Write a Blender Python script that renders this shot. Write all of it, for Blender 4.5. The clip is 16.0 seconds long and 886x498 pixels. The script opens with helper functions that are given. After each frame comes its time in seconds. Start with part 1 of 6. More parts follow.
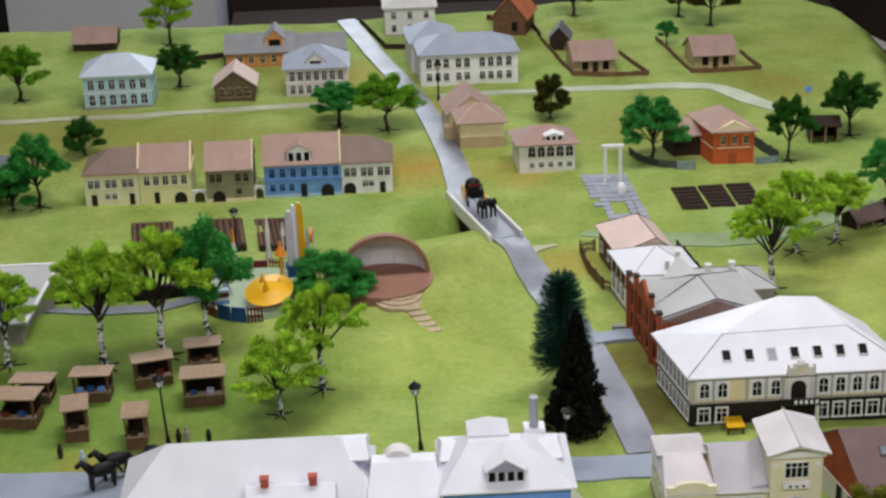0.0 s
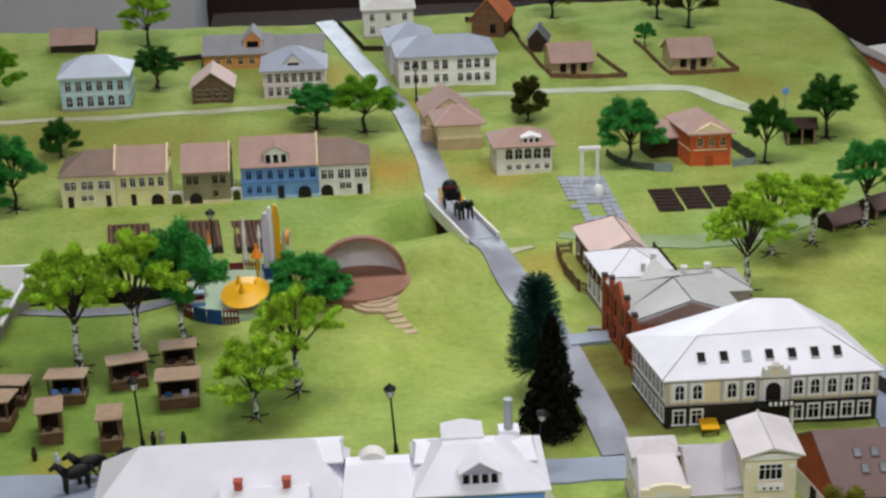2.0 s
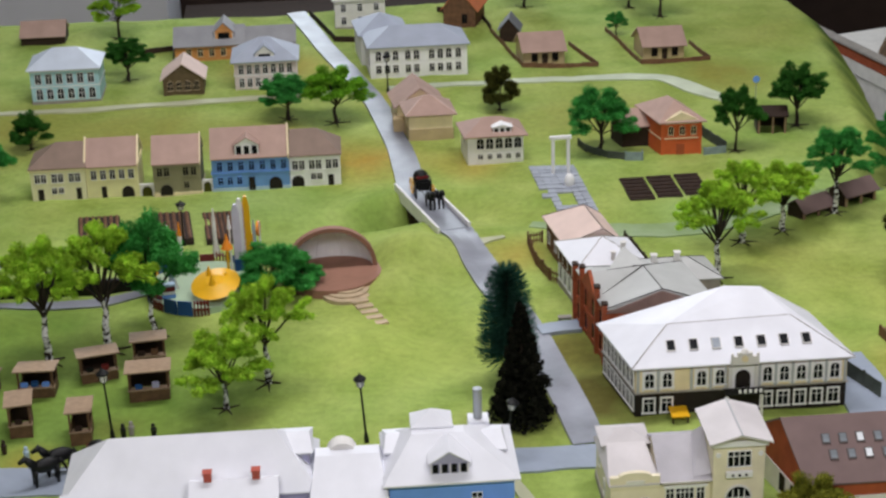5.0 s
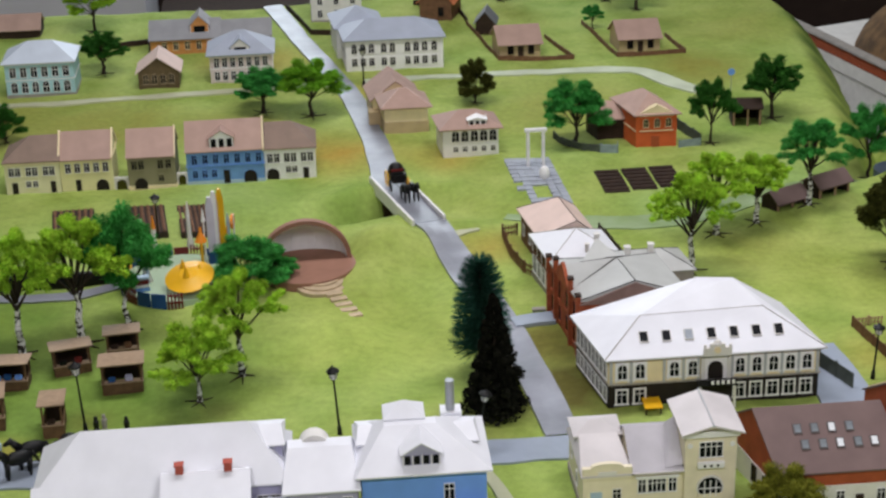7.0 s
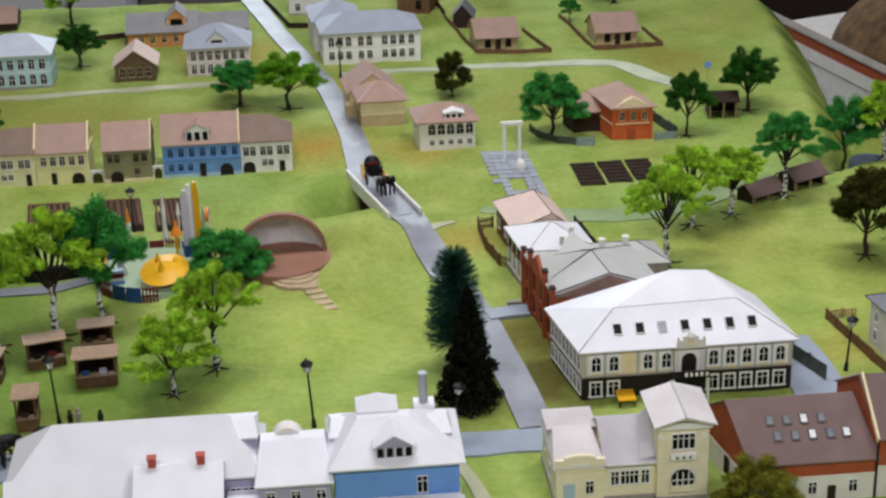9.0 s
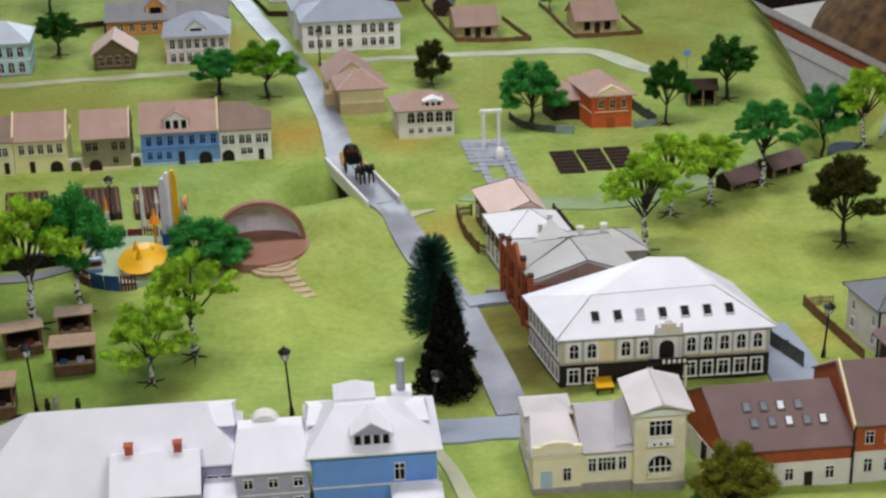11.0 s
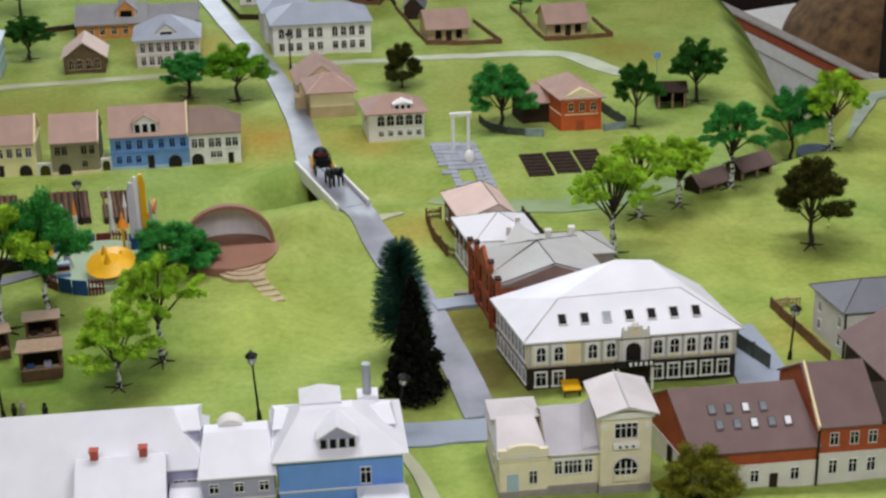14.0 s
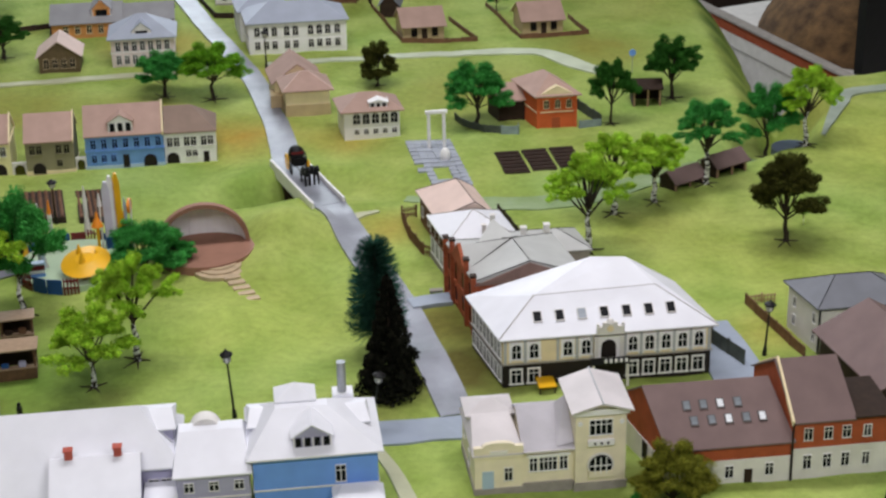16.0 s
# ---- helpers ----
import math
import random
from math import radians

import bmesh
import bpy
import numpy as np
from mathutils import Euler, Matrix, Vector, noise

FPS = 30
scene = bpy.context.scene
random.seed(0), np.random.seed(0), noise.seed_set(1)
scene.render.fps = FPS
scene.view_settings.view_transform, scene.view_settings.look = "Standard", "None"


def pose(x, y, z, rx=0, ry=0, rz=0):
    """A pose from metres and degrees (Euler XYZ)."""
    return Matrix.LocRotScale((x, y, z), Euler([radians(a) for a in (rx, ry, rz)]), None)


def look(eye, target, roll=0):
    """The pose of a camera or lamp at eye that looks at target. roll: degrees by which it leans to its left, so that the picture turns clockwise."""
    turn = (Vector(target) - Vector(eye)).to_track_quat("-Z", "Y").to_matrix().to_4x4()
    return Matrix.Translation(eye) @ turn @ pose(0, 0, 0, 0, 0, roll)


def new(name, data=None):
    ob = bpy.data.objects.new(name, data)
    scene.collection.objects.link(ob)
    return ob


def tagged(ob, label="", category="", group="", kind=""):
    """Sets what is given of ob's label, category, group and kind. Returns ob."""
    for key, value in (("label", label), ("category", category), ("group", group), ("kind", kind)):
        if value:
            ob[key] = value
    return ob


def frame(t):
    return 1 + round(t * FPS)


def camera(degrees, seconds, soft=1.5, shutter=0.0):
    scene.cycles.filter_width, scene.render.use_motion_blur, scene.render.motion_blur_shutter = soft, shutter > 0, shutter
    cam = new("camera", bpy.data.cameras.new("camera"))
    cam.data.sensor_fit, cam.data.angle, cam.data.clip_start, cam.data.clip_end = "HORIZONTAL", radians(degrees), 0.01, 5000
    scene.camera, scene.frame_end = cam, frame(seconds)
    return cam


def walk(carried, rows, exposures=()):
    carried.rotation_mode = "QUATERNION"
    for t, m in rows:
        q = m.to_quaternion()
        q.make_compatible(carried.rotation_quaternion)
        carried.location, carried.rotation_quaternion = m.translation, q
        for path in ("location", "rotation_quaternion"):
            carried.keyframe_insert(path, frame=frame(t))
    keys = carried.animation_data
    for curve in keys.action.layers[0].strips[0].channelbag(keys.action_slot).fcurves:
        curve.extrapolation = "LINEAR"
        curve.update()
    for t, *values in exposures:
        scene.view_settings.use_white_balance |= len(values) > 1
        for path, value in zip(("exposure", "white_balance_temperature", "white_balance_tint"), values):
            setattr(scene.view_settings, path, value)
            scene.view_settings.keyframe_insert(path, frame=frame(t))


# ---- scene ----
cam = camera(28.0, 16.0, soft=2.55)
PATH = [
    (0, (-0.3933, -2.0696, 1.1744), (-0.3302, -0.2356, 0.3792), -2.02),
    (0.5, (-0.3901, -2.0688, 1.1756), (-0.3211, -0.2353, 0.3797), -1.94),
    (1, (-0.3888, -2.0679, 1.1743), (-0.3144, -0.2338, 0.3803), -1.85),
    (1.5, (-0.3848, -2.0690, 1.1743), (-0.3067, -0.2350, 0.3803), -1.82),
    (2, (-0.3829, -2.0692, 1.1745), (-0.3006, -0.2355, 0.3803), -1.79),
    (2.5, (-0.3813, -2.0688, 1.1741), (-0.2954, -0.2355, 0.3794), -1.79),
    (3, (-0.3797, -2.0695, 1.1762), (-0.2900, -0.2364, 0.3813), -1.77),
    (3.5, (-0.3763, -2.0697, 1.1734), (-0.2844, -0.2366, 0.3790), -1.80),
    (4, (-0.3747, -2.0703, 1.1742), (-0.2786, -0.2385, 0.3770), -1.86),
    (6.5, (-0.3613, -2.0697, 1.1691), (-0.2410, -0.2448, 0.3597), -1.81),
    (7, (-0.3583, -2.0728, 1.1688), (-0.2330, -0.2485, 0.3587), -1.77),
    (7.5, (-0.3530, -2.0737, 1.1671), (-0.2236, -0.2513, 0.3535), -1.71),
    (8, (-0.3514, -2.0739, 1.1690), (-0.2159, -0.2530, 0.3530), -1.63),
    (8.5, (-0.3507, -2.0738, 1.1685), (-0.2110, -0.2535, 0.3518), -1.59),
    (9, (-0.3457, -2.0757, 1.1680), (-0.2024, -0.2559, 0.3509), -1.62),
    (11.5, (-0.3361, -2.0782, 1.1641), (-0.1717, -0.2658, 0.3344), -1.45),
    (12, (-0.3327, -2.0796, 1.1645), (-0.1655, -0.2680, 0.3339), -1.48),
    (12.5, (-0.3320, -2.0787, 1.1655), (-0.1600, -0.2680, 0.3336), -1.41),
    (13, (-0.3297, -2.0783, 1.1670), (-0.1536, -0.2670, 0.3374), -1.40),
    (13.5, (-0.3263, -2.0796, 1.1681), (-0.1452, -0.2681, 0.3401), -1.35),
    (14, (-0.3222, -2.0805, 1.1676), (-0.1377, -0.2687, 0.3409), -1.33),
    (14.5, (-0.3208, -2.0814, 1.1677), (-0.1305, -0.2703, 0.3410), -1.28),
    (15, (-0.3168, -2.0828, 1.1660), (-0.1236, -0.2720, 0.3394), -1.32),
    (15.5, (-0.3167, -2.0821, 1.1673), (-0.1169, -0.2734, 0.3375), -1.23),
    (16, (-0.3153, -2.0819, 1.1669), (-0.1087, -0.2736, 0.3380), -1.30),
]
walk(cam, [(t, look(eye, target, roll)) for t, eye, target, roll in PATH])

# ---- world and light ----
world = bpy.data.worlds.new("world")
scene.world = world
world.use_nodes = True
world.node_tree.nodes["Background"].inputs[0].default_value = (0.75, 0.85, 1.0, 1)
world.node_tree.nodes["Background"].inputs[1].default_value = 0.06
scene.view_settings.exposure = 0.0


def area_lamp(x, y, z, sx, sy, watts, colour, rx=0, rz=0):
    data = bpy.data.lights.new("area", "AREA")
    data.shape, data.size, data.size_y, data.energy, data.color = "RECTANGLE", sx, sy, watts, colour
    ob = new("lamp_light", data)
    ob.matrix_world = pose(x, y, z, rx, 0, rz)
    return ob


LIGHTS = [(-0.9, -2.4, 35), (0.9, -2.4, 32), (-0.5, 0.45, 24), (0.6, 0.45, 19)]
for lx, ly, watts in LIGHTS:
    area_lamp(lx, ly, 2.26, 0.9, 0.45, watts, (1.0, 0.97, 1.0))
area_lamp(-0.45, 4.05, 1.22, 1.5, 1.7, 55, (0.82, 0.91, 1.0), rx=-90)


# ---- materials ----
def mat(name, col, rough=0.7, var=0.15, scale=60.0, bump=0.15, metal=0.0, spec=0.3, col2=None, fine=900.0, dist=0.0006, lo=0.32, hi=0.68):
    m = bpy.data.materials.new(name)
    m.use_nodes = True
    nt = m.node_tree
    nd, lk = nt.nodes, nt.links
    b = nd["Principled BSDF"]
    b.inputs["Roughness"].default_value = rough
    b.inputs["Metallic"].default_value = metal
    b.inputs["Specular IOR Level"].default_value = spec
    co = nd.new("ShaderNodeTexCoord")
    n1 = nd.new("ShaderNodeTexNoise")
    n1.inputs["Scale"].default_value, n1.inputs["Detail"].default_value = scale, 5
    n2 = nd.new("ShaderNodeTexNoise")
    n2.inputs["Scale"].default_value, n2.inputs["Detail"].default_value = fine, 3
    lk.new(co.outputs["Object"], n1.inputs["Vector"])
    lk.new(co.outputs["Object"], n2.inputs["Vector"])
    ramp = nd.new("ShaderNodeValToRGB")
    c2 = col2 or tuple(c * (1 - 1.6 * var) for c in col)
    ramp.color_ramp.elements[0].position, ramp.color_ramp.elements[1].position = lo, hi
    ramp.color_ramp.elements[0].color = (*c2, 1)
    ramp.color_ramp.elements[1].color = (*col, 1)
    lk.new(n1.outputs["Fac"], ramp.inputs[0])
    info = nd.new("ShaderNodeObjectInfo")
    add = nd.new("ShaderNodeMath")
    add.operation = "MULTIPLY_ADD"
    add.inputs[1].default_value, add.inputs[2].default_value = var * 0.8, 1 - var * 0.4
    lk.new(info.outputs["Random"], add.inputs[0])
    grain = nd.new("ShaderNodeMath")
    grain.operation = "MULTIPLY_ADD"
    grain.inputs[1].default_value, grain.inputs[2].default_value = var * 1.4, 1 - var * 0.7
    lk.new(n2.outputs["Fac"], grain.inputs[0])
    mul = nd.new("ShaderNodeMath")
    mul.operation = "MULTIPLY"
    lk.new(add.outputs[0], mul.inputs[0])
    lk.new(grain.outputs[0], mul.inputs[1])
    hsv = nd.new("ShaderNodeHueSaturation")
    lk.new(ramp.outputs[0], hsv.inputs["Color"])
    lk.new(mul.outputs[0], hsv.inputs["Value"])
    lk.new(hsv.outputs[0], b.inputs["Base Color"])
    if bump:
        bp = nd.new("ShaderNodeBump")
        bp.inputs["Strength"].default_value, bp.inputs["Distance"].default_value = bump, dist
        lk.new(n2.outputs["Fac"], bp.inputs["Height"])
        lk.new(bp.outputs[0], b.inputs["Normal"])
    return m


def leaf_mat(name, col, col2):
    m = bpy.data.materials.new(name)
    m.use_nodes = True
    nd, lk = m.node_tree.nodes, m.node_tree.links
    b = nd["Principled BSDF"]
    b.inputs["Roughness"].default_value = 0.85
    b.inputs["Specular IOR Level"].default_value = 0.03
    geo = nd.new("ShaderNodeNewGeometry")
    ramp = nd.new("ShaderNodeValToRGB")
    ramp.color_ramp.elements[0].color = (*col2, 1)
    ramp.color_ramp.elements[1].color = (*col, 1)
    lk.new(geo.outputs["Random Per Island"], ramp.inputs[0])
    co = nd.new("ShaderNodeTexCoord")
    n1 = nd.new("ShaderNodeTexNoise")
    n1.inputs["Scale"].default_value = 9
    lk.new(co.outputs["Object"], n1.inputs["Vector"])
    hsv = nd.new("ShaderNodeHueSaturation")
    mr = nd.new("ShaderNodeMapRange")
    mr.inputs[1].default_value, mr.inputs[2].default_value = 0.3, 0.7
    mr.inputs[3].default_value, mr.inputs[4].default_value = 0.5, 1.4
    lk.new(n1.outputs["Fac"], mr.inputs[0])
    lk.new(ramp.outputs[0], hsv.inputs["Color"])
    lk.new(mr.outputs[0], hsv.inputs["Value"])
    lk.new(hsv.outputs[0], b.inputs["Base Color"])
    return m


def grass_mat():
    m = bpy.data.materials.new("flock_grass")
    m.use_nodes = True
    nd, lk = m.node_tree.nodes, m.node_tree.links
    b = nd["Principled BSDF"]
    b.inputs["Roughness"].default_value = 0.9
    b.inputs["Specular IOR Level"].default_value = 0.1
    co = nd.new("ShaderNodeTexCoord")

    def nz(scale, detail=4):
        n = nd.new("ShaderNodeTexNoise")
        n.inputs["Scale"].default_value, n.inputs["Detail"].default_value = scale, detail
        lk.new(co.outputs["Object"], n.inputs["Vector"])
        return n
    big, mid, fine, speck = nz(3.0, 3), nz(11, 5), nz(600, 3), nz(85, 5)
    r1 = nd.new("ShaderNodeValToRGB")
    e = r1.color_ramp.elements
    e[0].position, e[1].position = 0.34, 0.68
    e[0].color, e[1].color = (0.33, 0.36, 0.085, 1), (0.27, 0.43, 0.105, 1)
    k = e.new(0.5)
    k.color = (0.33, 0.43, 0.10, 1)
    lk.new(big.outputs["Fac"], r1.inputs[0])
    r2 = nd.new("ShaderNodeValToRGB")
    e = r2.color_ramp.elements
    e[0].position, e[1].position = 0.32, 0.70
    e[0].color, e[1].color = (0.20, 0.29, 0.05, 1), (0.45, 0.53, 0.16, 1)
    lk.new(mid.outputs["Fac"], r2.inputs[0])
    mx = nd.new("ShaderNodeMix")
    mx.data_type = "RGBA"
    mx.inputs[0].default_value = 0.58
    lk.new(r1.outputs[0], mx.inputs[6])
    lk.new(r2.outputs[0], mx.inputs[7])
    hsv = nd.new("ShaderNodeHueSaturation")
    mr = nd.new("ShaderNodeMapRange")
    mr.inputs[3].default_value, mr.inputs[4].default_value = 0.45, 1.50
    both = nd.new("ShaderNodeMath")
    both.operation = "MULTIPLY_ADD"
    both.inputs[1].default_value = 0.5
    lk.new(speck.outputs["Fac"], both.inputs[0])
    half = nd.new("ShaderNodeMath")
    half.operation = "MULTIPLY"
    half.inputs[1].default_value = 0.5
    lk.new(fine.outputs["Fac"], half.inputs[0])
    lk.new(half.outputs[0], both.inputs[2])
    lk.new(both.outputs[0], mr.inputs[0])
    lk.new(mr.outputs[0], hsv.inputs["Value"])
    # tints mixed in by place: worn ochre by the road, olive behind the terrace, dark brown in spots; deep green paints
    # shade into the grass round the market and in the bridge hollow
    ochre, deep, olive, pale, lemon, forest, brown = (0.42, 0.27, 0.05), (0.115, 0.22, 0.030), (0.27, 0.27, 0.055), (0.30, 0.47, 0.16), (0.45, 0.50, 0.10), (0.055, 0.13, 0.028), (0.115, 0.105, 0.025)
    last = mx.outputs[2]
    for px, py, pr, tint, most in ((-0.34, 1.02, 0.17, ochre, 1.5), (-0.15, 0.97, 0.12, ochre, 1.1), (-0.10, 0.56, 0.11, ochre, 1.1), (-0.07, 0.20, 0.09, ochre, 0.9), (-0.50, 1.62, 0.18, ochre, 1.1), (-0.24, 1.35, 0.12, ochre, 1.3),
                                   # deep: shade of trees, stalls and the bridge hollow, painted into the grass colour
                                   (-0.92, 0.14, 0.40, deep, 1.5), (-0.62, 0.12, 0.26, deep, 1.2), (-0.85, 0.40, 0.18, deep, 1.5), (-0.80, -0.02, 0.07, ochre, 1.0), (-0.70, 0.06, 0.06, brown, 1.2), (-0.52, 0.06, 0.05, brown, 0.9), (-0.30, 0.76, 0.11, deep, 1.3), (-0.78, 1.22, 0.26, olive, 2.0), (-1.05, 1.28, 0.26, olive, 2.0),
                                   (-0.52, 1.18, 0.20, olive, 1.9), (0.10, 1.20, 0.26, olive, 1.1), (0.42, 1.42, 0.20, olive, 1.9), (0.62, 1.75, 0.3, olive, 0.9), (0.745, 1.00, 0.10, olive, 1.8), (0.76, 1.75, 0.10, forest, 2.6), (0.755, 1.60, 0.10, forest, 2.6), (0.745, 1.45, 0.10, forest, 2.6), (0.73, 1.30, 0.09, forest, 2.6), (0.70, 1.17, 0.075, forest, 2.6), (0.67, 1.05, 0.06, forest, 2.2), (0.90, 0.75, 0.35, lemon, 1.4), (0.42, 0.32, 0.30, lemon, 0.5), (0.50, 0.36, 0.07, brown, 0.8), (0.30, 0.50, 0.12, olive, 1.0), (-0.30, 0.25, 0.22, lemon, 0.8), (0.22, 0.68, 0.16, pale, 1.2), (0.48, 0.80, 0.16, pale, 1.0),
                                   # brown: darker, browner grass beside the road, spruce and hall
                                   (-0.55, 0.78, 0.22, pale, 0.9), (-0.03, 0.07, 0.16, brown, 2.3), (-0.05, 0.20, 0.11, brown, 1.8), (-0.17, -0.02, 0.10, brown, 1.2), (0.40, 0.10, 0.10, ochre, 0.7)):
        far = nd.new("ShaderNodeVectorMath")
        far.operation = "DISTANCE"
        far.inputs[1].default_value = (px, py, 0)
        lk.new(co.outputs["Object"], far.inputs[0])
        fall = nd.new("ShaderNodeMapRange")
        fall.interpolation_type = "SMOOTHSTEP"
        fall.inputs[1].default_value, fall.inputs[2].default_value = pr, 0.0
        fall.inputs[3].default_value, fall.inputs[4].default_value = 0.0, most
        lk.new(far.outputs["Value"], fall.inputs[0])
        # worn, dry: amount and result for every tint in the list, not only ochre
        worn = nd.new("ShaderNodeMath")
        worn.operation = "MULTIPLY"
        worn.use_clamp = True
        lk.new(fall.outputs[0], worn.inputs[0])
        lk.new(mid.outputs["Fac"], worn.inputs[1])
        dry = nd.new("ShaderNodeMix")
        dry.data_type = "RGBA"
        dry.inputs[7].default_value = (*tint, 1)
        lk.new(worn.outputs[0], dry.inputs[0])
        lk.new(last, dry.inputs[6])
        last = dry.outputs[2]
    lk.new(last, hsv.inputs["Color"])
    lk.new(hsv.outputs[0], b.inputs["Base Color"])
    bp = nd.new("ShaderNodeBump")
    bp.inputs["Strength"].default_value, bp.inputs["Distance"].default_value = 0.8, 0.0012
    lk.new(fine.outputs["Fac"], bp.inputs["Height"])
    lk.new(bp.outputs[0], b.inputs["Normal"])
    return m


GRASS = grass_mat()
ASPHALT = mat("grey_road_card", (0.29, 0.30, 0.35), 0.42, 0.3, 11, 0.08, spec=0.45)
# lighter and bluer than ASPHALT: the street's reflected light is in the base colour
SHEEN_ROAD = mat("blue_sheen_road", (0.34, 0.39, 0.48), 0.5, 0.12, 16, 0.06)
PALEWOOD = mat("pale_bare_wood", (0.58, 0.45, 0.30), 0.7, 0.15, 90, 0.08)
LANE = mat("mint_white_lane", (0.60, 0.66, 0.50), 0.8, 0.12, 20, 0.1)
STREET = mat("pale_lane", (0.52, 0.53, 0.36), 0.8, 0.12, 20, 0.1)
BED = mat("pale_stream_bed", (0.33, 0.42, 0.24), 0.7, 0.2, 14, 0.1, col2=(0.22, 0.32, 0.12))
WHITE_ROOF = mat("white_card_roof", (0.79, 0.80, 0.86), 0.55, 0.05, 25, 0.06)
GREY_ROOF = mat("grey_green_card_roof", (0.50, 0.51, 0.50), 0.6, 0.08, 25, 0.06)
BLUE_ROOF = mat("blue_grey_roof", (0.42, 0.46, 0.56), 0.55, 0.08, 25, 0.06)
DARK_ROOF = mat("slate_grey_roof", (0.20, 0.21, 0.24), 0.6, 0.1, 25, 0.06)
BROWN_ROOF = mat("mauve_brown_roof", (0.19, 0.128, 0.122), 0.6, 0.1, 30, 0.06)
TILE_ROOF = mat("dusty_pink_roof", (0.46, 0.31, 0.26), 0.7, 0.1, 30, 0.08)
PINK_ROOF = mat("pale_pink_roof", (0.73, 0.56, 0.50), 0.7, 0.08, 30, 0.06)
ORANGE_ROOF = mat("orange_roof", (0.62, 0.20, 0.09), 0.7, 0.12, 30, 0.06)
CREAM = mat("cream_card", (0.86, 0.73, 0.47), 0.75, 0.08, 40, 0.06)
VILLA = mat("ivory_card", (0.85, 0.77, 0.58), 0.75, 0.08, 40, 0.06)
PALE_YELLOW = mat("pale_yellow_card", (0.80, 0.76, 0.50), 0.75, 0.08, 40, 0.06)
YELLOW = mat("light_yellow_card", (0.82, 0.77, 0.42), 0.75, 0.08, 40, 0.06)
OLIVE = mat("olive_card", (0.27, 0.25, 0.15), 0.75, 0.1, 40, 0.06)
BLUE = mat("sky_blue_card", (0.17, 0.35, 0.82), 0.7, 0.06, 40, 0.05)
TAN_ROOF = mat("tan_brown_roof", (0.27, 0.19, 0.15), 0.65, 0.12, 30, 0.06)
BLUE2 = mat("terrace_blue_card", (0.17, 0.34, 0.68), 0.7, 0.1, 40, 0.05)
LILAC = mat("lilac_grey_card", (0.40, 0.39, 0.55), 0.7, 0.1, 40, 0.05)
WHITE = mat("white_card", (0.87, 0.86, 0.87), 0.7, 0.06, 40, 0.05)
OFFWHITE = mat("off_white_card", (0.77, 0.75, 0.72), 0.7, 0.08, 40, 0.05)
ICE_ROOF = mat("ice_blue_roof", (0.62, 0.69, 0.80), 0.55, 0.08, 25, 0.06)
TURQ = mat("turquoise_card", (0.43, 0.68, 0.75), 0.7, 0.1, 40, 0.05)
PINKW = mat("pinkish_card", (0.74, 0.63, 0.62), 0.7, 0.1, 40, 0.05)
TAN = mat("tan_card", (0.52, 0.40, 0.23), 0.75, 0.1, 40, 0.05)
STONE = mat("stone_plinth", (0.36, 0.33, 0.30), 0.8, 0.15, 60, 0.1)
DARKWALL = mat("dark_brown_plinth_wall", (0.017, 0.012, 0.010), 0.7, 0.2, 60, 0.08)
BRICK = mat("red_brick_card", (0.450, 0.110, 0.048), 0.75, 0.25, 120, 0.12)
RUST = mat("rust_red_card", (0.40, 0.09, 0.035), 0.75, 0.15, 60, 0.08)
ORANGE = mat("orange_red_card", (0.66, 0.13, 0.04), 0.7, 0.12, 40, 0.05)
WOOD = mat("brown_wood", (0.20, 0.10, 0.055), 0.75, 0.25, 90, 0.12)
WOODL = mat("light_brown_wood", (0.46, 0.30, 0.18), 0.75, 0.18, 90, 0.1)
LOG = mat("olive_brown_log", (0.15, 0.105, 0.055), 0.75, 0.2, 90, 0.12)
WOODD = mat("dark_wood", (0.040, 0.022, 0.014), 0.75, 0.25, 90, 0.12)
SOIL = mat("dark_soil", (0.060, 0.040, 0.034), 0.9, 0.3, 200, 0.3)
BLACK = mat("black_paint", (0.006, 0.006, 0.007), 0.5, 0.2, 80, 0.05, spec=0.3)
GLASS = mat("dark_window_glass", (0.009, 0.010, 0.013), 0.25, 0.3, 40, 0.0, spec=0.1)
# skylight pane with its reflection painted in as a paler base colour
MID_GLINT = mat("skylight_glass_mid_glint", (0.40, 0.44, 0.50), 0.12, 0.1, 40, 0.0, spec=0.8)
CHIM = mat("chimney_brick_red", (0.46, 0.10, 0.07), 0.75, 0.15, 60, 0.06)
METAL = mat("grey_metal_pipe", (0.38, 0.40, 0.42), 0.4, 0.08, 40, 0.03, metal=0.4)
YEL = mat("yellow_plastic", (0.85, 0.46, 0.015), 0.4, 0.08, 40, 0.03)
ORA = mat("orange_plastic", (0.80, 0.26, 0.02), 0.45, 0.08, 40, 0.03)
PALEBLUE = mat("pale_blue_plastic", (0.44, 0.58, 0.72), 0.45, 0.08, 40, 0.03)
NAVY = mat("navy_blue_board", (0.02, 0.08, 0.24), 0.55, 0.12, 40, 0.03)
MAROON = mat("maroon_board", (0.17, 0.02, 0.02), 0.55, 0.15, 40, 0.03)
MINT = mat("mint_green_board", (0.40, 0.52, 0.36), 0.75, 0.08, 20, 0.05)
STAGE = mat("stage_terracotta", (0.33, 0.17, 0.12), 0.7, 0.12, 40, 0.05)
BIRCH = mat("birch_bark", (0.76, 0.76, 0.74), 0.7, 0.1, 24, 0.1, col2=(0.015, 0.015, 0.015), lo=0.455, hi=0.485)
BARK = mat("dark_bark", (0.045, 0.032, 0.022), 0.85, 0.25, 150, 0.3)
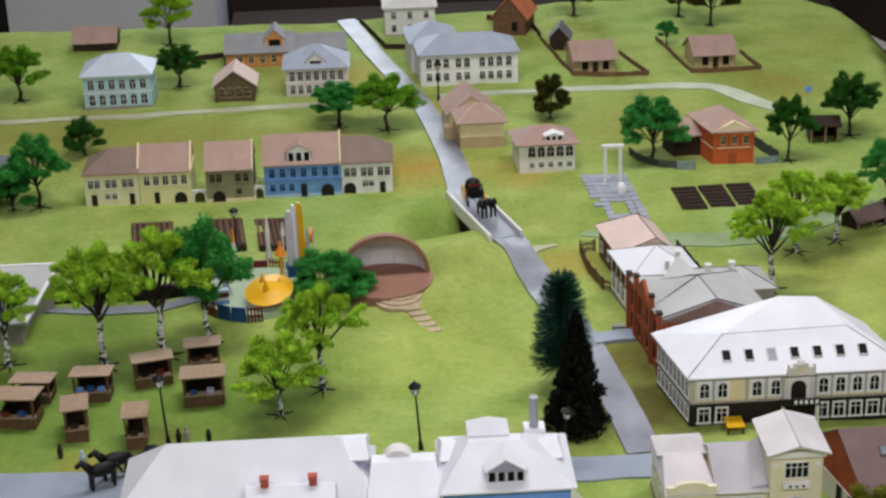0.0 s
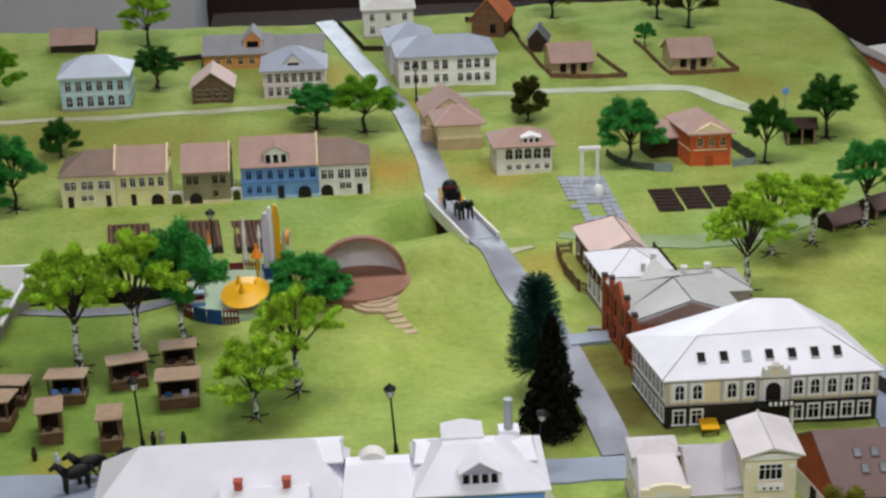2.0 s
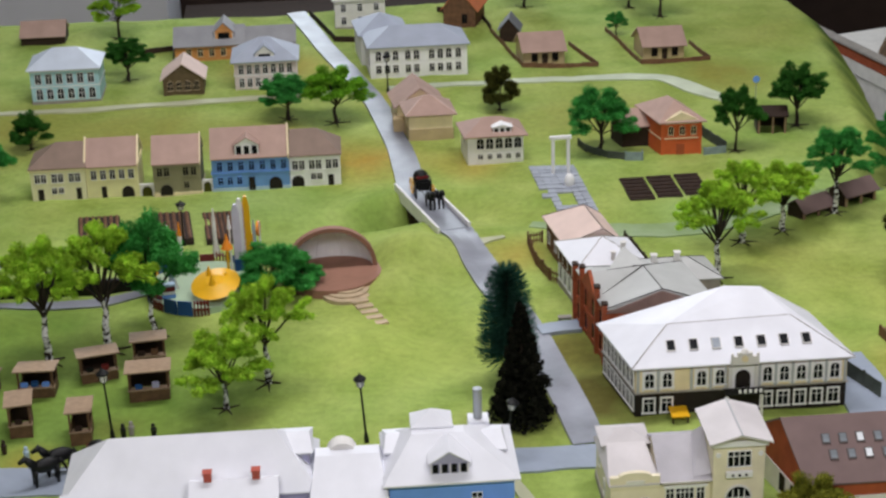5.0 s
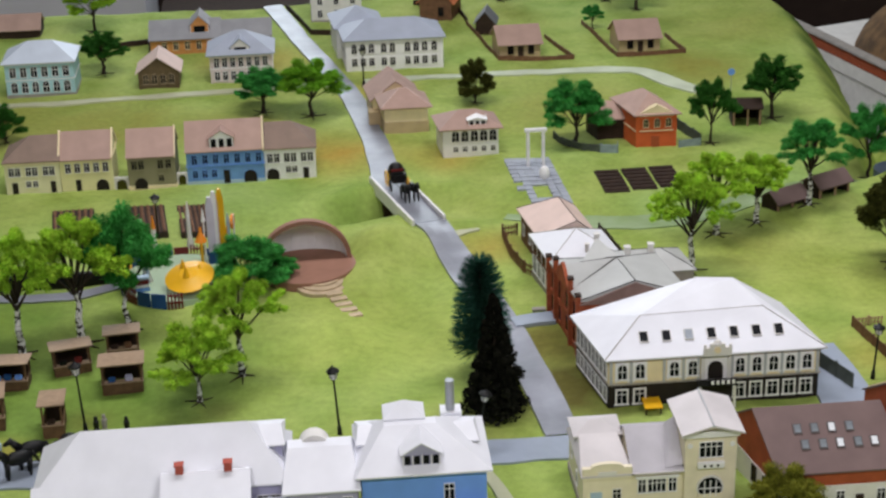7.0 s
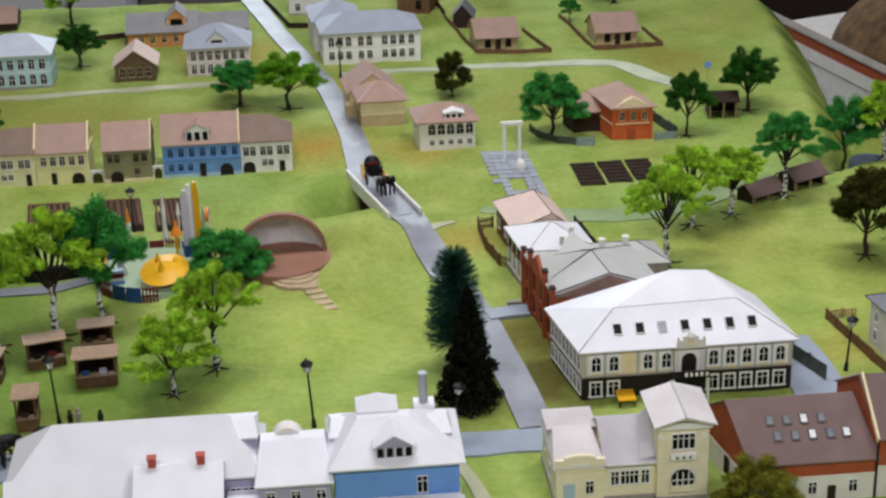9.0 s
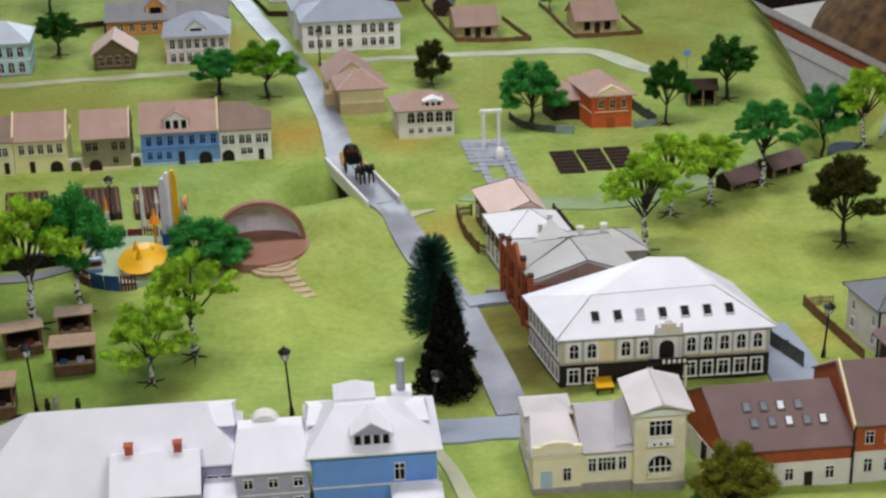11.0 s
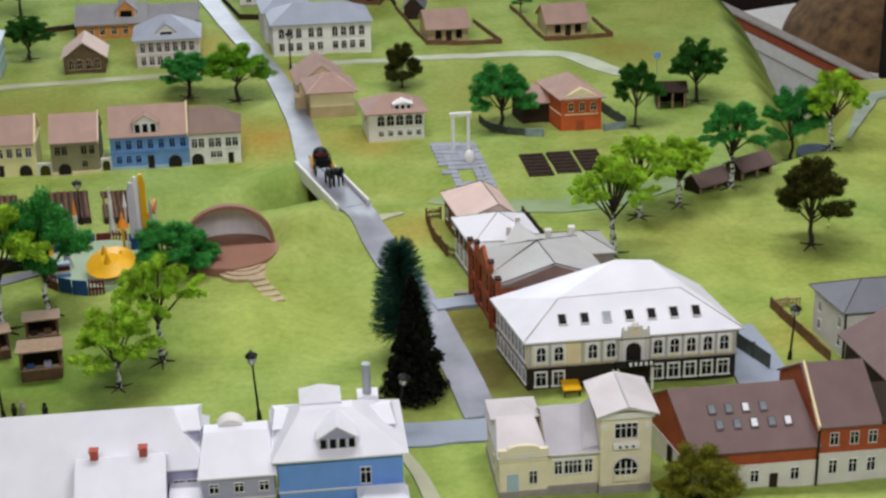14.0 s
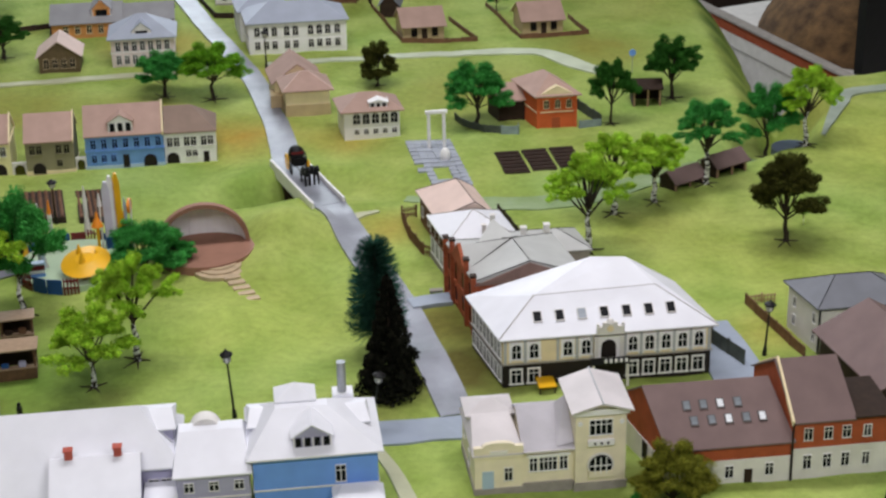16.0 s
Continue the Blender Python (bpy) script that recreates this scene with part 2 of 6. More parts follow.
# same pane glass, a weaker reflection painted into the base colour
DIM_GLINT = mat("skylight_glass_dim_glint", (0.26, 0.29, 0.32), 0.2, 0.2, 40, 0.0, spec=0.5)
LEAF_BIRCH = leaf_mat("birch_leaf", (0.42, 0.63, 0.055), (0.19, 0.42, 0.02))
LEAF_MID = leaf_mat("mid_green_leaf", (0.20, 0.44, 0.03), (0.08, 0.25, 0.01))
LEAF_DEEP = leaf_mat("deep_green_leaf", (0.075, 0.36, 0.075), (0.028, 0.19, 0.028))
LEAF_FOREST = leaf_mat("forest_green_leaf", (0.045, 0.16, 0.025), (0.018, 0.08, 0.010))
LEAF_DARK = leaf_mat("dark_olive_leaf", (0.075, 0.075, 0.016), (0.026, 0.032, 0.006))
LEAF_AUTUMN = leaf_mat("olive_yellow_leaf", (0.24, 0.23, 0.03), (0.09, 0.11, 0.012))
NEEDLE = leaf_mat("pine_needle", (0.05, 0.15, 0.10), (0.015, 0.055, 0.04))
SPRUCE = leaf_mat("spruce_needle", (0.016, 0.016, 0.010), (0.006, 0.007, 0.005))
WATER = mat("blue_grey_water", (0.20, 0.26, 0.36), 0.12, 0.15, 20, 0.05, spec=0.6)


MOSS = mat("dark_mossy_board", (0.085, 0.10, 0.085), 0.8, 0.25, 60, 0.1)


# ---- mesh helpers ----
def part(name, bm, material, parent=None, label="", m=None):
    me = bpy.data.meshes.new(name)
    if isinstance(bm, tuple):
        me.from_pydata(bm[0], [], bm[1])
    else:
        bmesh.ops.recalc_face_normals(bm, faces=bm.faces)
        bm.to_mesh(me)
        bm.free()
    me.materials.append(material)
    ob = new(name, me)
    if parent is not None:
        ob.parent = parent
    if m is not None:
        ob.matrix_basis = m
    if label:
        tagged(ob, label)
    return ob


def share(name, me, parent, m, label=""):
    ob = new(name, me)
    ob.parent = parent
    ob.matrix_basis = m
    if label:
        tagged(ob, label)
    return ob


def thing(name, x, y, z, rz=0, label="", category="", group="", kind=""):
    ob = new(name)
    ob.empty_display_size = 0.02
    ob.matrix_basis = pose(x, y, z, 0, 0, rz)
    return tagged(ob, label, category, group, kind)


def hexa(bm, pts):
    v = [bm.verts.new(p) for p in pts]
    for f in ((0, 3, 2, 1), (4, 5, 6, 7), (0, 1, 5, 4), (1, 2, 6, 5), (2, 3, 7, 6), (3, 0, 4, 7)):
        bm.faces.new([v[i] for i in f])
    return v


def box(bm, x0, x1, y0, y1, z0, z1, sk=0.0):
    return hexa(bm, [(x + sk * y, y, z) for z in (z0, z1) for x, y in ((x0, y0), (x1, y0), (x1, y1), (x0, y1))])


def bx(x0, x1, y0, y1, z0, z1, sk=0.0, bevel=0.0):
    bm = bmesh.new()
    box(bm, x0, x1, y0, y1, z0, z1, sk)
    if bevel:
        bmesh.ops.bevel(bm, geom=bm.edges[:], offset=bevel, segments=2, affect="EDGES")
    return bm


def cone(bm, x, y, z0, z1, r0, r1, n=12):
    a = [bm.verts.new((x + r0 * math.cos(2 * math.pi * i / n), y + r0 * math.sin(2 * math.pi * i / n), z0)) for i in range(n)]
    if r1 > 1e-6:
        b = [bm.verts.new((x + r1 * math.cos(2 * math.pi * i / n), y + r1 * math.sin(2 * math.pi * i / n), z1)) for i in range(n)]
        for i in range(n):
            bm.faces.new((a[i], a[(i + 1) % n], b[(i + 1) % n], b[i]))
        bm.faces.new(b)
    else:
        t = bm.verts.new((x, y, z1))
        for i in range(n):
            bm.faces.new((a[i], a[(i + 1) % n], t))
    bm.faces.new(a[::-1])


def cyl(x, y, z0, z1, r0, r1=None, n=12):
    bm = bmesh.new()
    cone(bm, x, y, z0, z1, r0, r0 if r1 is None else r1, n)
    return bm


def tube(bm, p, q, r0, r1, n=6):
    p, q = Vector(p), Vector(q)
    d = (q - p).normalized()
    u = d.orthogonal().normalized()
    w = d.cross(u)
    ring = []
    for c, r in ((p, r0), (q, r1)):
        ring.append([bm.verts.new(c + r * (u * math.cos(2 * math.pi * i / n) + w * math.sin(2 * math.pi * i / n))) for i in range(n)])
    for i in range(n):
        bm.faces.new((ring[0][i], ring[0][(i + 1) % n], ring[1][(i + 1) % n], ring[1][i]))
    bm.faces.new(ring[0][::-1])
    bm.faces.new(ring[1])


def fin(bm, pts, y, t):
    a = [bm.verts.new((px, y - t / 2, pz)) for px, pz in pts]
    b = [bm.verts.new((px, y + t / 2, pz)) for px, pz in pts]
    bm.faces.new(a)
    bm.faces.new(b[::-1])
    for i in range(len(pts)):
        k = (i + 1) % len(pts)
        bm.faces.new((a[i], b[i], b[k], a[k]))


def polyline(pts, n=8):
    """Points of a smooth line through pts."""
    out = []
    p = [Vector(a) for a in pts]
    p = [2 * p[0] - p[1]] + p + [2 * p[-1] - p[-2]]
    for i in range(1, len(p) - 2):
        for k in range(n):
            t = k / n
            a, b, c, d = p[i - 1], p[i], p[i + 1], p[i + 2]
            out.append(0.5 * (2 * b + (c - a) * t + (2 * a - 5 * b + 4 * c - d) * t * t + (3 * b - a - 3 * c + d) * t ** 3))
    out.append(p[-2])
    return out


# ---- the ground ----
DITCH = [(-0.62, 0.69), (-0.46, 0.71), (-0.32, 0.76), (-0.20, 0.79), (-0.09, 0.72), (0.05, 0.655), (0.16, 0.635), (0.27, 0.66), (0.39, 0.715), (0.52, 0.785), (0.62, 0.86), (0.72, 1.0)]
DITCH_LINE = polyline([(*p, 0) for p in DITCH], 6)
DX = np.array([p.x for p in DITCH_LINE])
DY = np.array([p.y for p in DITCH_LINE])
# outline of the board: far edge and its rounded right end, the notch, the right lobe
EDGE = [(-2.2, 2.10), (-1.3, 2.07), (-0.85, 2.05), (-0.49, 2.025), (-0.2, 2.06), (0.1, 2.12), (0.4, 2.13), (0.62, 2.07), (0.70, 1.95), (0.715, 1.8), (0.695, 1.58), (0.66, 1.33), (0.635, 1.10), (0.615, 0.95), (0.618, 0.86), (0.645, 0.80),
        (0.685, 0.80), (0.715, 0.87), (0.745, 0.97), (0.775, 1.08), (0.82, 1.16), (0.95, 1.18), (1.5, 1.19)]
EX = np.array([p[0] for p in EDGE])
EY = np.array([p[1] for p in EDGE])
OUT = [*EDGE, (1.5, -0.75), (-2.2, -0.75)]


def inside(x, y):
    c = False
    for (ax, ay), (bx_, by_) in zip(OUT, OUT[1:] + OUT[:1]):
        if (ay > y) != (by_ > y) and x < (bx_ - ax) * (y - ay) / (by_ - ay) + ax:
            c = not c
    return c


def edge_distance(x, y):
    px, py = EX[:-1], EY[:-1]
    dx, dy = EX[1:] - px, EY[1:] - py
    t = np.clip(((x - px) * dx + (y - py) * dy) / (dx * dx + dy * dy), 0, 1)
    d = np.sqrt((px + t * dx - x) ** 2 + (py + t * dy - y) ** 2).min()
    return d if inside(x, y) else -d


BUMPS = [(-0.270, 0.570, 0.068, 0.060, 0.042), (-0.33, 0.44, 0.07, 0.05, 0.006), (-0.60, 0.46, 0.10, 0.08, 0.012), (-0.95, 0.40, 0.09, 0.05, 0.022), (0.62, 0.60, 0.2, 0.12, 0.012), (-0.255, 0.34, 0.06, 0.09, -0.016), (-0.295, 0.47, 0.05, 0.09, 0.013), (-0.41, 0.30, 0.08, 0.07, 0.008), (-0.39, 0.54, 0.06, 0.05, -0.016), (-0.45, 0.27, 0.12, 0.05, 0.008)]


def ground(x, y):
    z = 0.0045 * noise.noise((x * 6, y * 6, 0)) + 0.0024 * noise.noise((x * 15, y * 15, 5)) + 0.0012 * noise.noise((x * 30, y * 30, 3))
    for bx0, by0, sx, sy, hh in BUMPS:
        z += hh * math.exp(-((x - bx0) / sx) ** 2 - ((y - by0) / sy) ** 2)
    d = math.sqrt(((DX - x) ** 2 + (DY - y) ** 2).min())
    deep = 0.010 + 0.105 * math.exp(-((x + 0.275) / 0.085) ** 2)
    if x > 0.45:
        deep += 0.16 * (x - 0.45)
    z -= deep * math.exp(-(d / 0.048) ** 4) * (0.6 + 0.4 * math.exp(-(d / 0.03) ** 2))
    return z


def build_ground():
    step = 0.010
    xs = np.arange(-2.2, 1.5, step)
    ys = np.arange(-0.75, 2.22, step)
    verts, keep, ids = [], {}, {}
    for i, x in enumerate(xs):
        for j, y in enumerate(ys):
            d = edge_distance(x, y) if (y > 0.7 and (x > 0.45 or y > 1.9)) else 1.0
            if d < -0.092:
                continue
            z = ground(x, y)
            if d < 0.012:
                k = min(1.0, (0.012 - d) / 0.09)
                z -= 0.10 * k ** 1.4 + (0.14 if d < -0.080 else 0.0)
            ids[i, j] = len(verts)
            verts.append((float(x), float(y), z))
    faces = []
    for (i, j), a in ids.items():
        b, c, d = ids.get((i + 1, j)), ids.get((i + 1, j + 1)), ids.get((i, j + 1))
        if None not in (b, c, d):
            faces.append((a, b, c, d))
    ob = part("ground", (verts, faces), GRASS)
    ob.data.shade_smooth()
    return tagged(ob, "green flocked model landscape with yellowish worn patches", "ground", kind="structure")


build_ground()


def strip(name, pts, widths, material, label, lift=0.0025, n=10, level=None, edge=0.0):
    line = polyline([(*p, 0) for p in pts], n)
    verts, faces = [], []
    for i, p in enumerate(line):
        d = (line[min(i + 1, len(line) - 1)] - line[max(i - 1, 0)]).normalized()
        u = Vector((d.y, -d.x, 0))
        f = i / (len(line) - 1) * (len(widths) - 1)
        k = min(int(f), len(widths) - 2)
        w = widths[k] + (widths[k + 1] - widths[k]) * (f - k)
        for s in (-0.5, -0.17, 0.17, 0.5):
            q = p + u * w * s
            verts.append((q.x, q.y, (ground(q.x, q.y) if level is None else level) + lift))
    for i in range(len(line) - 1):
        for k in range(3):
            faces.append((4 * i + k, 4 * i + k + 1, 4 * i + k + 5, 4 * i + k + 4))
    m = len(verts)
    verts += [(x, y, z - 0.012) for x, y, z in verts]
    for i in range(len(line) - 1):
        for k, s in ((0, 1), (3, -1)):
            a, b = 4 * i + k, 4 * i + 4 + k
            faces.append((a, b, b + m, a + m) if s > 0 else (b, a, a + m, b + m))
    ob = part(name, (verts, faces), material)
    return tagged(ob, label, "road", kind="structure")


ROAD_FAR = [(-0.463, 2.02), (-0.385, 1.69), (-0.303, 1.352), (-0.268, 1.10), (-0.258, 0.98), (-0.252, 0.866)]
strip("road", ROAD_FAR, [0.044, 0.044, 0.043, 0.046, 0.050, 0.052], ASPHALT, "grey road running from the bridge to the far board edge", 0.004)
strip("road", [(-0.190, 0.668), (-0.170, 0.56), (-0.148, 0.45), (-0.112, 0.27), (-0.082, 0.06), (-0.070, -0.062)], [0.054, 0.054, 0.052, 0.048, 0.046], ASPHALT, "grey road sloping down from the bridge to the street", 0.004)
strip("road", [(-1.05, -0.06), (-0.8, -0.075), (-0.5, -0.092), (-0.2, -0.096), (-0.047, -0.095)], [0.085, 0.07, 0.06, 0.06, 0.063], SHEEN_ROAD, "blue-grey street behind the front row of houses", 0.003)
strip("road", [(-0.098, 0.266), (-0.068, 0.272), (-0.036, 0.274)], [0.032, 0.036, 0.036], SHEEN_ROAD, "pale grey drive to the brick house", 0.006)
strip("pavement", [(0.318, -0.10), (0.322, 0.0), (0.318, 0.14)], [0.075, 0.075, 0.06], SHEEN_ROAD, "grey paved yard beside the long white-roofed hall", 0.004)
strip("road", [(-1.8, 1.39), (-1.167, 1.392), (-0.823, 1.392), (-0.523, 1.416), (-0.34, 1.425)], [0.026, 0.026, 0.024, 0.024, 0.03], STREET, "pale sandy lane across the far village", 0.003)
strip("road", [(-0.27, 1.428), (-0.09, 1.438), (0.134, 1.437), (0.284, 1.412), (0.357, 1.315), (0.41, 1.24)], [0.026, 0.024, 0.028, 0.038, 0.042, 0.03], LANE, "pale sandy lane curving round the orange house", 0.003)
strip("path", [(-0.185, -0.130), (-0.165, -0.20), (-0.15, -0.30)], [0.014, 0.018, 0.022], STREET, "pale garden path between the blue and cream houses", 0.003)
strip("path", [(-0.166, 0.585), (-0.146, 0.612), (-0.112, 0.628)], [0.014, 0.018, 0.008], STREET, "short pale spur beside the road", 0.003)
strip("stream_bed", [(-0.06, 0.695), (0.05, 0.655), (0.16, 0.632), (0.27, 0.66), (0.39, 0.715), (0.52, 0.785), (0.585, 0.83)], [0.03, 0.05, 0.06, 0.06, 0.05, 0.05, 0.03], BED, "pale green dry stream bed", 0.002)
NOTCH_PATH = mat("grey_green_path", (0.36, 0.42, 0.34), 0.8, 0.15, 20, 0.1)
strip("path", [(0.715, 0.83), (0.760, 0.92), (0.805, 1.00), (0.86, 1.055), (1.1, 1.08)], [0.006, 0.018, 0.030, 0.034, 0.03], NOTCH_PATH, "pale grey path along the notch edge", 0.004)


# ---- the room round the model ----
FLOORM = mat("grey_pink_floor", (0.42, 0.38, 0.38), 0.35, 0.1, 8, 0.03)
PANEL = mat("dark_brown_panelling", (0.050, 0.030, 0.022), 0.6, 0.3, 6, 0.05)
PLASTER = mat("pale_plaster", (0.40, 0.39, 0.37), 0.85, 0.06, 5, 0.05)
CABINET = mat("light_grey_cabinet", (0.72, 0.72, 0.76), 0.5, 0.06, 5, 0.03)
FZ = -0.85


def slab(name, x0, x1, y0, y1, z0, z1, material, label):
    return tagged(part(name, bx(x0, x1, y0, y1, z0, z1), material), label, name.split("_")[0], kind="structure")


slab("floor", -4, 4, -4, 4.2, FZ - 0.1, FZ, FLOORM, "greyish polished room floor")
slab("ceiling", -4, 4, -4, 4.2, 2.3, 2.4, PLASTER, "pale plaster ceiling")
slab("wall_south", -4, 4, -4.1, -4, FZ, 2.3, PLASTER, "pale plaster wall")
slab("wall_east", 4, 4.1, -4, 4.2, FZ, 2.3, PLASTER, "pale plaster wall")
slab("wall_west", -4.1, -4, -4, 4.2, FZ, 2.3, PLASTER, "pale plaster wall")
slab("wall_north", -4, 4, 4.1, 4.2, FZ, 0.35, PANEL, "dark brown panelled lower wall")
slab("wall_north_2", -4, -1.25, 4.1, 4.2, 0.35, 2.3, PLASTER, "pale plaster wall beside the window")
slab("wall_north_3", 0.35, 4, 4.1, 4.2, 0.35, 2.3, PLASTER, "pale plaster wall beside the window")
slab("wall_north_4", -1.25, 0.35, 4.1, 4.2, 2.1, 2.3, PLASTER, "pale plaster wall above the window")


def table_base():
    e = thing("display_table", 0, 0, FZ, 0, "dark wooden table that carries the model landscape", "table")
    part("top", bx(-2.1, 0.55, -0.70, 1.95, 0.63, 0.70), WOODD, e)
    part("top", bx(0.55, 1.4, -0.70, 0.72, 0.63, 0.70), WOODD, e)
    for x in (-2.0, 0.45):
        for y in (-0.6, 1.85):
            part("leg", bx(x - 0.04, x + 0.04, y - 0.04, y + 0.04, 0, 0.63), WOODD, e)
    return e


table_base()

# ---- houses ----
MESHES = {}


def frame_mesh(w, h, arch, bars, t=0.001, dp=0.0014):
    """Window frame in the xz plane, its outside towards -y, standing on z = 0."""
    key = ("f", w, h, arch, bars, t)
    if key in MESHES:
        return MESHES[key]
    bm = bmesh.new()
    top = h - (w / 2 if arch else 0)
    box(bm, -w / 2 - t, -w / 2, -dp, 0.0006, 0, top)
    box(bm, w / 2, w / 2 + t, -dp, 0.0006, 0, top)
    box(bm, -w / 2 - t * 1.6, w / 2 + t * 1.6, -dp * 1.4, 0.0006, -t, 0)
    if arch:
        n = 7
        for i in range(n):
            a, b = math.pi * i / n, math.pi * (i + 1) / n
            r0, r1 = w / 2, w / 2 + t
            pts = [(r * math.cos(g), y, top + r * math.sin(g)) for y in (-dp, 0.0006) for r, g in ((r0, a), (r1, a), (r1, b), (r0, b))]
            hexa(bm, pts)
    else:
        box(bm, -w / 2 - t, w / 2 + t, -dp, 0.0006, top, top + t)
    for k in range(bars):
        x = w * (k + 1) / (bars + 1) - w / 2
        box(bm, x - 0.00045, x + 0.00045, -dp * 0.6, 0.0004, 0, top + (w * 0.4 if arch else 0))
    if bars:
        box(bm, -w / 2, w / 2, -dp * 0.55, 0.0004, top * 0.66, top * 0.66 + 0.0008)
    bmesh.ops.recalc_face_normals(bm, faces=bm.faces)
    me = bpy.data.meshes.new("window_frame")
    bm.to_mesh(me)
    bm.free()
    MESHES[key] = me
    return me


def pane_mesh(w, h, arch, material):
    key = ("p", w, h, arch, material.name)
    if key in MESHES:
        return MESHES[key]
    bm = bmesh.new()
    top = h - (w / 2 if arch else 0)
    pts = [(-w / 2, 0), (w / 2, 0)]
    if arch:
        pts += [(w / 2 * math.cos(math.pi * i / 8), top + w / 2 * math.sin(math.pi * i / 8)) for i in range(9)]
    else:
        pts += [(w / 2, h), (-w / 2, h)]
    a = [bm.verts.new((x, -0.0004, z)) for x, z in pts]
    b = [bm.verts.new((x, 0.0008, z)) for x, z in pts]
    bm.faces.new(a)
    bm.faces.new(b[::-1])
    for i in range(len(pts)):
        k = (i + 1) % len(pts)
        bm.faces.new((a[i], b[i], b[k], a[k]))
    bmesh.ops.recalc_face_normals(bm, faces=bm.faces)
    me = bpy.data.meshes.new("pane")
    bm.to_mesh(me)
    bm.free()
    me.materials.append(material)
    MESHES[key] = me
    return me


def face_pose(face, u, z, w, d, sk):
    a = math.degrees(math.atan(sk))
    if face == "front":
        return pose(u, 0, z)
    if face == "left":
        return pose(sk * u, u, z, 0, 0, -90 - a)
    if face == "right":
        return pose(w + sk * u, u, z, 0, 0, 90 - a)
    return pose(u + sk * d, d, z, 0, 0, 180)


def window(house, face, u, z, ww, wh, wmat, size, arch=False, bars=1, glass=None, name="window", ft=0.001):
    w, d, sk = size
    many = bars if bars > 2 else 0
    bars = 0 if many else bars
    key = ("m", ww, wh, arch, bars, wmat.name, ft)
    if key not in MESHES:
        me = frame_mesh(ww, wh, arch, bars, ft).copy()
        me.materials.append(wmat)
        MESHES[key] = me
    win = share(name, MESHES[key], house, face_pose(face, u, z, w, d, sk))
    share("pane", pane_mesh(ww, wh, arch, glass or GLASS), win, Matrix())
    for k in range(many):
        share("mullion", pane_mesh(0.0010, wh, False, wmat), win, pose(ww * (k + 1) / (many + 1) - ww / 2, -0.0006, 0))
    if many:
        share("transom", pane_mesh(ww, 0.0009, False, wmat), win, pose(0, -0.0005, wh * 0.66))
    return win


def door(house, face, u, ww, wh, size, material=None, arch=False, z=0.0):
    w, d, sk = size
    material = material or DARKWALL
    return share("door", pane_mesh(ww, wh, arch, material), house, face_pose(face, u, z, w, d, sk) @ pose(0, -0.0008, 0))


def roof_hip(w, d, h, o, rh, th, top, sk):
    """A solid roof: eaves slab and slopes up to the rectangle top = (x0, x1, y0, y1)."""
    bm = bmesh.new()
    x0, x1, y0, y1 = top
    base = [(-o, -o), (w + o, -o), (w + o, d + o), (-o, d + o)]
    low = [bm.verts.new((x + sk * y, y, h)) for x, y in base]
    mid = [bm.verts.new((x + sk * y, y, h + th)) for x, y in base]
    if y1 - y0 < 1e-4 and x1 - x0 < 1e-4:
        v = bm.verts.new((x0 + sk * y0, y0, h + th + rh))
        for i in range(4):
            bm.faces.new((mid[i], mid[(i + 1) % 4], v))
    elif y1 - y0 < 1e-4:
        a, b = (bm.verts.new((x + sk * y0, y0, h + th + rh)) for x in (x0, x1))
        bm.faces.new((mid[0], mid[1], b, a))
        bm.faces.new((mid[1], mid[2], b))
        bm.faces.new((mid[2], mid[3], a, b))
        bm.faces.new((mid[3], mid[0], a))
    elif x1 - x0 < 1e-4:
        a, b = (bm.verts.new((x0 + sk * y, y, h + th + rh)) for y in (y0, y1))
        bm.faces.new((mid[0], mid[1], a))
        bm.faces.new((mid[1], mid[2], b, a))
        bm.faces.new((mid[2], mid[3], b))
        bm.faces.new((mid[3], mid[0], a, b))
    else:
        t = [bm.verts.new((x + sk * y, y, h + th + rh)) for x, y in ((x0, y0), (x1, y0), (x1, y1), (x0, y1))]
        for i in range(4):
            k = (i + 1) % 4
            bm.faces.new((mid[i], mid[k], t[k], t[i]))
        bm.faces.new(t)
    for i in range(4):
        k = (i + 1) % 4
        bm.faces.new((low[i], low[k], mid[k], mid[i]))
    bm.faces.new(low[::-1])
    return bm


def roof_gable(w, d, h, o, rh, th, axis, sk):
    """Two slabs; the ridge runs along axis."""
    bm = bmesh.new()
    span, run = (d, w) if axis == "x" else (w, d)
    s = rh / (span / 2)
    for side in (0, 1):
        pts = []
        for e in (-o * 0.6, run + o * 0.6):
            for c, z in ((-o, h - o * s), (span / 2, h + rh), (span / 2, h + rh + th * 1.25), (-o, h - o * s + th)):
                c = c if side == 0 else span - c
                x, y = (e, c) if axis == "x" else (c, e)
                pts.append((x + sk * y, y, z))
        v = [bm.verts.new(p) for p in pts]
        for f in ((0, 1, 2, 3), (7, 6, 5, 4), (0, 4, 5, 1), (1, 5, 6, 2), (2, 6, 7, 3), (3, 7, 4, 0)):
            bm.faces.new([v[i] for i in f])
    return bm


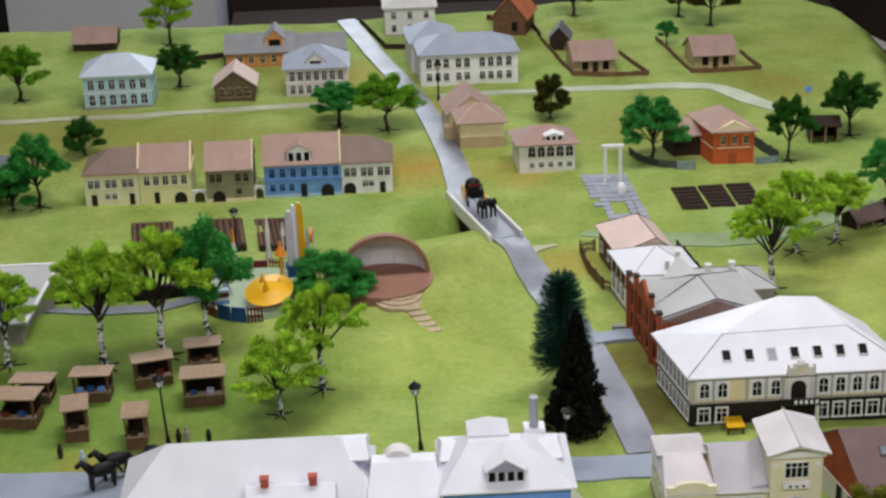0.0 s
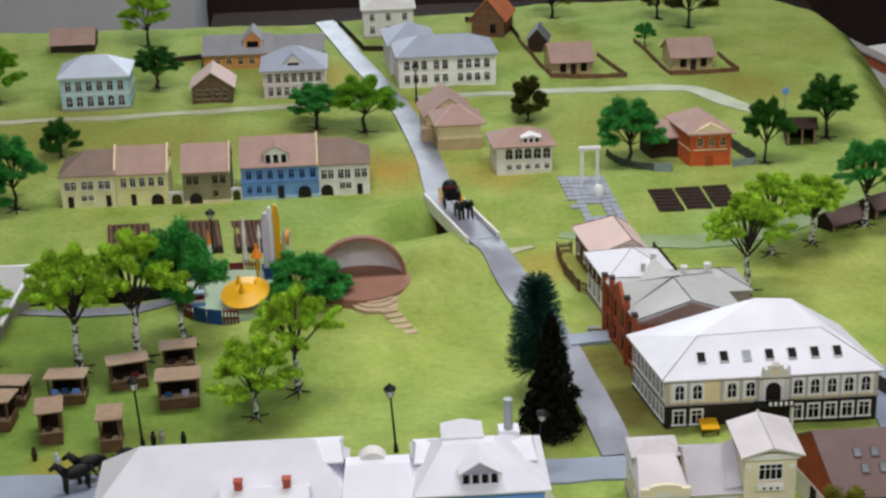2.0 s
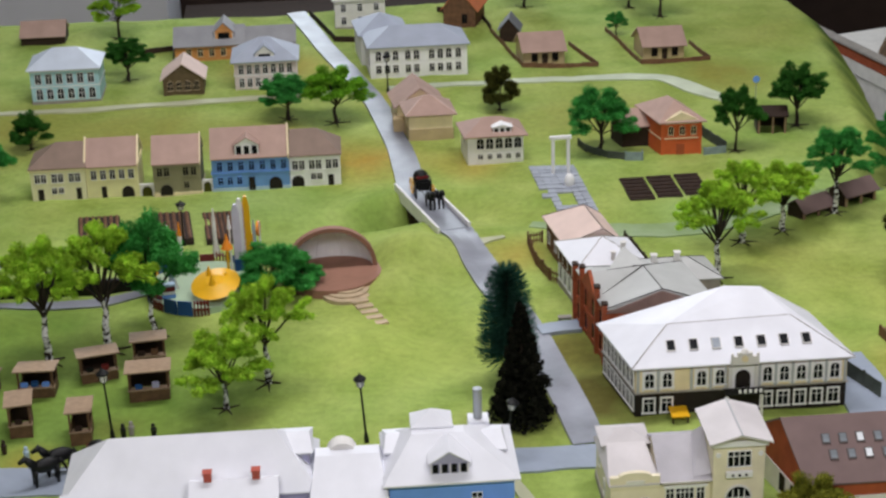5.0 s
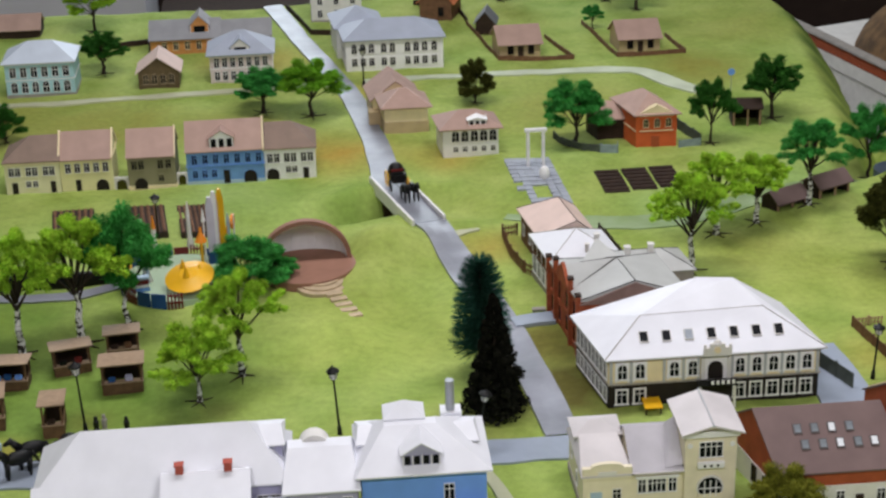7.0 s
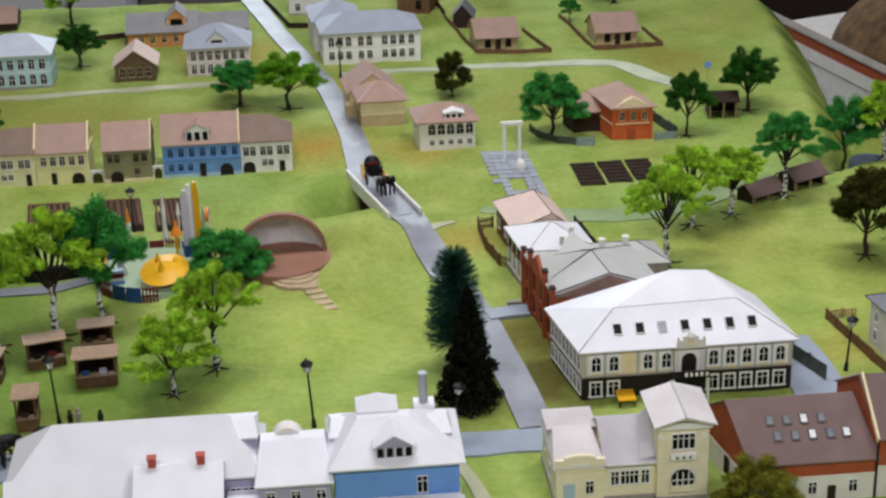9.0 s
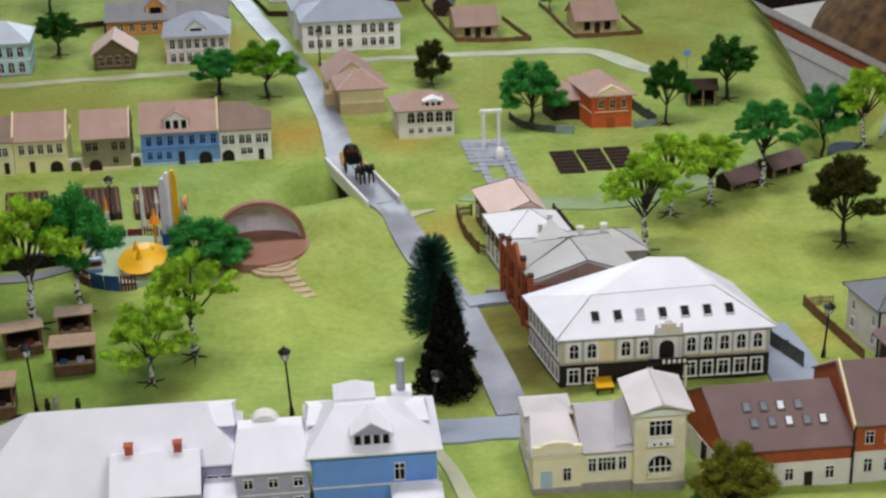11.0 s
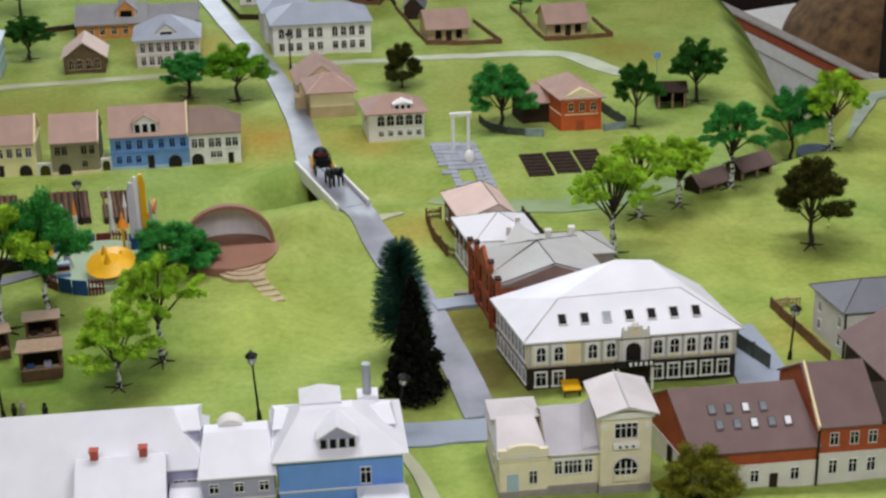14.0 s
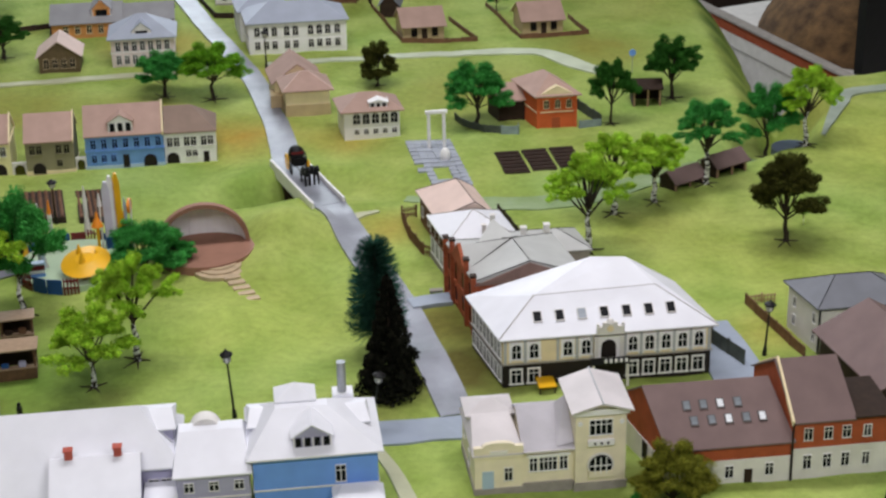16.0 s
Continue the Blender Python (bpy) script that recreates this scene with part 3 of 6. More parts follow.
def walls(w, d, h, sk, gable=None, rh=0.0, sink=0.012):
    bm = bmesh.new()
    box(bm, 0, w, 0, d, -sink, h, sk)
    if gable:
        if gable == "x":
            pts = [(x + sk * y, y, z) for x in (0, w) for y, z in ((0, h), (d, h), (d / 2, h + rh))]
        else:
            pts = [(x + sk * y, y, z) for y in (0, d) for x, z in ((0, h), (w, h), (w / 2, h + rh))]
        v = [bm.verts.new(p) for p in pts]
        bm.faces.new((v[0], v[1], v[2]))
        bm.faces.new((v[3], v[5], v[4]))
        for a, b in ((0, 1), (1, 2), (2, 0)):
            bm.faces.new((v[a], v[a + 3], v[b + 3], v[b]))
    return bm


def house(x, y, w, d, h, wall, roof, rh, label, kind="hip", inset=None, over=0.004, rz=0, sk=0.0, name="house", category="house", group="", rows=(), doors=(), plinth=0.0, plinth_mat=None,
          band=None, cornice=None, seams=None, top=None, z=None, th=0.0022):
    """A model house, its front left corner at x, y. rows: (face, z, width, height, frame material, arched, bars, places)."""
    e = thing(name, x, y, ground(x + w / 2, y + d / 2) if z is None else z, rz, label, category, group)
    size = (w, d, sk)
    part("wall", walls(w, d, h, sk, {"gx": "x", "gy": "y"}.get(kind), rh), wall, e)
    if kind == "hip":
        ins = d * 0.5 if inset is None else inset
        tp = top or ((ins, w - ins, d / 2, d / 2) if w >= d else (w / 2, w / 2, ins, d - ins))
        part("roof", roof_hip(w, d, h, over, rh, th, tp, sk), roof, e)
        if seams:
            bm = bmesh.new()
            zt = h + th + rh
            for cx, cy, tx, ty in ((-over, -over, tp[0], tp[2]), (w + over, -over, tp[1], tp[2]), (w + over, d + over, tp[1], tp[3]), (-over, d + over, tp[0], tp[3])):
                tube(bm, (cx + sk * cy, cy, h + th), (tx + sk * ty, ty, zt), 0.0007, 0.0007, 5)
            if tp[1] - tp[0] > 1e-3 or tp[3] - tp[2] > 1e-3:
                tube(bm, (tp[0] + sk * tp[2], tp[2], zt), (tp[1] + sk * tp[3], tp[3], zt), 0.0007, 0.0007, 5)
            part("ridge_trim", bm, seams, e)
    elif kind in ("gx", "gy"):
        part("roof", roof_gable(w, d, h, over, rh, th, kind[1], sk), roof, e)
    else:
        part("roof", bx(-over, w + over, -over, d + over, h, h + th, sk), roof, e)
    if plinth:
        part("plinth", bx(-0.0012, w + 0.0012, -0.0012, d + 0.0012, -0.011, plinth, sk), plinth_mat or STONE, e)
    if band:
        zb, bmat = band
        part("string_course", bx(-0.0014, w + 0.0014, -0.0014, d + 0.0014, zb, zb + 0.0018, sk), bmat, e)
    if cornice:
        part("cornice", bx(-0.0018, w + 0.0018, -0.0018, d + 0.0018, h - 0.003, h - 0.0002, sk), cornice, e)
    for face, zz, ww, wh, wm, arch, bars, places in rows:
        for u in places:
            win = window(e, face, u, zz, ww * 1.14, wh * 1.08, wm, size, arch, bars, ft=0.0007)
            if zz < plinth:
                win.matrix_basis = win.matrix_basis @ pose(0, -0.0013, 0)
    for face, u, ww, wh, dm, arch in doors:
        dr = door(e, face, u, ww, wh, size, dm, arch)
        if plinth:
            dr.matrix_basis = dr.matrix_basis @ pose(0, -0.0012, 0)
    return e


def even(a, b, n):
    return [a + (b - a) * i / (n - 1) for i in range(n)]


def chimney(parent, x, y, z0, z1, s, material, cap=None):
    c = part("chimney", bx(x - s / 2, x + s / 2, y - s / 2, y + s / 2, z0, z1, 0, 0.0004), material, parent)
    part("chimney_cap", bx(x - s * 0.62, x + s * 0.62, y - s * 0.62, y + s * 0.62, z1, z1 + 0.0014), cap or material, c)
    return c


def solid(pts, faces):
    bm = bmesh.new()
    v = [bm.verts.new(p) for p in pts]
    for f in faces:
        bm.faces.new([v[i] for i in f])
    bmesh.ops.recalc_face_normals(bm, faces=bm.faces)
    return bm


BRICK_SIDE = mat("reddish_brown_side_wall", (0.31, 0.20, 0.17), 0.8, 0.15, 60, 0.15)


EAVE = mat("red_brown_eaves_board", (0.26, 0.12, 0.09), 0.7, 0.12, 40, 0.05)
PALEGREY = mat("pale_blue_grey_card", (0.46, 0.48, 0.50), 0.7, 0.08, 40, 0.05)


# the long hall with the white roof
def long_hall():
    w, d, h, sk = 0.285, 0.128, 0.074, -0.19
    e = thing("hall", 0, 0, ground(0.14, 0.06), 0, "long cream two-storey hall with dark ground floor and white hipped roof", "building")
    part("wall", bx(0, w, 0, d, 0.036, h, sk), CREAM, e, "cream upper storey")
    part("wall", bx(0, w, 0, d, -0.012, 0.036, sk), DARKWALL, e, "dark brown ground floor wall")
    part("string_course", bx(-0.002, w + 0.002, -0.002, d + 0.002, 0.0352, 0.0370, sk), STONE, e)
    part("cornice", bx(-0.003, w + 0.003, -0.003, d + 0.003, 0.0712, 0.0738, sk), EAVE, e)
    bm = bmesh.new()
    o = 0.007
    eav = [(-o, -o), (w + o, -o), (w + o, d + o), (-o, d + o)]
    low = [bm.verts.new((x + sk * y, y, h)) for x, y in eav]
    mid = [bm.verts.new((x + sk * y, y, h + 0.0025)) for x, y in eav]
    f1, f2 = bm.verts.new((0.050, 0.050, 0.112)), bm.verts.new((0.219, 0.058, 0.112))
    b1, b2 = bm.verts.new((0.142, 0.120, 0.131)), bm.verts.new((0.190, 0.112, 0.131))
    bm.faces.new((mid[0], mid[1], f2, f1))
    bm.faces.new((f1, f2, b2, b1))
    bm.faces.new((mid[1], mid[2], b2, f2))
    bm.faces.new((mid[2], mid[3], b1, b2))
    bm.faces.new((mid[3], mid[0], f1, b1))
    for i in range(4):
        k = (i + 1) % 4
        bm.faces.new((low[i], low[k], mid[k], mid[i]))
    bm.faces.new(low[::-1])
    roof = part("roof", bm, WHITE_ROOF, e)
    bm = bmesh.new()
    pts = {0: (-o - sk * o, -o, h + 0.0025), 1: (w + o, -o, h + 0.0025)}
    tube(bm, (-o, -o, h + 0.003), (0.050, 0.050, 0.1122), 0.0007, 0.0007, 5)
    tube(bm, (w + o, -o, h + 0.003), (0.219, 0.058, 0.1122), 0.0006, 0.0006, 5)
    tube(bm, (0.050, 0.050, 0.1122), (0.219, 0.058, 0.1122), 0.0004, 0.0004, 5)
    part("ridge_trim", bm, STONE, roof)
    size = (w, d, sk)
    ups = [0.018, 0.042, 0.088, 0.113] + even(0.177, 0.268, 5)
    for u in ups:
        part("window_surround", bx(u - 0.0096, u + 0.0096, -0.0012, 0.0006, 0.0385, 0.0690, 0, 0.0004), WHITE, e)
        win = window(e, "front", u, 0.0445, 0.0118, 0.0215, WHITE, size, True, 1, ft=0.0012)
        win.matrix_basis = pose(u, -0.0013, 0.0445)
        part("window_sill", bx(u - 0.0102, u + 0.0102, -0.0034, 0.001, 0.0425, 0.0438), WHITE, e)
        part("apron_panel", bx(u - 0.0070, u + 0.0070, -0.0020, -0.0010, 0.0395, 0.0414), CREAM, e)
    for u in [0.003, 0.030, 0.0745, 0.1005, 0.1205, 0.1665] + even(0.1884, 0.2566, 4) + [0.2822]:
        part("pilaster", bx(u - 0.0017, u + 0.0017, -0.0018, 0.0006, 0.0373, 0.0710), PALEGREY, e)
    for u in [0.018, 0.042] + even(0.177, 0.268, 5):
        window(e, "front", u, 0.007, 0.0135, 0.020, WHITE, size, False, 1, ft=0.0021)
    for u in even(0.012, 0.116, 8):
        window(e, "left", u, 0.041, 0.0105, 0.024, WHITE, size, True, 1, ft=0.0013)
        window(e, "left", u, 0.008, 0.0110, 0.021, WHITE, size, False, 1, ft=0.0013)
    # entrance bay with balcony
    part("bay", bx(0.124, 0.163, -0.004, 0.002, 0.037, 0.0705, 0), WHITE, e)
    share("door", pane_mesh(0.020, 0.026, True, DARKWALL), e, pose(0.143, -0.0052, 0.039))
    for u in (0.126, 0.161):
        part("pilaster", bx(u - 0.0025, u + 0.0025, -0.0065, -0.003, 0.037, 0.070), OFFWHITE, e)
    bal = part("balcony", bx(0.118, 0.169, -0.020, 0.0, 0.0345, 0.0362, 0), BLACK, e)
    for u in even(0.119, 0.168, 14):
        part("baluster", bx(u - 0.0005, u + 0.0005, -0.0198, -0.0188, 0.0362, 0.0445), BLACK, bal)
    for u in even(0.136, 0.164, 5):
        part("flower_box", bx(u - 0.0019, u + 0.0019, -0.0222, -0.0204, 0.0385, 0.0440, 0, 0.0004), WHITE, bal)
    part("handrail", bx(0.118, 0.169, -0.0203, -0.0185, 0.0445, 0.0455), BLACK, bal)
    for u in (0.120, 0.167):
        part("column", cyl(u, -0.0175, -0.012, 0.0346, 0.0022, 0.0018), OFFWHITE, e)
    # gable ornament over the entrance
    bm = bmesh.new()
    box(bm, 0.127, 0.161, -0.012, -0.007, 0.076, 0.088)
    box(bm, 0.133, 0.153, -0.0125, -0.0075, 0.088, 0.094)
    cone(bm, 0.143, -0.0105, 0.094, 0.099, 0.006, 0.003, 10)
    for u in (0.127, 0.161):
        cone(bm, u, -0.0095, 0.076, 0.092, 0.0028, 0.0018, 8)
    orn = part("parapet", bm, OFFWHITE, e, "carved cream parapet over the entrance")
    part("emblem", cyl(0, 0, 0, 0.0015, 0.0045, 0.0045, 14), CREAM, orn, m=pose(0.143, -0.0125, 0.0855, 90, 0, 0))
    # skylights in the lower slope
    slope = math.degrees(math.atan2(0.112 - 0.0765, 0.057))
    for i, u in enumerate(even(0.050, 0.233, 7)):
        g = MID_GLINT if i == 2 else GLASS
        s = part("skylight", bx(-0.0062, 0.0062, -0.0085, 0.0085, -0.001, 0.0012), OFFWHITE, e, m=pose(u, 0.021, 0.0765 + 0.028 * math.tan(radians(slope)), slope, 0, 0))
        part("pane", bx(-0.0052, 0.0052, -0.0075, 0.0075, 0.0, 0.0017), g, s)
    # side canopy and the yellow porch
    part("canopy", bx(0.044, 0.068, -0.030, -0.001, 0.0125, 0.0145, 0), YEL, e, "mustard yellow porch canopy")
    for u in (0.046, 0.066):
        part("post", bx(u - 0.001, u + 0.001, -0.029, -0.027, -0.012, 0.0126), WOODD, e)
    return e


long_hall()

# the red brick house with its grey roof and gable piers
bh = house(-0.016, 0.158, 0.158, 0.145, 0.082, BRICK, GREY_ROOF, 0.027, "red brick house with stepped piers and grey-green metal roof", "hip", sk=-0.155, over=0.002, name="house", top=(0.079, 0.079, -0.002, 0.080), seams=DARKWALL,
           rows=[("left", 0.010, 0.012, 0.024, BRICK, True, 0, even(0.02, 0.125, 4)), ("left", 0.046, 0.010, 0.026, BRICK, True, 0, even(0.02, 0.125, 4))], band=(0.040, RUST))
for u, hh in ((0.002, 0.090), (0.037, 0.101), (0.108, 0.101), (0.143, 0.090)):
    c = part("pier", bx(-0.0045 - 0.155 * u, 0.0025 - 0.155 * u, u - 0.0045, u + 0.0045, -0.012, hh), BRICK, bh)
    part("pier_cap", bx(-0.0055 - 0.155 * u, 0.0035 - 0.155 * u, u - 0.0055, u + 0.0055, hh, hh + 0.003), WOODD, c)
# near gable wall, and the cross gable over the street front
part("gable", solid([(x, y, z) for y in (-0.0045, -0.0005) for x, z in ((0.0, 0.078), (0.158, 0.078), (0.079, 0.1085))], [(0, 1, 2), (5, 4, 3), (0, 3, 4, 1), (1, 4, 5, 2), (2, 5, 3, 0)]), BRICK_SIDE, bh)
part("gable", solid([(x - 0.155 * y, y, z) for x in (-0.0035, 0.0015) for y, z in ((0.037, 0.080), (0.108, 0.080), (0.0725, 0.112))], [(0, 1, 2), (5, 4, 3), (0, 3, 4, 1), (1, 4, 5, 2), (2, 5, 3, 0)]), BRICK, bh)
cg = part("gable_roof", solid([(-0.006, 0.037, 0.082), (-0.017, 0.108, 0.082), (-0.0095, 0.0725, 0.1085), (0.067, 0.078, 0.1118)], [(0, 3, 2), (2, 3, 1), (0, 1, 3), (0, 2, 1)]), GREY_ROOF, bh)
bm = bmesh.new()
tube(bm, (-0.004, 0.037, 0.0845), (0.066, 0.078, 0.1122), 0.0009, 0.0009, 5)
tube(bm, (-0.014, 0.108, 0.0845), (0.066, 0.078, 0.1122), 0.0007, 0.0007, 5)
part("valley_trim", bm, DARKWALL, cg)
rh_ = part("rear_hip", solid([(0.016, 0.086, 0.103), (0.072, 0.086, 0.108), (0.046, 0.130, 0.122), (0.046, 0.150, 0.080)], [(0, 1, 2), (1, 3, 2), (0, 2, 3), (0, 3, 1)]), GREY_ROOF, bh)
bm = bmesh.new()
tube(bm, (0.014, 0.085, 0.104), (0.076, 0.082, 0.1115), 0.0010, 0.0010, 5)
part("valley_trim", bm, DARKWALL, rh_)
chimney(bh, 0.046, 0.132, 0.105, 0.126, 0.007, OFFWHITE)
wing = house(0.055, 0.285, 0.12, 0.075, 0.066, STONE, GREY_ROOF, 0.020, "grey-walled rear wing with grey-green hipped roof", "hip", sk=-0.15, over=0.004, seams=DARKWALL)
wh2 = house(-0.030, 0.335, 0.105, 0.105, 0.066, WHITE, WHITE_ROOF, 0.030, "white two-storey house with brown upper floor and white roof", "hip", sk=-0.155, over=0.005, seams=STONE, plinth=0.008,
            rows=[("left", 0.012, 0.012, 0.024, WHITE, False, 1, even(0.018, 0.088, 4)), ("left", 0.045, 0.012, 0.016, WOOD, False, 1, even(0.018, 0.088, 4))], band=(0.040, WOOD))
chimney(wh2, 0.055, 0.012, 0.068, 0.088, 0.006, OFFWHITE)
for u, v in ((0.022, 0.012), (0.058, 0.018)):
    chimney(wing, u, v, 0.066, 0.104, 0.008, OFFWHITE)
house(-0.030, 0.470, 0.084, 0.112, 0.050, WOOD, PINK_ROOF, 0.032, "wooden house with a pale pink hipped roof", "hip", top=(0.052, 0.052, -0.022, 0.080), sk=-0.15, over=0.006, seams=WOODD, rows=[("left", 0.014, 0.009, 0.016, OFFWHITE, False, 1, even(0.02, 0.095, 3))])

# the terrace
TER = "terrace of townhouses"
t1 = house(-0.926, 0.908, 0.096, 0.085, 0.058, PALE_YELLOW, TAN_ROOF, 0.034, "pale yellow two-storey terraced house with mauve-brown roof", "hip", top=(0.045, 0.094, 0.042, 0.042), group=TER, cornice=CREAM, over=0.003,
           rows=[("front", 0.033, 0.0078, 0.0145, OFFWHITE, False, 1, [0.012, 0.023, 0.042, 0.053, 0.072, 0.083]), ("front", 0.012, 0.0075, 0.010, OFFWHITE, False, 1, [0.040, 0.052])],
           doors=[("front", 0.016, 0.010, 0.021, None, False), ("front", 0.083, 0.009, 0.021, None, False)])
t2 = house(-0.829, 0.911, 0.092, 0.085, 0.060, YELLOW, TILE_ROOF, 0.036, "light yellow terraced house with dusty pink roof and gateway", "gx", group=TER, over=0.003, cornice=CREAM,
           rows=[("front", 0.035, 0.0082, 0.0155, OFFWHITE, False, 1, even(0.014, 0.080, 5))], doors=[("front", 0.030, 0.009, 0.021, None, False), ("front", 0.072, 0.022, 0.020, None, True)])
t3 = house(-0.710, 0.905, 0.084, 0.085, 0.060, OLIVE, TILE_ROOF, 0.036, "olive brown terraced house with dusty pink roof", "gx", group=TER, over=0.003, plinth=0.005, plinth_mat=CREAM,
           rows=[("front", 0.036, 0.0080, 0.0145, OLIVE, False, 1, [0.012, 0.024, 0.058, 0.072]), ("front", 0.012, 0.0075, 0.011, OLIVE, False, 1, [0.058])], doors=[("front", 0.022, 0.022, 0.020, None, True)])
t4 = house(-0.606, 0.910, 0.137, 0.085, 0.062, BLUE2, TILE_ROOF, 0.040, "blue terraced house with a white dormer in its pink roof", "gx", group=TER, over=0.003, plinth=0.005, plinth_mat=PALEBLUE, band=(0.032, BLUE),
           rows=[("front", 0.037, 0.0078, 0.0155, BLUE, False, 1, even(0.014, 0.128, 7)), ("front", 0.011, 0.0075, 0.013, BLUE, False, 1, [0.014, 0.031, 0.048])],
           doors=[("front", 0.070, 0.011, 0.024, None, False), ("front", 0.112, 0.023, 0.022, None, True)])
t5 = house(-0.468, 0.917, 0.091, 0.085, 0.058, WHITE, TAN_ROOF, 0.036, "white terraced corner house with mauve-brown hipped roof", "hip", top=(0.002, 0.05, 0.042, 0.042), group=TER, over=0.003, cornice=OFFWHITE,
           rows=[("front", 0.033, 0.0082, 0.0155, OFFWHITE, False, 1, [0.010, 0.022, 0.040, 0.052, 0.070, 0.082]), ("front", 0.013, 0.0078, 0.011, OFFWHITE, False, 1, [0.042, 0.053])],
           doors=[("front", 0.014, 0.022, 0.022, None, True), ("front", 0.073, 0.010, 0.021, None, False)])


def firewall(parent, x, w, h, rh, d, material):
    bm = bmesh.new()
    for side in (0, 1):
        c0, c1 = (-0.004, d / 2) if side == 0 else (d + 0.004, d / 2)
        pts = [(x + k * w, c, z) for k in (0, 1) for c, z in ((c0, h - 0.004), (c1, h + rh), (c1, h + rh + 0.006), (c0, h + 0.003))]
        v = [bm.verts.new(p) for p in pts]
        for f in ((0, 1, 2, 3), (7, 6, 5, 4), (0, 4, 5, 1), (1, 5, 6, 2), (2, 6, 7, 3), (3, 7, 4, 0)):
            bm.faces.new([v[i] for i in f])
    return part("parapet", bm, material, parent)


firewall(t2, -0.002, 0.003, 0.060, 0.036, 0.085, CREAM)
firewall(t2, 0.091, 0.003, 0.060, 0.036, 0.085, CREAM)
firewall(t3, 0.0835, 0.002, 0.060, 0.036, 0.085, CREAM)
firewall(t4, 0.1355, 0.003, 0.062, 0.040, 0.085, CREAM)


def dormer(parent, x, y, z, w, h, d, wall, roof, bars=3, rh=None):
    """A gabled dormer facing the front."""
    rh = rh or w * 0.3
    e = part("dormer", walls(w, d, h, 0, "y", rh, 0.0), wall, parent, m=pose(x, y, z))
    part("dormer_roof", roof_gable(w, d, h, 0.003, rh, 0.0016, "y", 0), roof, e)
    n = bars
    for k in range(n):
        u = w * (k + 0.5) / n
        share("pane", pane_mesh(round(w / n * 0.62, 4), round(h * 0.75, 4), False, GLASS), e, pose(u, -0.0006, h * 0.14))
        share("mullion", pane_mesh(0.0014, round(h * 0.8, 4), False, WHITE), e, pose(w * k / n + 0.0007, -0.0012, h * 0.12))
    share("mullion", pane_mesh(0.0014, round(h * 0.8, 4), False, WHITE), e, pose(w - 0.0007, -0.0012, h * 0.12))
    return e


dormer(t4, 0.043, 0.003, 0.064, 0.042, 0.020, 0.034, WHITE, TILE_ROOF, 3)
for gx in (-0.7365, -0.6255):
    g = thing("gateway", gx, 0.912, ground(gx, 0.91), 0, "low white arched gateway between terraced houses", "gateway", "gateways of the terrace")
    ww = 0.026 if gx < -0.7 else 0.019
    part("wall", bx(0, ww, 0, 0.006, -0.01, 0.022), OFFWHITE, g)
    share("opening", pane_mesh(round(ww * 0.68, 4), 0.0185, True, LEAF_DARK), g, pose(ww / 2, -0.0006, 0))

# far village
TIMBER_ORANGE = mat("orange_timber", (0.62, 0.28, 0.09), 0.7, 0.15, 60, 0.08)
MID_ROOF = mat("mid_grey_roof", (0.33, 0.33, 0.35), 0.6, 0.1, 25, 0.06)
house(-1.15, 0.97, 0.09, 0.08, 0.040, WOODD, DARK_ROOF, 0.026, "dark timber house with slate roof at the board side", "gx", over=0.006)
turq = house(-1.001, 1.450, 0.139, 0.095, 0.072, TURQ, ICE_ROOF, 0.032, "turquoise two-storey house with an ice-blue hipped roof", "hip", over=0.006, inset=0.045, plinth=0.006, band=(0.036, WHITE), cornice=WHITE,
             rows=[("front", 0.043, 0.0105, 0.019, WHITE, False, 1, even(0.016, 0.123, 6)), ("front", 0.010, 0.011, 0.021, WHITE, True, 1, even(0.016, 0.123, 6))])
house(-0.734, 1.46, 0.083, 0.075, 0.036, LOG, PINK_ROOF, 0.030, "brown log cottage with a pale gabled roof", "gy", over=0.006, rows=[("front", 0.010, 0.0095, 0.019, PALEWOOD, True, 1, even(0.015, 0.068, 4))])
pk = house(-0.586, 1.468, 0.128, 0.090, 0.062, PINKW, BLUE_ROOF, 0.038, "pinkish white two-storey house with grey-blue hipped roof", "hip", over=0.007, inset=0.055, cornice=WHITE, band=(0.032, WHITE),
           rows=[("front", 0.036, 0.0085, 0.0185, WHITE, False, 1, even(0.014, 0.114, 7)), ("front", 0.008, 0.0085, 0.0175, WHITE, False, 1, even(0.014, 0.114, 7))])
dormer(pk, 0.045, 0.004, 0.066, 0.038, 0.012, 0.030, OFFWHITE, BLUE_ROOF, 1, 0.016)
oh = house(-0.725, 1.69, 0.150, 0.10, 0.036, TIMBER_ORANGE, MID_ROOF, 0.026, "orange log house with a grey gabled roof", "gx", over=0.006, rows=[("front", 0.010, 0.009, 0.016, CREAM, False, 1, even(0.03, 0.13, 5))])
dormer(oh, 0.088, 0.012, 0.042, 0.040, 0.018, 0.06, TIMBER_ORANGE, MID_ROOF, 1, 0.020)
house(-0.573, 1.70, 0.11, 0.08, 0.034, WOOD, MID_ROOF, 0.024, "long timber wing with a grey roof", "gx", over=0.005)
house(-1.085, 1.87, 0.098, 0.07, 0.022, WOODD, TILE_ROOF, 0.024, "low dark timber barn with pale brown roof", "gx", over=0.005)
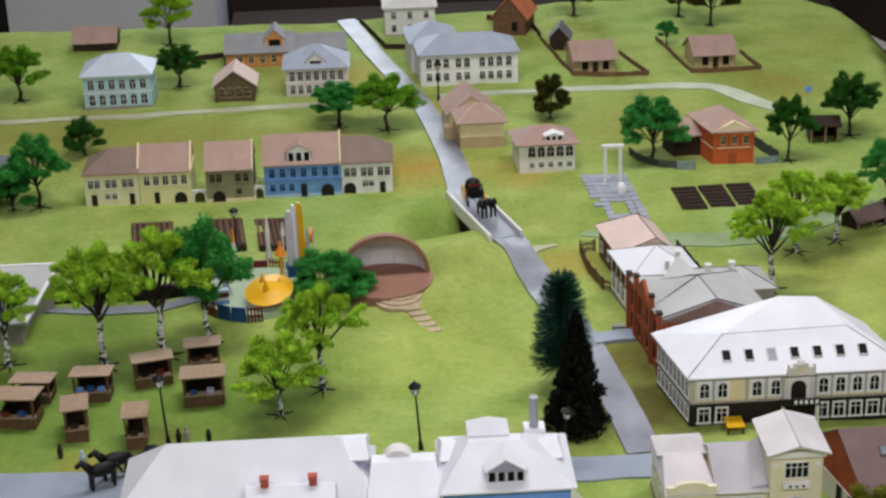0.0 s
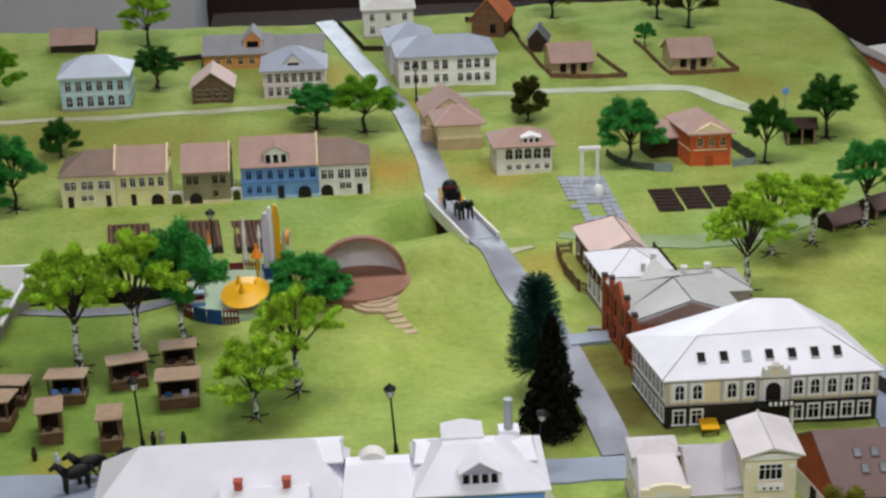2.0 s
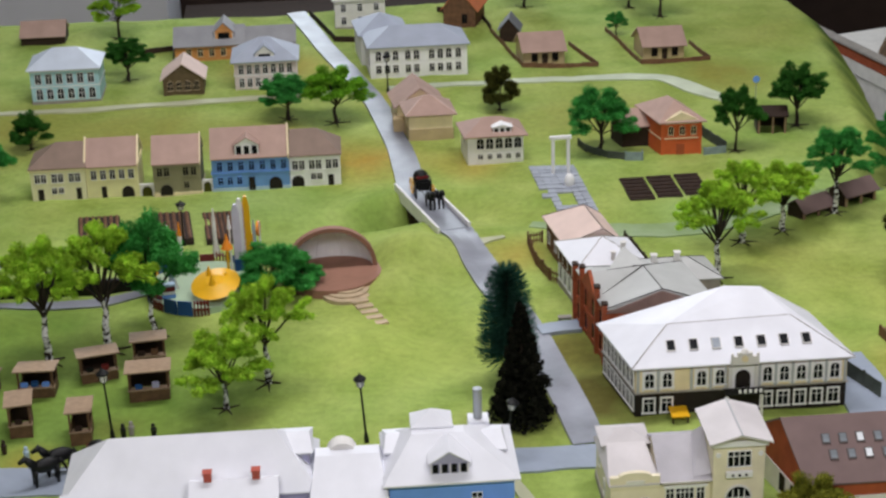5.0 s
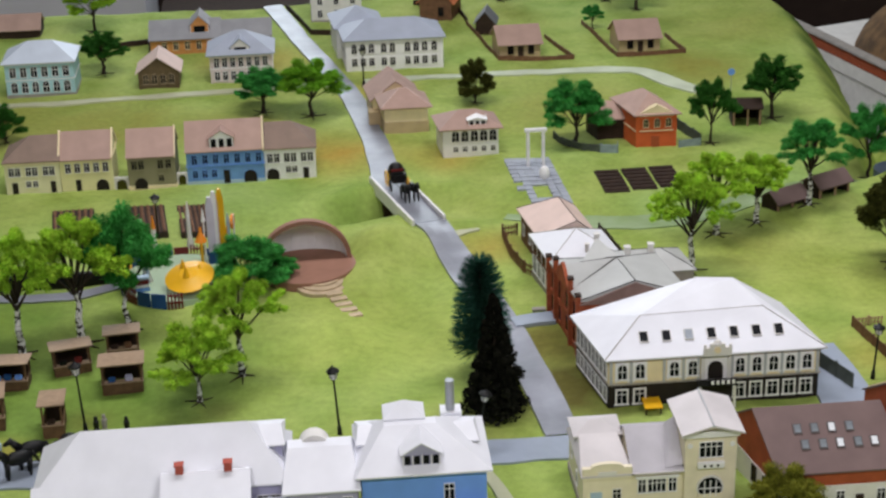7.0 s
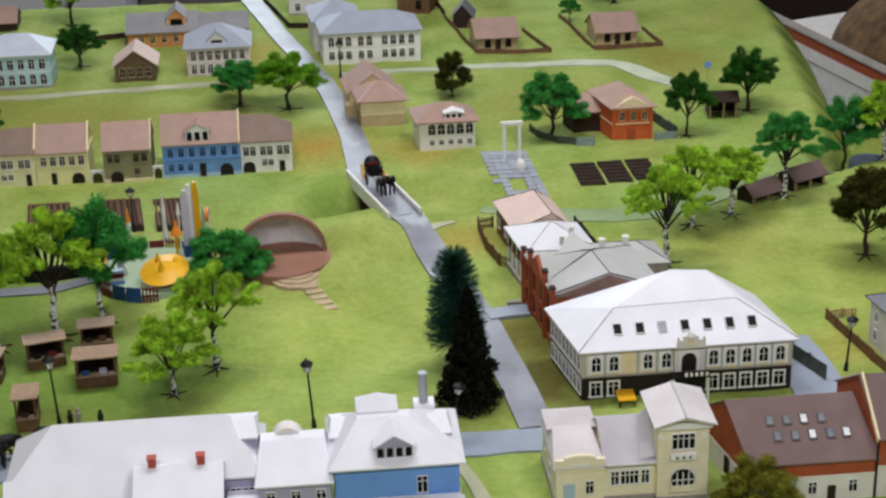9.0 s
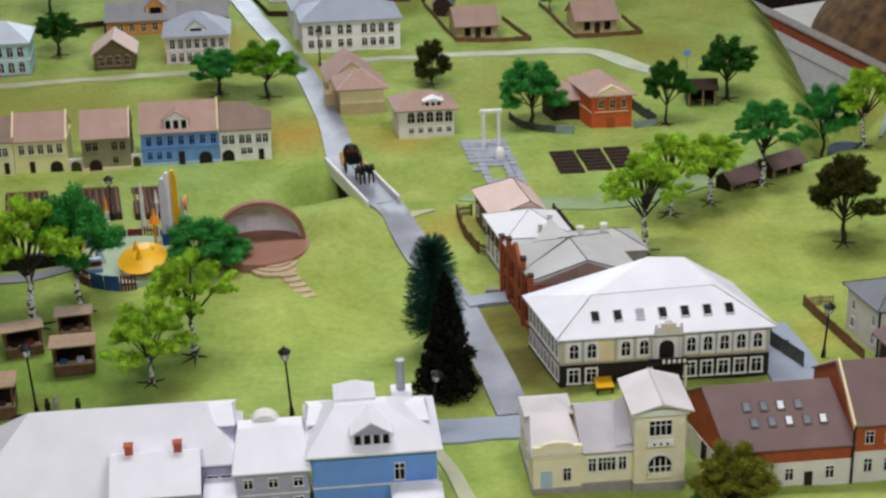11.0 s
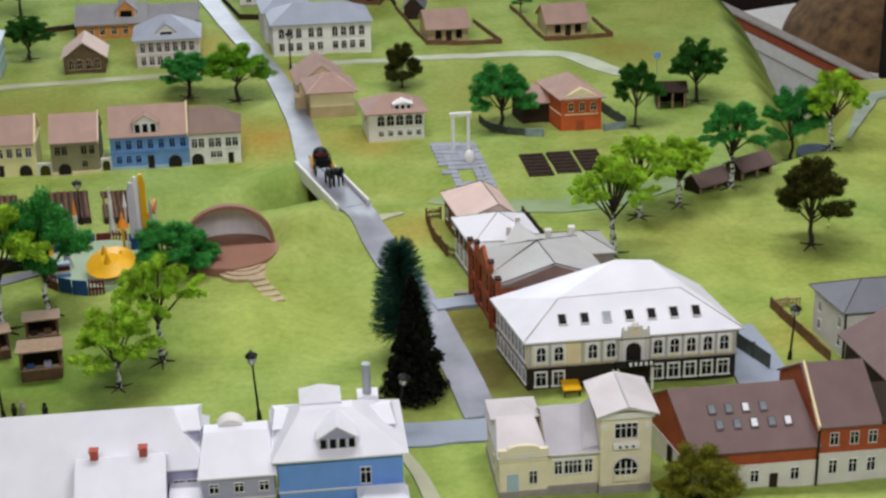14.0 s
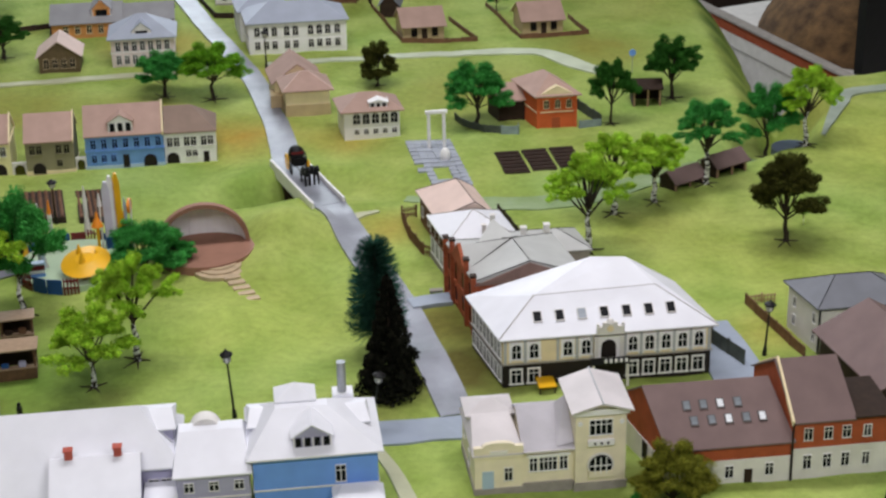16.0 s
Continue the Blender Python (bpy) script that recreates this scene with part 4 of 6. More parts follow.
ys = house(-0.372, 1.88, 0.115, 0.095, 0.068, OFFWHITE, OFFWHITE, 0.030, "off-white two-storey villa with pale hipped roof", "hip", over=0.006, plinth=0.006,
           rows=[("front", 0.042, 0.009, 0.016, WHITE, False, 1, even(0.02, 0.095, 3)), ("front", 0.012, 0.009, 0.016, WHITE, False, 1, even(0.02, 0.095, 3)), ("left", 0.042, 0.009, 0.016, WHITE, False, 1, [0.02, 0.05, 0.075])])
sc = house(-0.304, 1.508, 0.205, 0.105, 0.066, WHITE, BLUE_ROOF, 0.030, "long white two-storey school with blue-grey hipped roof", "hip", over=0.006, inset=0.05, sk=-0.08, cornice=OFFWHITE,
           rows=[("front", 0.038, 0.0098, 0.019, OFFWHITE, True, 1, [0.018, 0.036, 0.054, 0.080, 0.098, 0.130, 0.148, 0.166, 0.186]), ("front", 0.010, 0.0092, 0.0155, OFFWHITE, False, 1, [0.018, 0.036, 0.054, 0.080, 0.098, 0.130, 0.148, 0.166, 0.186]),
                 ("left", 0.038, 0.008, 0.018, OFFWHITE, True, 1, even(0.015, 0.09, 4)), ("left", 0.010, 0.008, 0.014, OFFWHITE, False, 1, even(0.015, 0.09, 4))])
house(-0.32, 1.60, 0.10, 0.11, 0.066, WHITE, BLUE_ROOF, 0.034, "white rear wing with blue-grey hipped roof", "hip", over=0.006, sk=-0.1)
house(-0.125, 1.86, 0.075, 0.095, 0.046, WOOD, ORANGE_ROOF, 0.045, "timber house with a bright orange roof", "gy", over=0.007, rz=-18, rows=[("front", 0.012, 0.010, 0.018, WOODD, False, 1, [0.05])])
house(-0.01, 1.72, 0.042, 0.05, 0.030, WOODD, DARK_ROOF, 0.024, "small dark shed with grey gabled roof", "gy", over=0.005, rz=-12)
for hx, hy in ((0.024, 1.545), (0.282, 1.545)):
    house(hx, hy, 0.088, 0.070, 0.034, TAN, TILE_ROOF, 0.026, "small tan cottage with a pinkish brown roof and porch", "gx", over=0.008, sk=-0.12, group="cottages in fenced yards",
          rows=[("front", 0.008, 0.010, 0.018, WOODD, False, 1, [0.024, 0.068])], doors=[("front", 0.046, 0.012, 0.024, WOODD, False)])
tan = house(-0.243, 1.115, 0.083, 0.07, 0.050, CREAM, TILE_ROOF, 0.026, "tan house with blank ground floor and pinkish hipped roof", "hip", over=0.008, inset=0.034, sk=-0.1, seams=PINK_ROOF, plinth=0.022, plinth_mat=TAN)
house(-0.262, 1.185, 0.09, 0.09, 0.048, CREAM, TILE_ROOF, 0.034, "rear part of the tan house with pinkish gabled roof", "gy", over=0.006, sk=-0.1)
part("porch", bx(-0.028, -0.002, 0.05, 0.09, -0.012, 0.026, 0, 0.001), TAN, tan)
sw = house(-0.143, 0.972, 0.102, 0.070, 0.054, WHITE, TILE_ROOF, 0.024, "small white two-storey house with pinkish hipped roof", "hip", over=0.008, inset=0.036, sk=-0.1, cornice=OFFWHITE,
           rows=[("front", 0.030, 0.0112, 0.019, OFFWHITE, True, 1, even(0.023, 0.092, 5)), ("front", 0.010, 0.0070, 0.009, OFFWHITE, False, 1, even(0.023, 0.092, 5)), ("left", 0.032, 0.009, 0.016, OFFWHITE, True, 1, [0.03])])
dormer(sw, 0.048, 0.002, 0.058, 0.032, 0.011, 0.026, WHITE, WHITE, 3, 0.004)
orr = house(0.213, 0.967, 0.075, 0.095, 0.064, ORANGE, TILE_ROOF, 0.030, "orange-red two-storey house with cream bands and pink roof", "hip", over=0.007, inset=0.034, sk=-0.25, band=(0.032, CREAM), cornice=CREAM,
            rows=[("front", 0.040, 0.008, 0.015, CREAM, True, 1, even(0.018, 0.060, 3))], doors=[("front", 0.036, 0.015, 0.022, RUST, False)])
part("pediment", walls(0.064, 0.012, 0.004, 0, "y", 0.016, 0), CREAM, orr, m=pose(0.005, -0.004, 0.064))
for u in (0.003, 0.072):
    part("pilaster", bx(u - 0.003, u + 0.003, -0.002, 0.002, -0.012, 0.064), ORANGE, orr)
house(0.150, 1.02, 0.06, 0.06, 0.045, WOODD, TILE_ROOF, 0.020, "dark timber annex with pinkish lean-to roof", "gx", over=0.006, sk=-0.2)


# open sheds
def open_shed(x, y, w, d, h, rz, label, roof=BROWN_ROOF, rh=0.014, group=""):
    e = thing("shed", x, y, ground(x, y), rz, label, "shed", group)
    part("back_wall", bx(0, w, d - 0.003, d, -0.012, h), WOODD, e)
    for u in (0, w - 0.003):
        part("side_wall", bx(u, u + 0.003, 0.003, d - 0.003, -0.012, h), WOODD, e)
        part("gable_board", solid([(x, y, z) for x in (u, u + 0.003) for y, z in ((0.0, h + 0.0005), (d, h + 0.0005), (d / 2, h + rh))], [(0, 1, 2), (5, 4, 3), (0, 3, 4, 1), (1, 4, 5, 2), (2, 5, 3, 0)]), WOODD, e)
    part("roof", roof_gable(w, d, h, 0.005, rh, 0.002, "x", 0), roof, e)
    for u in (0.0015, w * 0.5, w - 0.0045):
        part("post", bx(u, u + 0.003, 0, 0.003, -0.012, h), WOODL, e)
    return e


open_shed(0.414, 1.055, 0.055, 0.05, 0.036, -6, "dark open-fronted shed with brown roof", WOODD, 0.01)
open_shed(0.390, 0.622, 0.066, 0.040, 0.015, 27, "low open-fronted shed with mauve-brown roof", group="long sheds by the stream")
open_shed(0.472, 0.660, 0.070, 0.042, 0.020, 27, "low open-fronted shed with mauve-brown roof", group="long sheds by the stream")

# front row: long white-roofed house, link, blue house
lf = house(-0.715, -0.275, 0.290, 0.11, 0.085, LILAC, WHITE_ROOF, 0.052, "long lilac-grey house under a broad white hipped roof", "hip", over=0.006, top=(0.050, 0.246, 0.055, 0.055), z=0.0,
           rows=[("front", 0.05, 0.010, 0.018, WHITE, False, 1, [0.26, 0.275])])
SLOPE = 0.052 / 0.061
part("lower_slope", solid([(x, y, 0.0882 + (y + 0.006) * SLOPE - t) for t in (0.0, 0.0025) for x, y in ((-0.006, -0.062), (0.143, -0.062), (0.143, 0.004), (-0.006, 0.004))], [(0, 1, 2, 3), (7, 6, 5, 4), (0, 4, 5, 1), (1, 5, 6, 2), (2, 6, 7, 3), (3, 7, 4, 0)]), WHITE_ROOF, lf)
part("side_wing_wall", bx(0.0, 0.138, -0.056, -0.002, -0.012, 0.036), LILAC, lf)
lw = part("lower_roof", roof_gable(0.10, 0.10, 0.083, 0.003, 0.026, 0.002, "x", 0), WHITE_ROOF, lf, m=pose(0.147, -0.058, 0))
part("front_wing", walls(0.10, 0.10, 0.083, 0, "x", 0.026), LILAC, lf, m=pose(0.147, -0.058, 0))
for u in (0.167, 0.223):
    chimney(lf, u, -0.006, 0.095, 0.121, 0.009, CHIM)
wing = part("side_dormer", bx(0.243, 0.285, 0.036, 0.09, 0.085, 0.115), LILAC, lf)
part("side_dormer_roof", roof_hip(0.042, 0.054, 0, 0.004, 0.010, 0.002, (0.0, 0.042, 0.03, 0.03), 0), WHITE_ROOF, wing, m=pose(0.243, 0.036, 0.115))
part("porch_roof", roof_hip(0.036, 0.045, 0.058, 0.002, 0.008, 0.002, (0.0, 0.036, 0.044, 0.044), 0), WHITE_ROOF, lf, m=pose(0.250, -0.047, 0))
part("porch_wall", bx(0.252, 0.284, -0.045, -0.002, -0.012, 0.058), LILAC, lf)
lk_ = house(-0.428, -0.298, 0.084, 0.10, 0.082, LILAC, WHITE_ROOF, 0.027, "narrow lilac link building with a white roof", "hip", over=0.004, top=(0.004, 0.080, 0.055, 0.075), z=0.0,
            rows=[("front", 0.062, 0.009, 0.011, WHITE, False, 1, even(0.014, 0.072, 3)), ("front", 0.030, 0.009, 0.016, WHITE, False, 1, even(0.014, 0.072, 3))], band=(0.052, OFFWHITE))
bm = bmesh.new()
fin(bm, [(0.018 * math.cos(math.pi * i / 12), 0.018 * math.sin(math.pi * i / 12)) for i in range(13)], 0, 0.020)
part("arched_dormer", bm, OFFWHITE, lk_, m=pose(0.036, 0.078, 0.101))
bl = house(-0.339, -0.290, 0.146, 0.115, 0.094, BLUE, WHITE_ROOF, 0.035, "bright blue house with a white mansard roof and dormers", "hip", over=0.007, top=(0.030, 0.092, 0.050, 0.066), z=0.0, cornice=LILAC,
           rows=[("front", 0.056, 0.010, 0.020, WHITE, False, 1, [0.102])], band=(0.050, OFFWHITE))
dormer(bl, 0.049, 0.004, 0.102, 0.044, 0.015, 0.04, LILAC, WHITE_ROOF, 4, 0.014)
part("belvedere", roof_hip(0.046, 0.034, 0, 0.002, 0.015, 0.010, (0.022, 0.025, 0.017, 0.017), 0), WHITE_ROOF, bl, m=pose(0.032, 0.062, 0.124))
for u, ww, vv in ((0.000, 0.034, 0.052), (0.102, 0.036, 0.046)):
    sd = part("side_dormer", bx(u, u + ww, vv, vv + 0.05, 0.094, 0.107), LILAC, bl)
    part("side_dormer_roof", roof_hip(ww, 0.05, 0, 0.004, 0.010, 0.002, (0, ww, 0.026, 0.026), 0), WHITE_ROOF, sd, m=pose(u, vv, 0.107))
part("stove_pipe", cyl(0.113, 0.105, 0.10, 0.158, 0.0055, 0.0055, 16), METAL, bl, "grey metal stove pipe")
part("pipe_collar", bx(0.101, 0.126, 0.094, 0.117, 0.10, 0.118), WHITE_ROOF, bl)
part("porch_roof", roof_hip(0.055, 0.03, 0.046, 0.003, 0.006, 0.002, (0.01, 0.045, 0.028, 0.028), 0), WHITE_ROOF, bl, m=pose(0.093, -0.032, 0))
part("porch_wall", bx(0.095, 0.146, -0.028, -0.002, -0.012, 0.046), BLUE, bl)


VILLA_ROOF = mat("pinkish_white_roof", (0.68, 0.64, 0.65), 0.6, 0.1, 22, 0.06)
LAVENDER_ROOF = mat("pale_lavender_roof", (0.50, 0.48, 0.52), 0.6, 0.12, 22, 0.06)


# the cream villa with its tower
def cream_villa():
    e = thing("villa", -0.075, -0.262, 0, 0, "cream art nouveau villa with a square tower and pale roofs", "villa")
    part("wall", bx(0, 0.058, 0, 0.115, -0.012, 0.060, 0.0), VILLA, e, "cream left wing wall")
    part("plinth", bx(-0.0015, 0.0595, -0.0015, 0.1165, -0.012, 0.010), STONE, e)
    part("roof", roof_hip(0.058, 0.115, 0.056, 0.003, 0.018, 0.002, (0.006, 0.052, 0.072, 0.09), 0), VILLA_ROOF, e)
    bm = bmesh.new()
    box(bm, -0.001, 0.059, -0.002, 0.004, 0.052, 0.068)
    for i in range(8):
        a, b = math.pi * i / 8, math.pi * (i + 1) / 8
        pts = [(0.029 + 0.020 * math.cos(g), y, 0.068 + r * 0.006 * math.sin(g)) for y in (-0.002, 0.004) for r, g in ((0, a), (1, a), (1, b), (0, b))]
        hexa(bm, pts)
    para = part("parapet", bm, VILLA, e)
    part("emblem", bx(0.018, 0.040, -0.0032, -0.001, 0.058, 0.063), OFFWHITE, para)
    tower_like = part("corner_turret", bx(0.002, 0.056, 0.07, 0.112, 0.056, 0.072), VILLA, e)
    part("turret_roof", roof_hip(0.054, 0.042, 0, 0.004, 0.010, 0.002, (0.02, 0.034, 0.021, 0.021), 0), VILLA_ROOF, tower_like, m=pose(0.002, 0.07, 0.072))
    part("wall", bx(0.058, 0.122, 0.003, 0.11, -0.012, 0.056), VILLA, e, "cream middle wing wall")
    part("plinth", bx(0.0595, 0.1205, 0.0005, 0.1, -0.012, 0.012), STONE, e)
    part("roof", bx(0.058, 0.122, -0.003, 0.11, 0.056, 0.058), VILLA_ROOF, e)
    part("roof", roof_gable(0.060, 0.112, 0.058, 0.003, 0.029, 0.002, "x", 0), LAVENDER_ROOF, e, m=pose(0.060, 0.002, 0))
    part("gable", walls(0.060, 0.108, 0.0, 0, "x", 0.028, 0), VILLA, e, m=pose(0.060, 0.004, 0.058))
    part("valley_slope", solid([(0.100, 0.002, 0.0605), (0.1215, 0.002, 0.0645), (0.1215, 0.058, 0.100), (0.1075, 0.058, 0.0905), (0.1215, 0.058, 0.0600)], [(0, 1, 2, 3), (0, 4, 1), (1, 4, 2), (2, 4, 3), (3, 4, 0)]), LAVENDER_ROOF, e)
    part("wall", bx(0.122, 0.184, -0.004, 0.065, -0.012, 0.1124), VILLA, e, "cream tower wall")
    part("plinth", bx(0.1205, 0.1855, -0.0055, 0.066, -0.012, 0.010), STONE, e)
    part("cornice", bx(0.119, 0.187, -0.008, 0.068, 0.104, 0.1115), WHITE, e)
    part("ridge_board", bx(0.1522, 0.1538, -0.017, 0.077, 0.1238, 0.1252), PALEGREY, e)
    for u in (0.1275, 0.1785):
        part("roundel", cyl(0, 0, 0, 0.0014, 0.0032, 0.0032, 14), WHITE, e, m=pose(u, -0.0040, 0.092, 90, 0, 0))
    part("roof", roof_gable(0.062, 0.082, 0.1125, 0.007, 0.009, 0.0022, "y", 0), VILLA_ROOF, e, m=pose(0.122, -0.011, 0))
    part("gable", walls(0.062, 0.065, 0.0, 0, "y", 0.0085, 0), VILLA, e, m=pose(0.122, -0.004, 0.1125))
    size = (0.184, 0.115, 0)
    w = window(e, "front", 0.153, 0.076, 0.027, 0.020, WHITE, size, False, 3)
    w.matrix_basis = pose(0.153, -0.004, 0.076)
    part("balcony", bx(0.137, 0.169, -0.009, -0.004, 0.062, 0.070, 0, 0.0006), WHITE, e, "white balcony with round cut-outs")
    for u in (0.145, 0.153, 0.161):
        part("cutout", cyl(0, 0, 0, 0.001, 0.0017, 0.0017, 10), BLACK, e, m=pose(u, -0.0088, 0.066, 90, 0, 0))
    bm = bmesh.new()
    cone(bm, 0, 0, 0, 0.0025, 0.0165, 0.0165, 28)
    rr = part("round_window", bm, OFFWHITE, e, m=pose(0.153, -0.0036, 0.034, 90, 0, 0))
    part("pane", cyl(0, 0, 0.0020, 0.0035, 0.0142, 0.0142, 28), GLASS, rr)
    for u in (-0.007, 0, 0.007):
        part("mullion", bx(u - 0.0006, u + 0.0006, -0.0115, 0.011, 0.0030, 0.0045), WHITE, rr)
    part("mullion", bx(-0.0135, 0.0135, -0.0006, 0.0006, 0.0030, 0.0043), WHITE, rr)
    part("sill_panel", bx(-0.0145, 0.0145, -0.0165, -0.0075, 0.0020, 0.0042), VILLA, rr)
    for u, ww, bars in ((0.072, 0.009, 1), (0.090, 0.021, 3), (0.109, 0.009, 1)):
        window(e, "front", u, 0.028, ww, 0.018, WHITE, size, False, bars).matrix_basis = pose(u, 0.003, 0.028)
    part("lintel", bx(0.064, 0.117, 0.0005, 0.003, 0.048, 0.0505), WHITE, e)
    window(e, "front", 0.041, 0.020, 0.009, 0.017, OFFWHITE, size, False, 1)
    door(e, "front", 0.016, 0.014, 0.034, size, PALEBLUE, False, 0.0)
    window(e, "left", 0.045, 0.020, 0.010, 0.018, OFFWHITE, size, False, 1)
    window(e, "left", 0.085, 0.036, 0.008, 0.012, OFFWHITE, size, False, 1)
    for z0 in (0.022, 0.06):
        window(e, "right", 0.03, z0, 0.009, 0.017, OFFWHITE, size, False, 1)
    return e


cream_villa()

# red houses with brown roofs
# near-white base colour stands for a strong reflection on the pane
GLINT_PANE = mat("skylight_glass_painted_glint", (0.85, 0.88, 0.92), 0.15, 0.05, 40, 0.0, spec=0.8)
FRAMEGREY = mat("skylight_frame_grey", (0.13, 0.115, 0.115), 0.6, 0.1, 40, 0.05)
r1 = house(0.157, -0.281, 0.155, 0.145, 0.055, RUST, BROWN_ROOF, 0.048, "red-brown house with mauve roof, skylights and white ground floor", "gx", over=0.004, z=0, sk=-0.2, plinth=0.034, plinth_mat=OFFWHITE,
           rows=[("front", 0.010, 0.0085, 0.015, WHITE, False, 1, [0.047, 0.077, 0.127]), ("left", 0.010, 0.010, 0.020, WOODD, False, 1, [0.03, 0.06])], doors=[("front", 0.101, 0.010, 0.020, WOODD, False)])
sl = math.degrees(math.atan2(0.048, 0.0725))
for i, (u, v, g) in enumerate([(0.042, 0.045, DIM_GLINT), (0.063, 0.045, DIM_GLINT), (0.084, 0.045, GLINT_PANE), (0.106, 0.045, DIM_GLINT), (0.044, 0.027, DIM_GLINT), (0.066, 0.027, DIM_GLINT), (0.087, 0.027, GLINT_PANE), (0.109, 0.027, DIM_GLINT), (0.129, 0.027, GLINT_PANE)]):
    s = part("skylight", bx(-0.0052, 0.0052, -0.0068, 0.0068, -0.001, 0.0012), FRAMEGREY, r1, m=pose(u - 0.2 * v, v, 0.0575 + v * 0.048 / 0.0725 + 0.0006, sl, 0, 0))
    part("pane", bx(-0.0036, 0.0036, -0.0052, 0.0052, 0.0, 0.0017), g, s)
r2 = house(0.313, -0.281, 0.074, 0.145, 0.080, RUST, BROWN_ROOF, 0.046, "red-brown two-storey house with mauve roof and white ground floor", "gx", over=0.004, z=0, sk=-0.06, plinth=0.042, plinth_mat=OFFWHITE,
           rows=[("front", 0.014, 0.0085, 0.017, WHITE, False, 1, [0.018, 0.043, 0.066]), ("front", 0.053, 0.0085, 0.015, OFFWHITE, False, 1, [0.018, 0.043, 0.066])])
firewall(r2, -0.004, 0.003, 0.080, 0.046, 0.145, CREAM)
part("annexe_wall", bx(0.0742, 0.122, 0.0, 0.09, 0.042, 0.080), RUST, r2)
part("annexe_plinth", bx(0.0752, 0.123, -0.0012, 0.09, -0.012, 0.042), OFFWHITE, r2)
part("annexe_roof", bx(0.0748, 0.126, -0.005, 0.093, 0.080, 0.0825), WOODD, r2)
for zz, wh in ((0.014, 0.017), (0.053, 0.015)):
    w2 = window(r2, "front", 0.092, zz, 0.0085, wh, WHITE, (0.074, 0.145, 0.0), False, 1)
    w2.matrix_basis = w2.matrix_basis @ pose(0, -0.0013 if zz < 0.04 else 0, 0)
part("drainpipe", cyl(-0.002, -0.003, -0.012, 0.08, 0.0015), DARKWALL, r2)
r3 = house(0.447, -0.215, 0.13, 0.165, 0.080, WOODD, BROWN_ROOF, 0.036, "dark timber house with steep mauve-brown roof and carved gable", "gy", over=0.010, z=0, sk=-0.16, rows=[("front", 0.045, 0.012, 0.018, YEL, False, 1, [0.03, 0.065])])
wr = house(0.445, 0.028, 0.135, 0.085, 0.070, OFFWHITE, DARK_ROOF, 0.028, "off-white two-storey house with slate-grey hipped roof", "hip", over=0.006, sk=-0.2, seams=BLACK,
           rows=[("left", 0.042, 0.007, 0.014, WHITE, False, 1, [0.012, 0.066]), ("left", 0.014, 0.007, 0.014, WHITE, False, 1, [0.012, 0.066]), ("front", 0.042, 0.010, 0.014, WHITE, False, 1, even(0.03, 0.11, 3))], cornice=WOODD)
part("downpipe", cyl(0, -0.002, -0.012, 0.07, 0.0016), BLACK, wr)
# low pavilion with one sloping roof at the left
pv = thing("pavilion", -1.166, 0.341, 0.0, 0, "grey-roofed pavilion with white edge rails", "pavilion")
UP, DOWN = 0.066, 0.042
part("roof", solid([(0, 0, DOWN), (0.231, 0, DOWN), (0.258, 0.16, UP), (0, 0.16, UP), (0, 0, DOWN - 0.004), (0.231, 0, DOWN - 0.004), (0.258, 0.16, UP - 0.004), (0, 0.16, UP - 0.004)],
                   [(0, 1, 2, 3), (7, 6, 5, 4), (0, 4, 5, 1), (1, 5, 6, 2), (2, 6, 7, 3), (3, 7, 4, 0)]), GREY_ROOF, pv)
part("rear_roof", solid([(0, 0.163, UP), (0.262, 0.163, UP), (0.276, 0.184, UP - 0.014), (0, 0.184, UP - 0.014), (0, 0.164, UP - 0.016), (0.262, 0.164, UP - 0.016)], [(0, 1, 2, 3), (0, 4, 5, 1), (1, 5, 2), (0, 3, 4), (3, 2, 5, 4)]), GREY_ROOF, pv)
part("wall", solid([(0.004, 0.004, -0.012), (0.222, 0.004, -0.012), (0.248, 0.156, -0.012), (0.004, 0.156, -0.012), (0.004, 0.004, DOWN - 0.004), (0.222, 0.004, DOWN - 0.004), (0.248, 0.156, UP - 0.006), (0.004, 0.156, UP - 0.006)],
                   [(3, 2, 1, 0), (4, 5, 6, 7), (0, 1, 5, 4), (1, 2, 6, 5), (2, 3, 7, 6), (3, 0, 4, 7)]), STONE, pv)
for p, q in (((0.231, 0, DOWN), (0.258, 0.16, UP)), ((0, 0.161, UP), (0.252, 0.161, UP)), ((0.262, 0.163, UP), (0.277, 0.185, UP - 0.014))):
    bm = bmesh.new()
    tube(bm, p, q, 0.0034, 0.0034, 4)
    part("edge_rail", bm, WHITE, pv)

# ---- bridge, carriage ----
def bridge():
    ax, ay, bx_, by_ = -0.193, 0.663, -0.255, 0.872
    ln = math.hypot(bx_ - ax, by_ - ay)
    e = thing("bridge", ax, ay, 0.004, math.degrees(math.atan2(by_ - ay, bx_ - ax)) - 90, "flat white-sided road bridge over the green hollow", "bridge")
    part("deck", bx(-0.026, 0.026, 0, ln, -0.006, 0.002), ASPHALT, e)
    for s in (-1, 1):
        part("parapet", bx(*sorted((s * 0.0255, s * 0.030)), -0.002, ln + 0.002, -0.016, 0.010, 0, 0.0008), WHITE, e, "white bridge side board")
    for v in (0.04, ln - 0.05):
        part("pier", bx(-0.022, 0.022, v, v + 0.012, -0.06, -0.006), WOODD, e)
    return e


bridge()


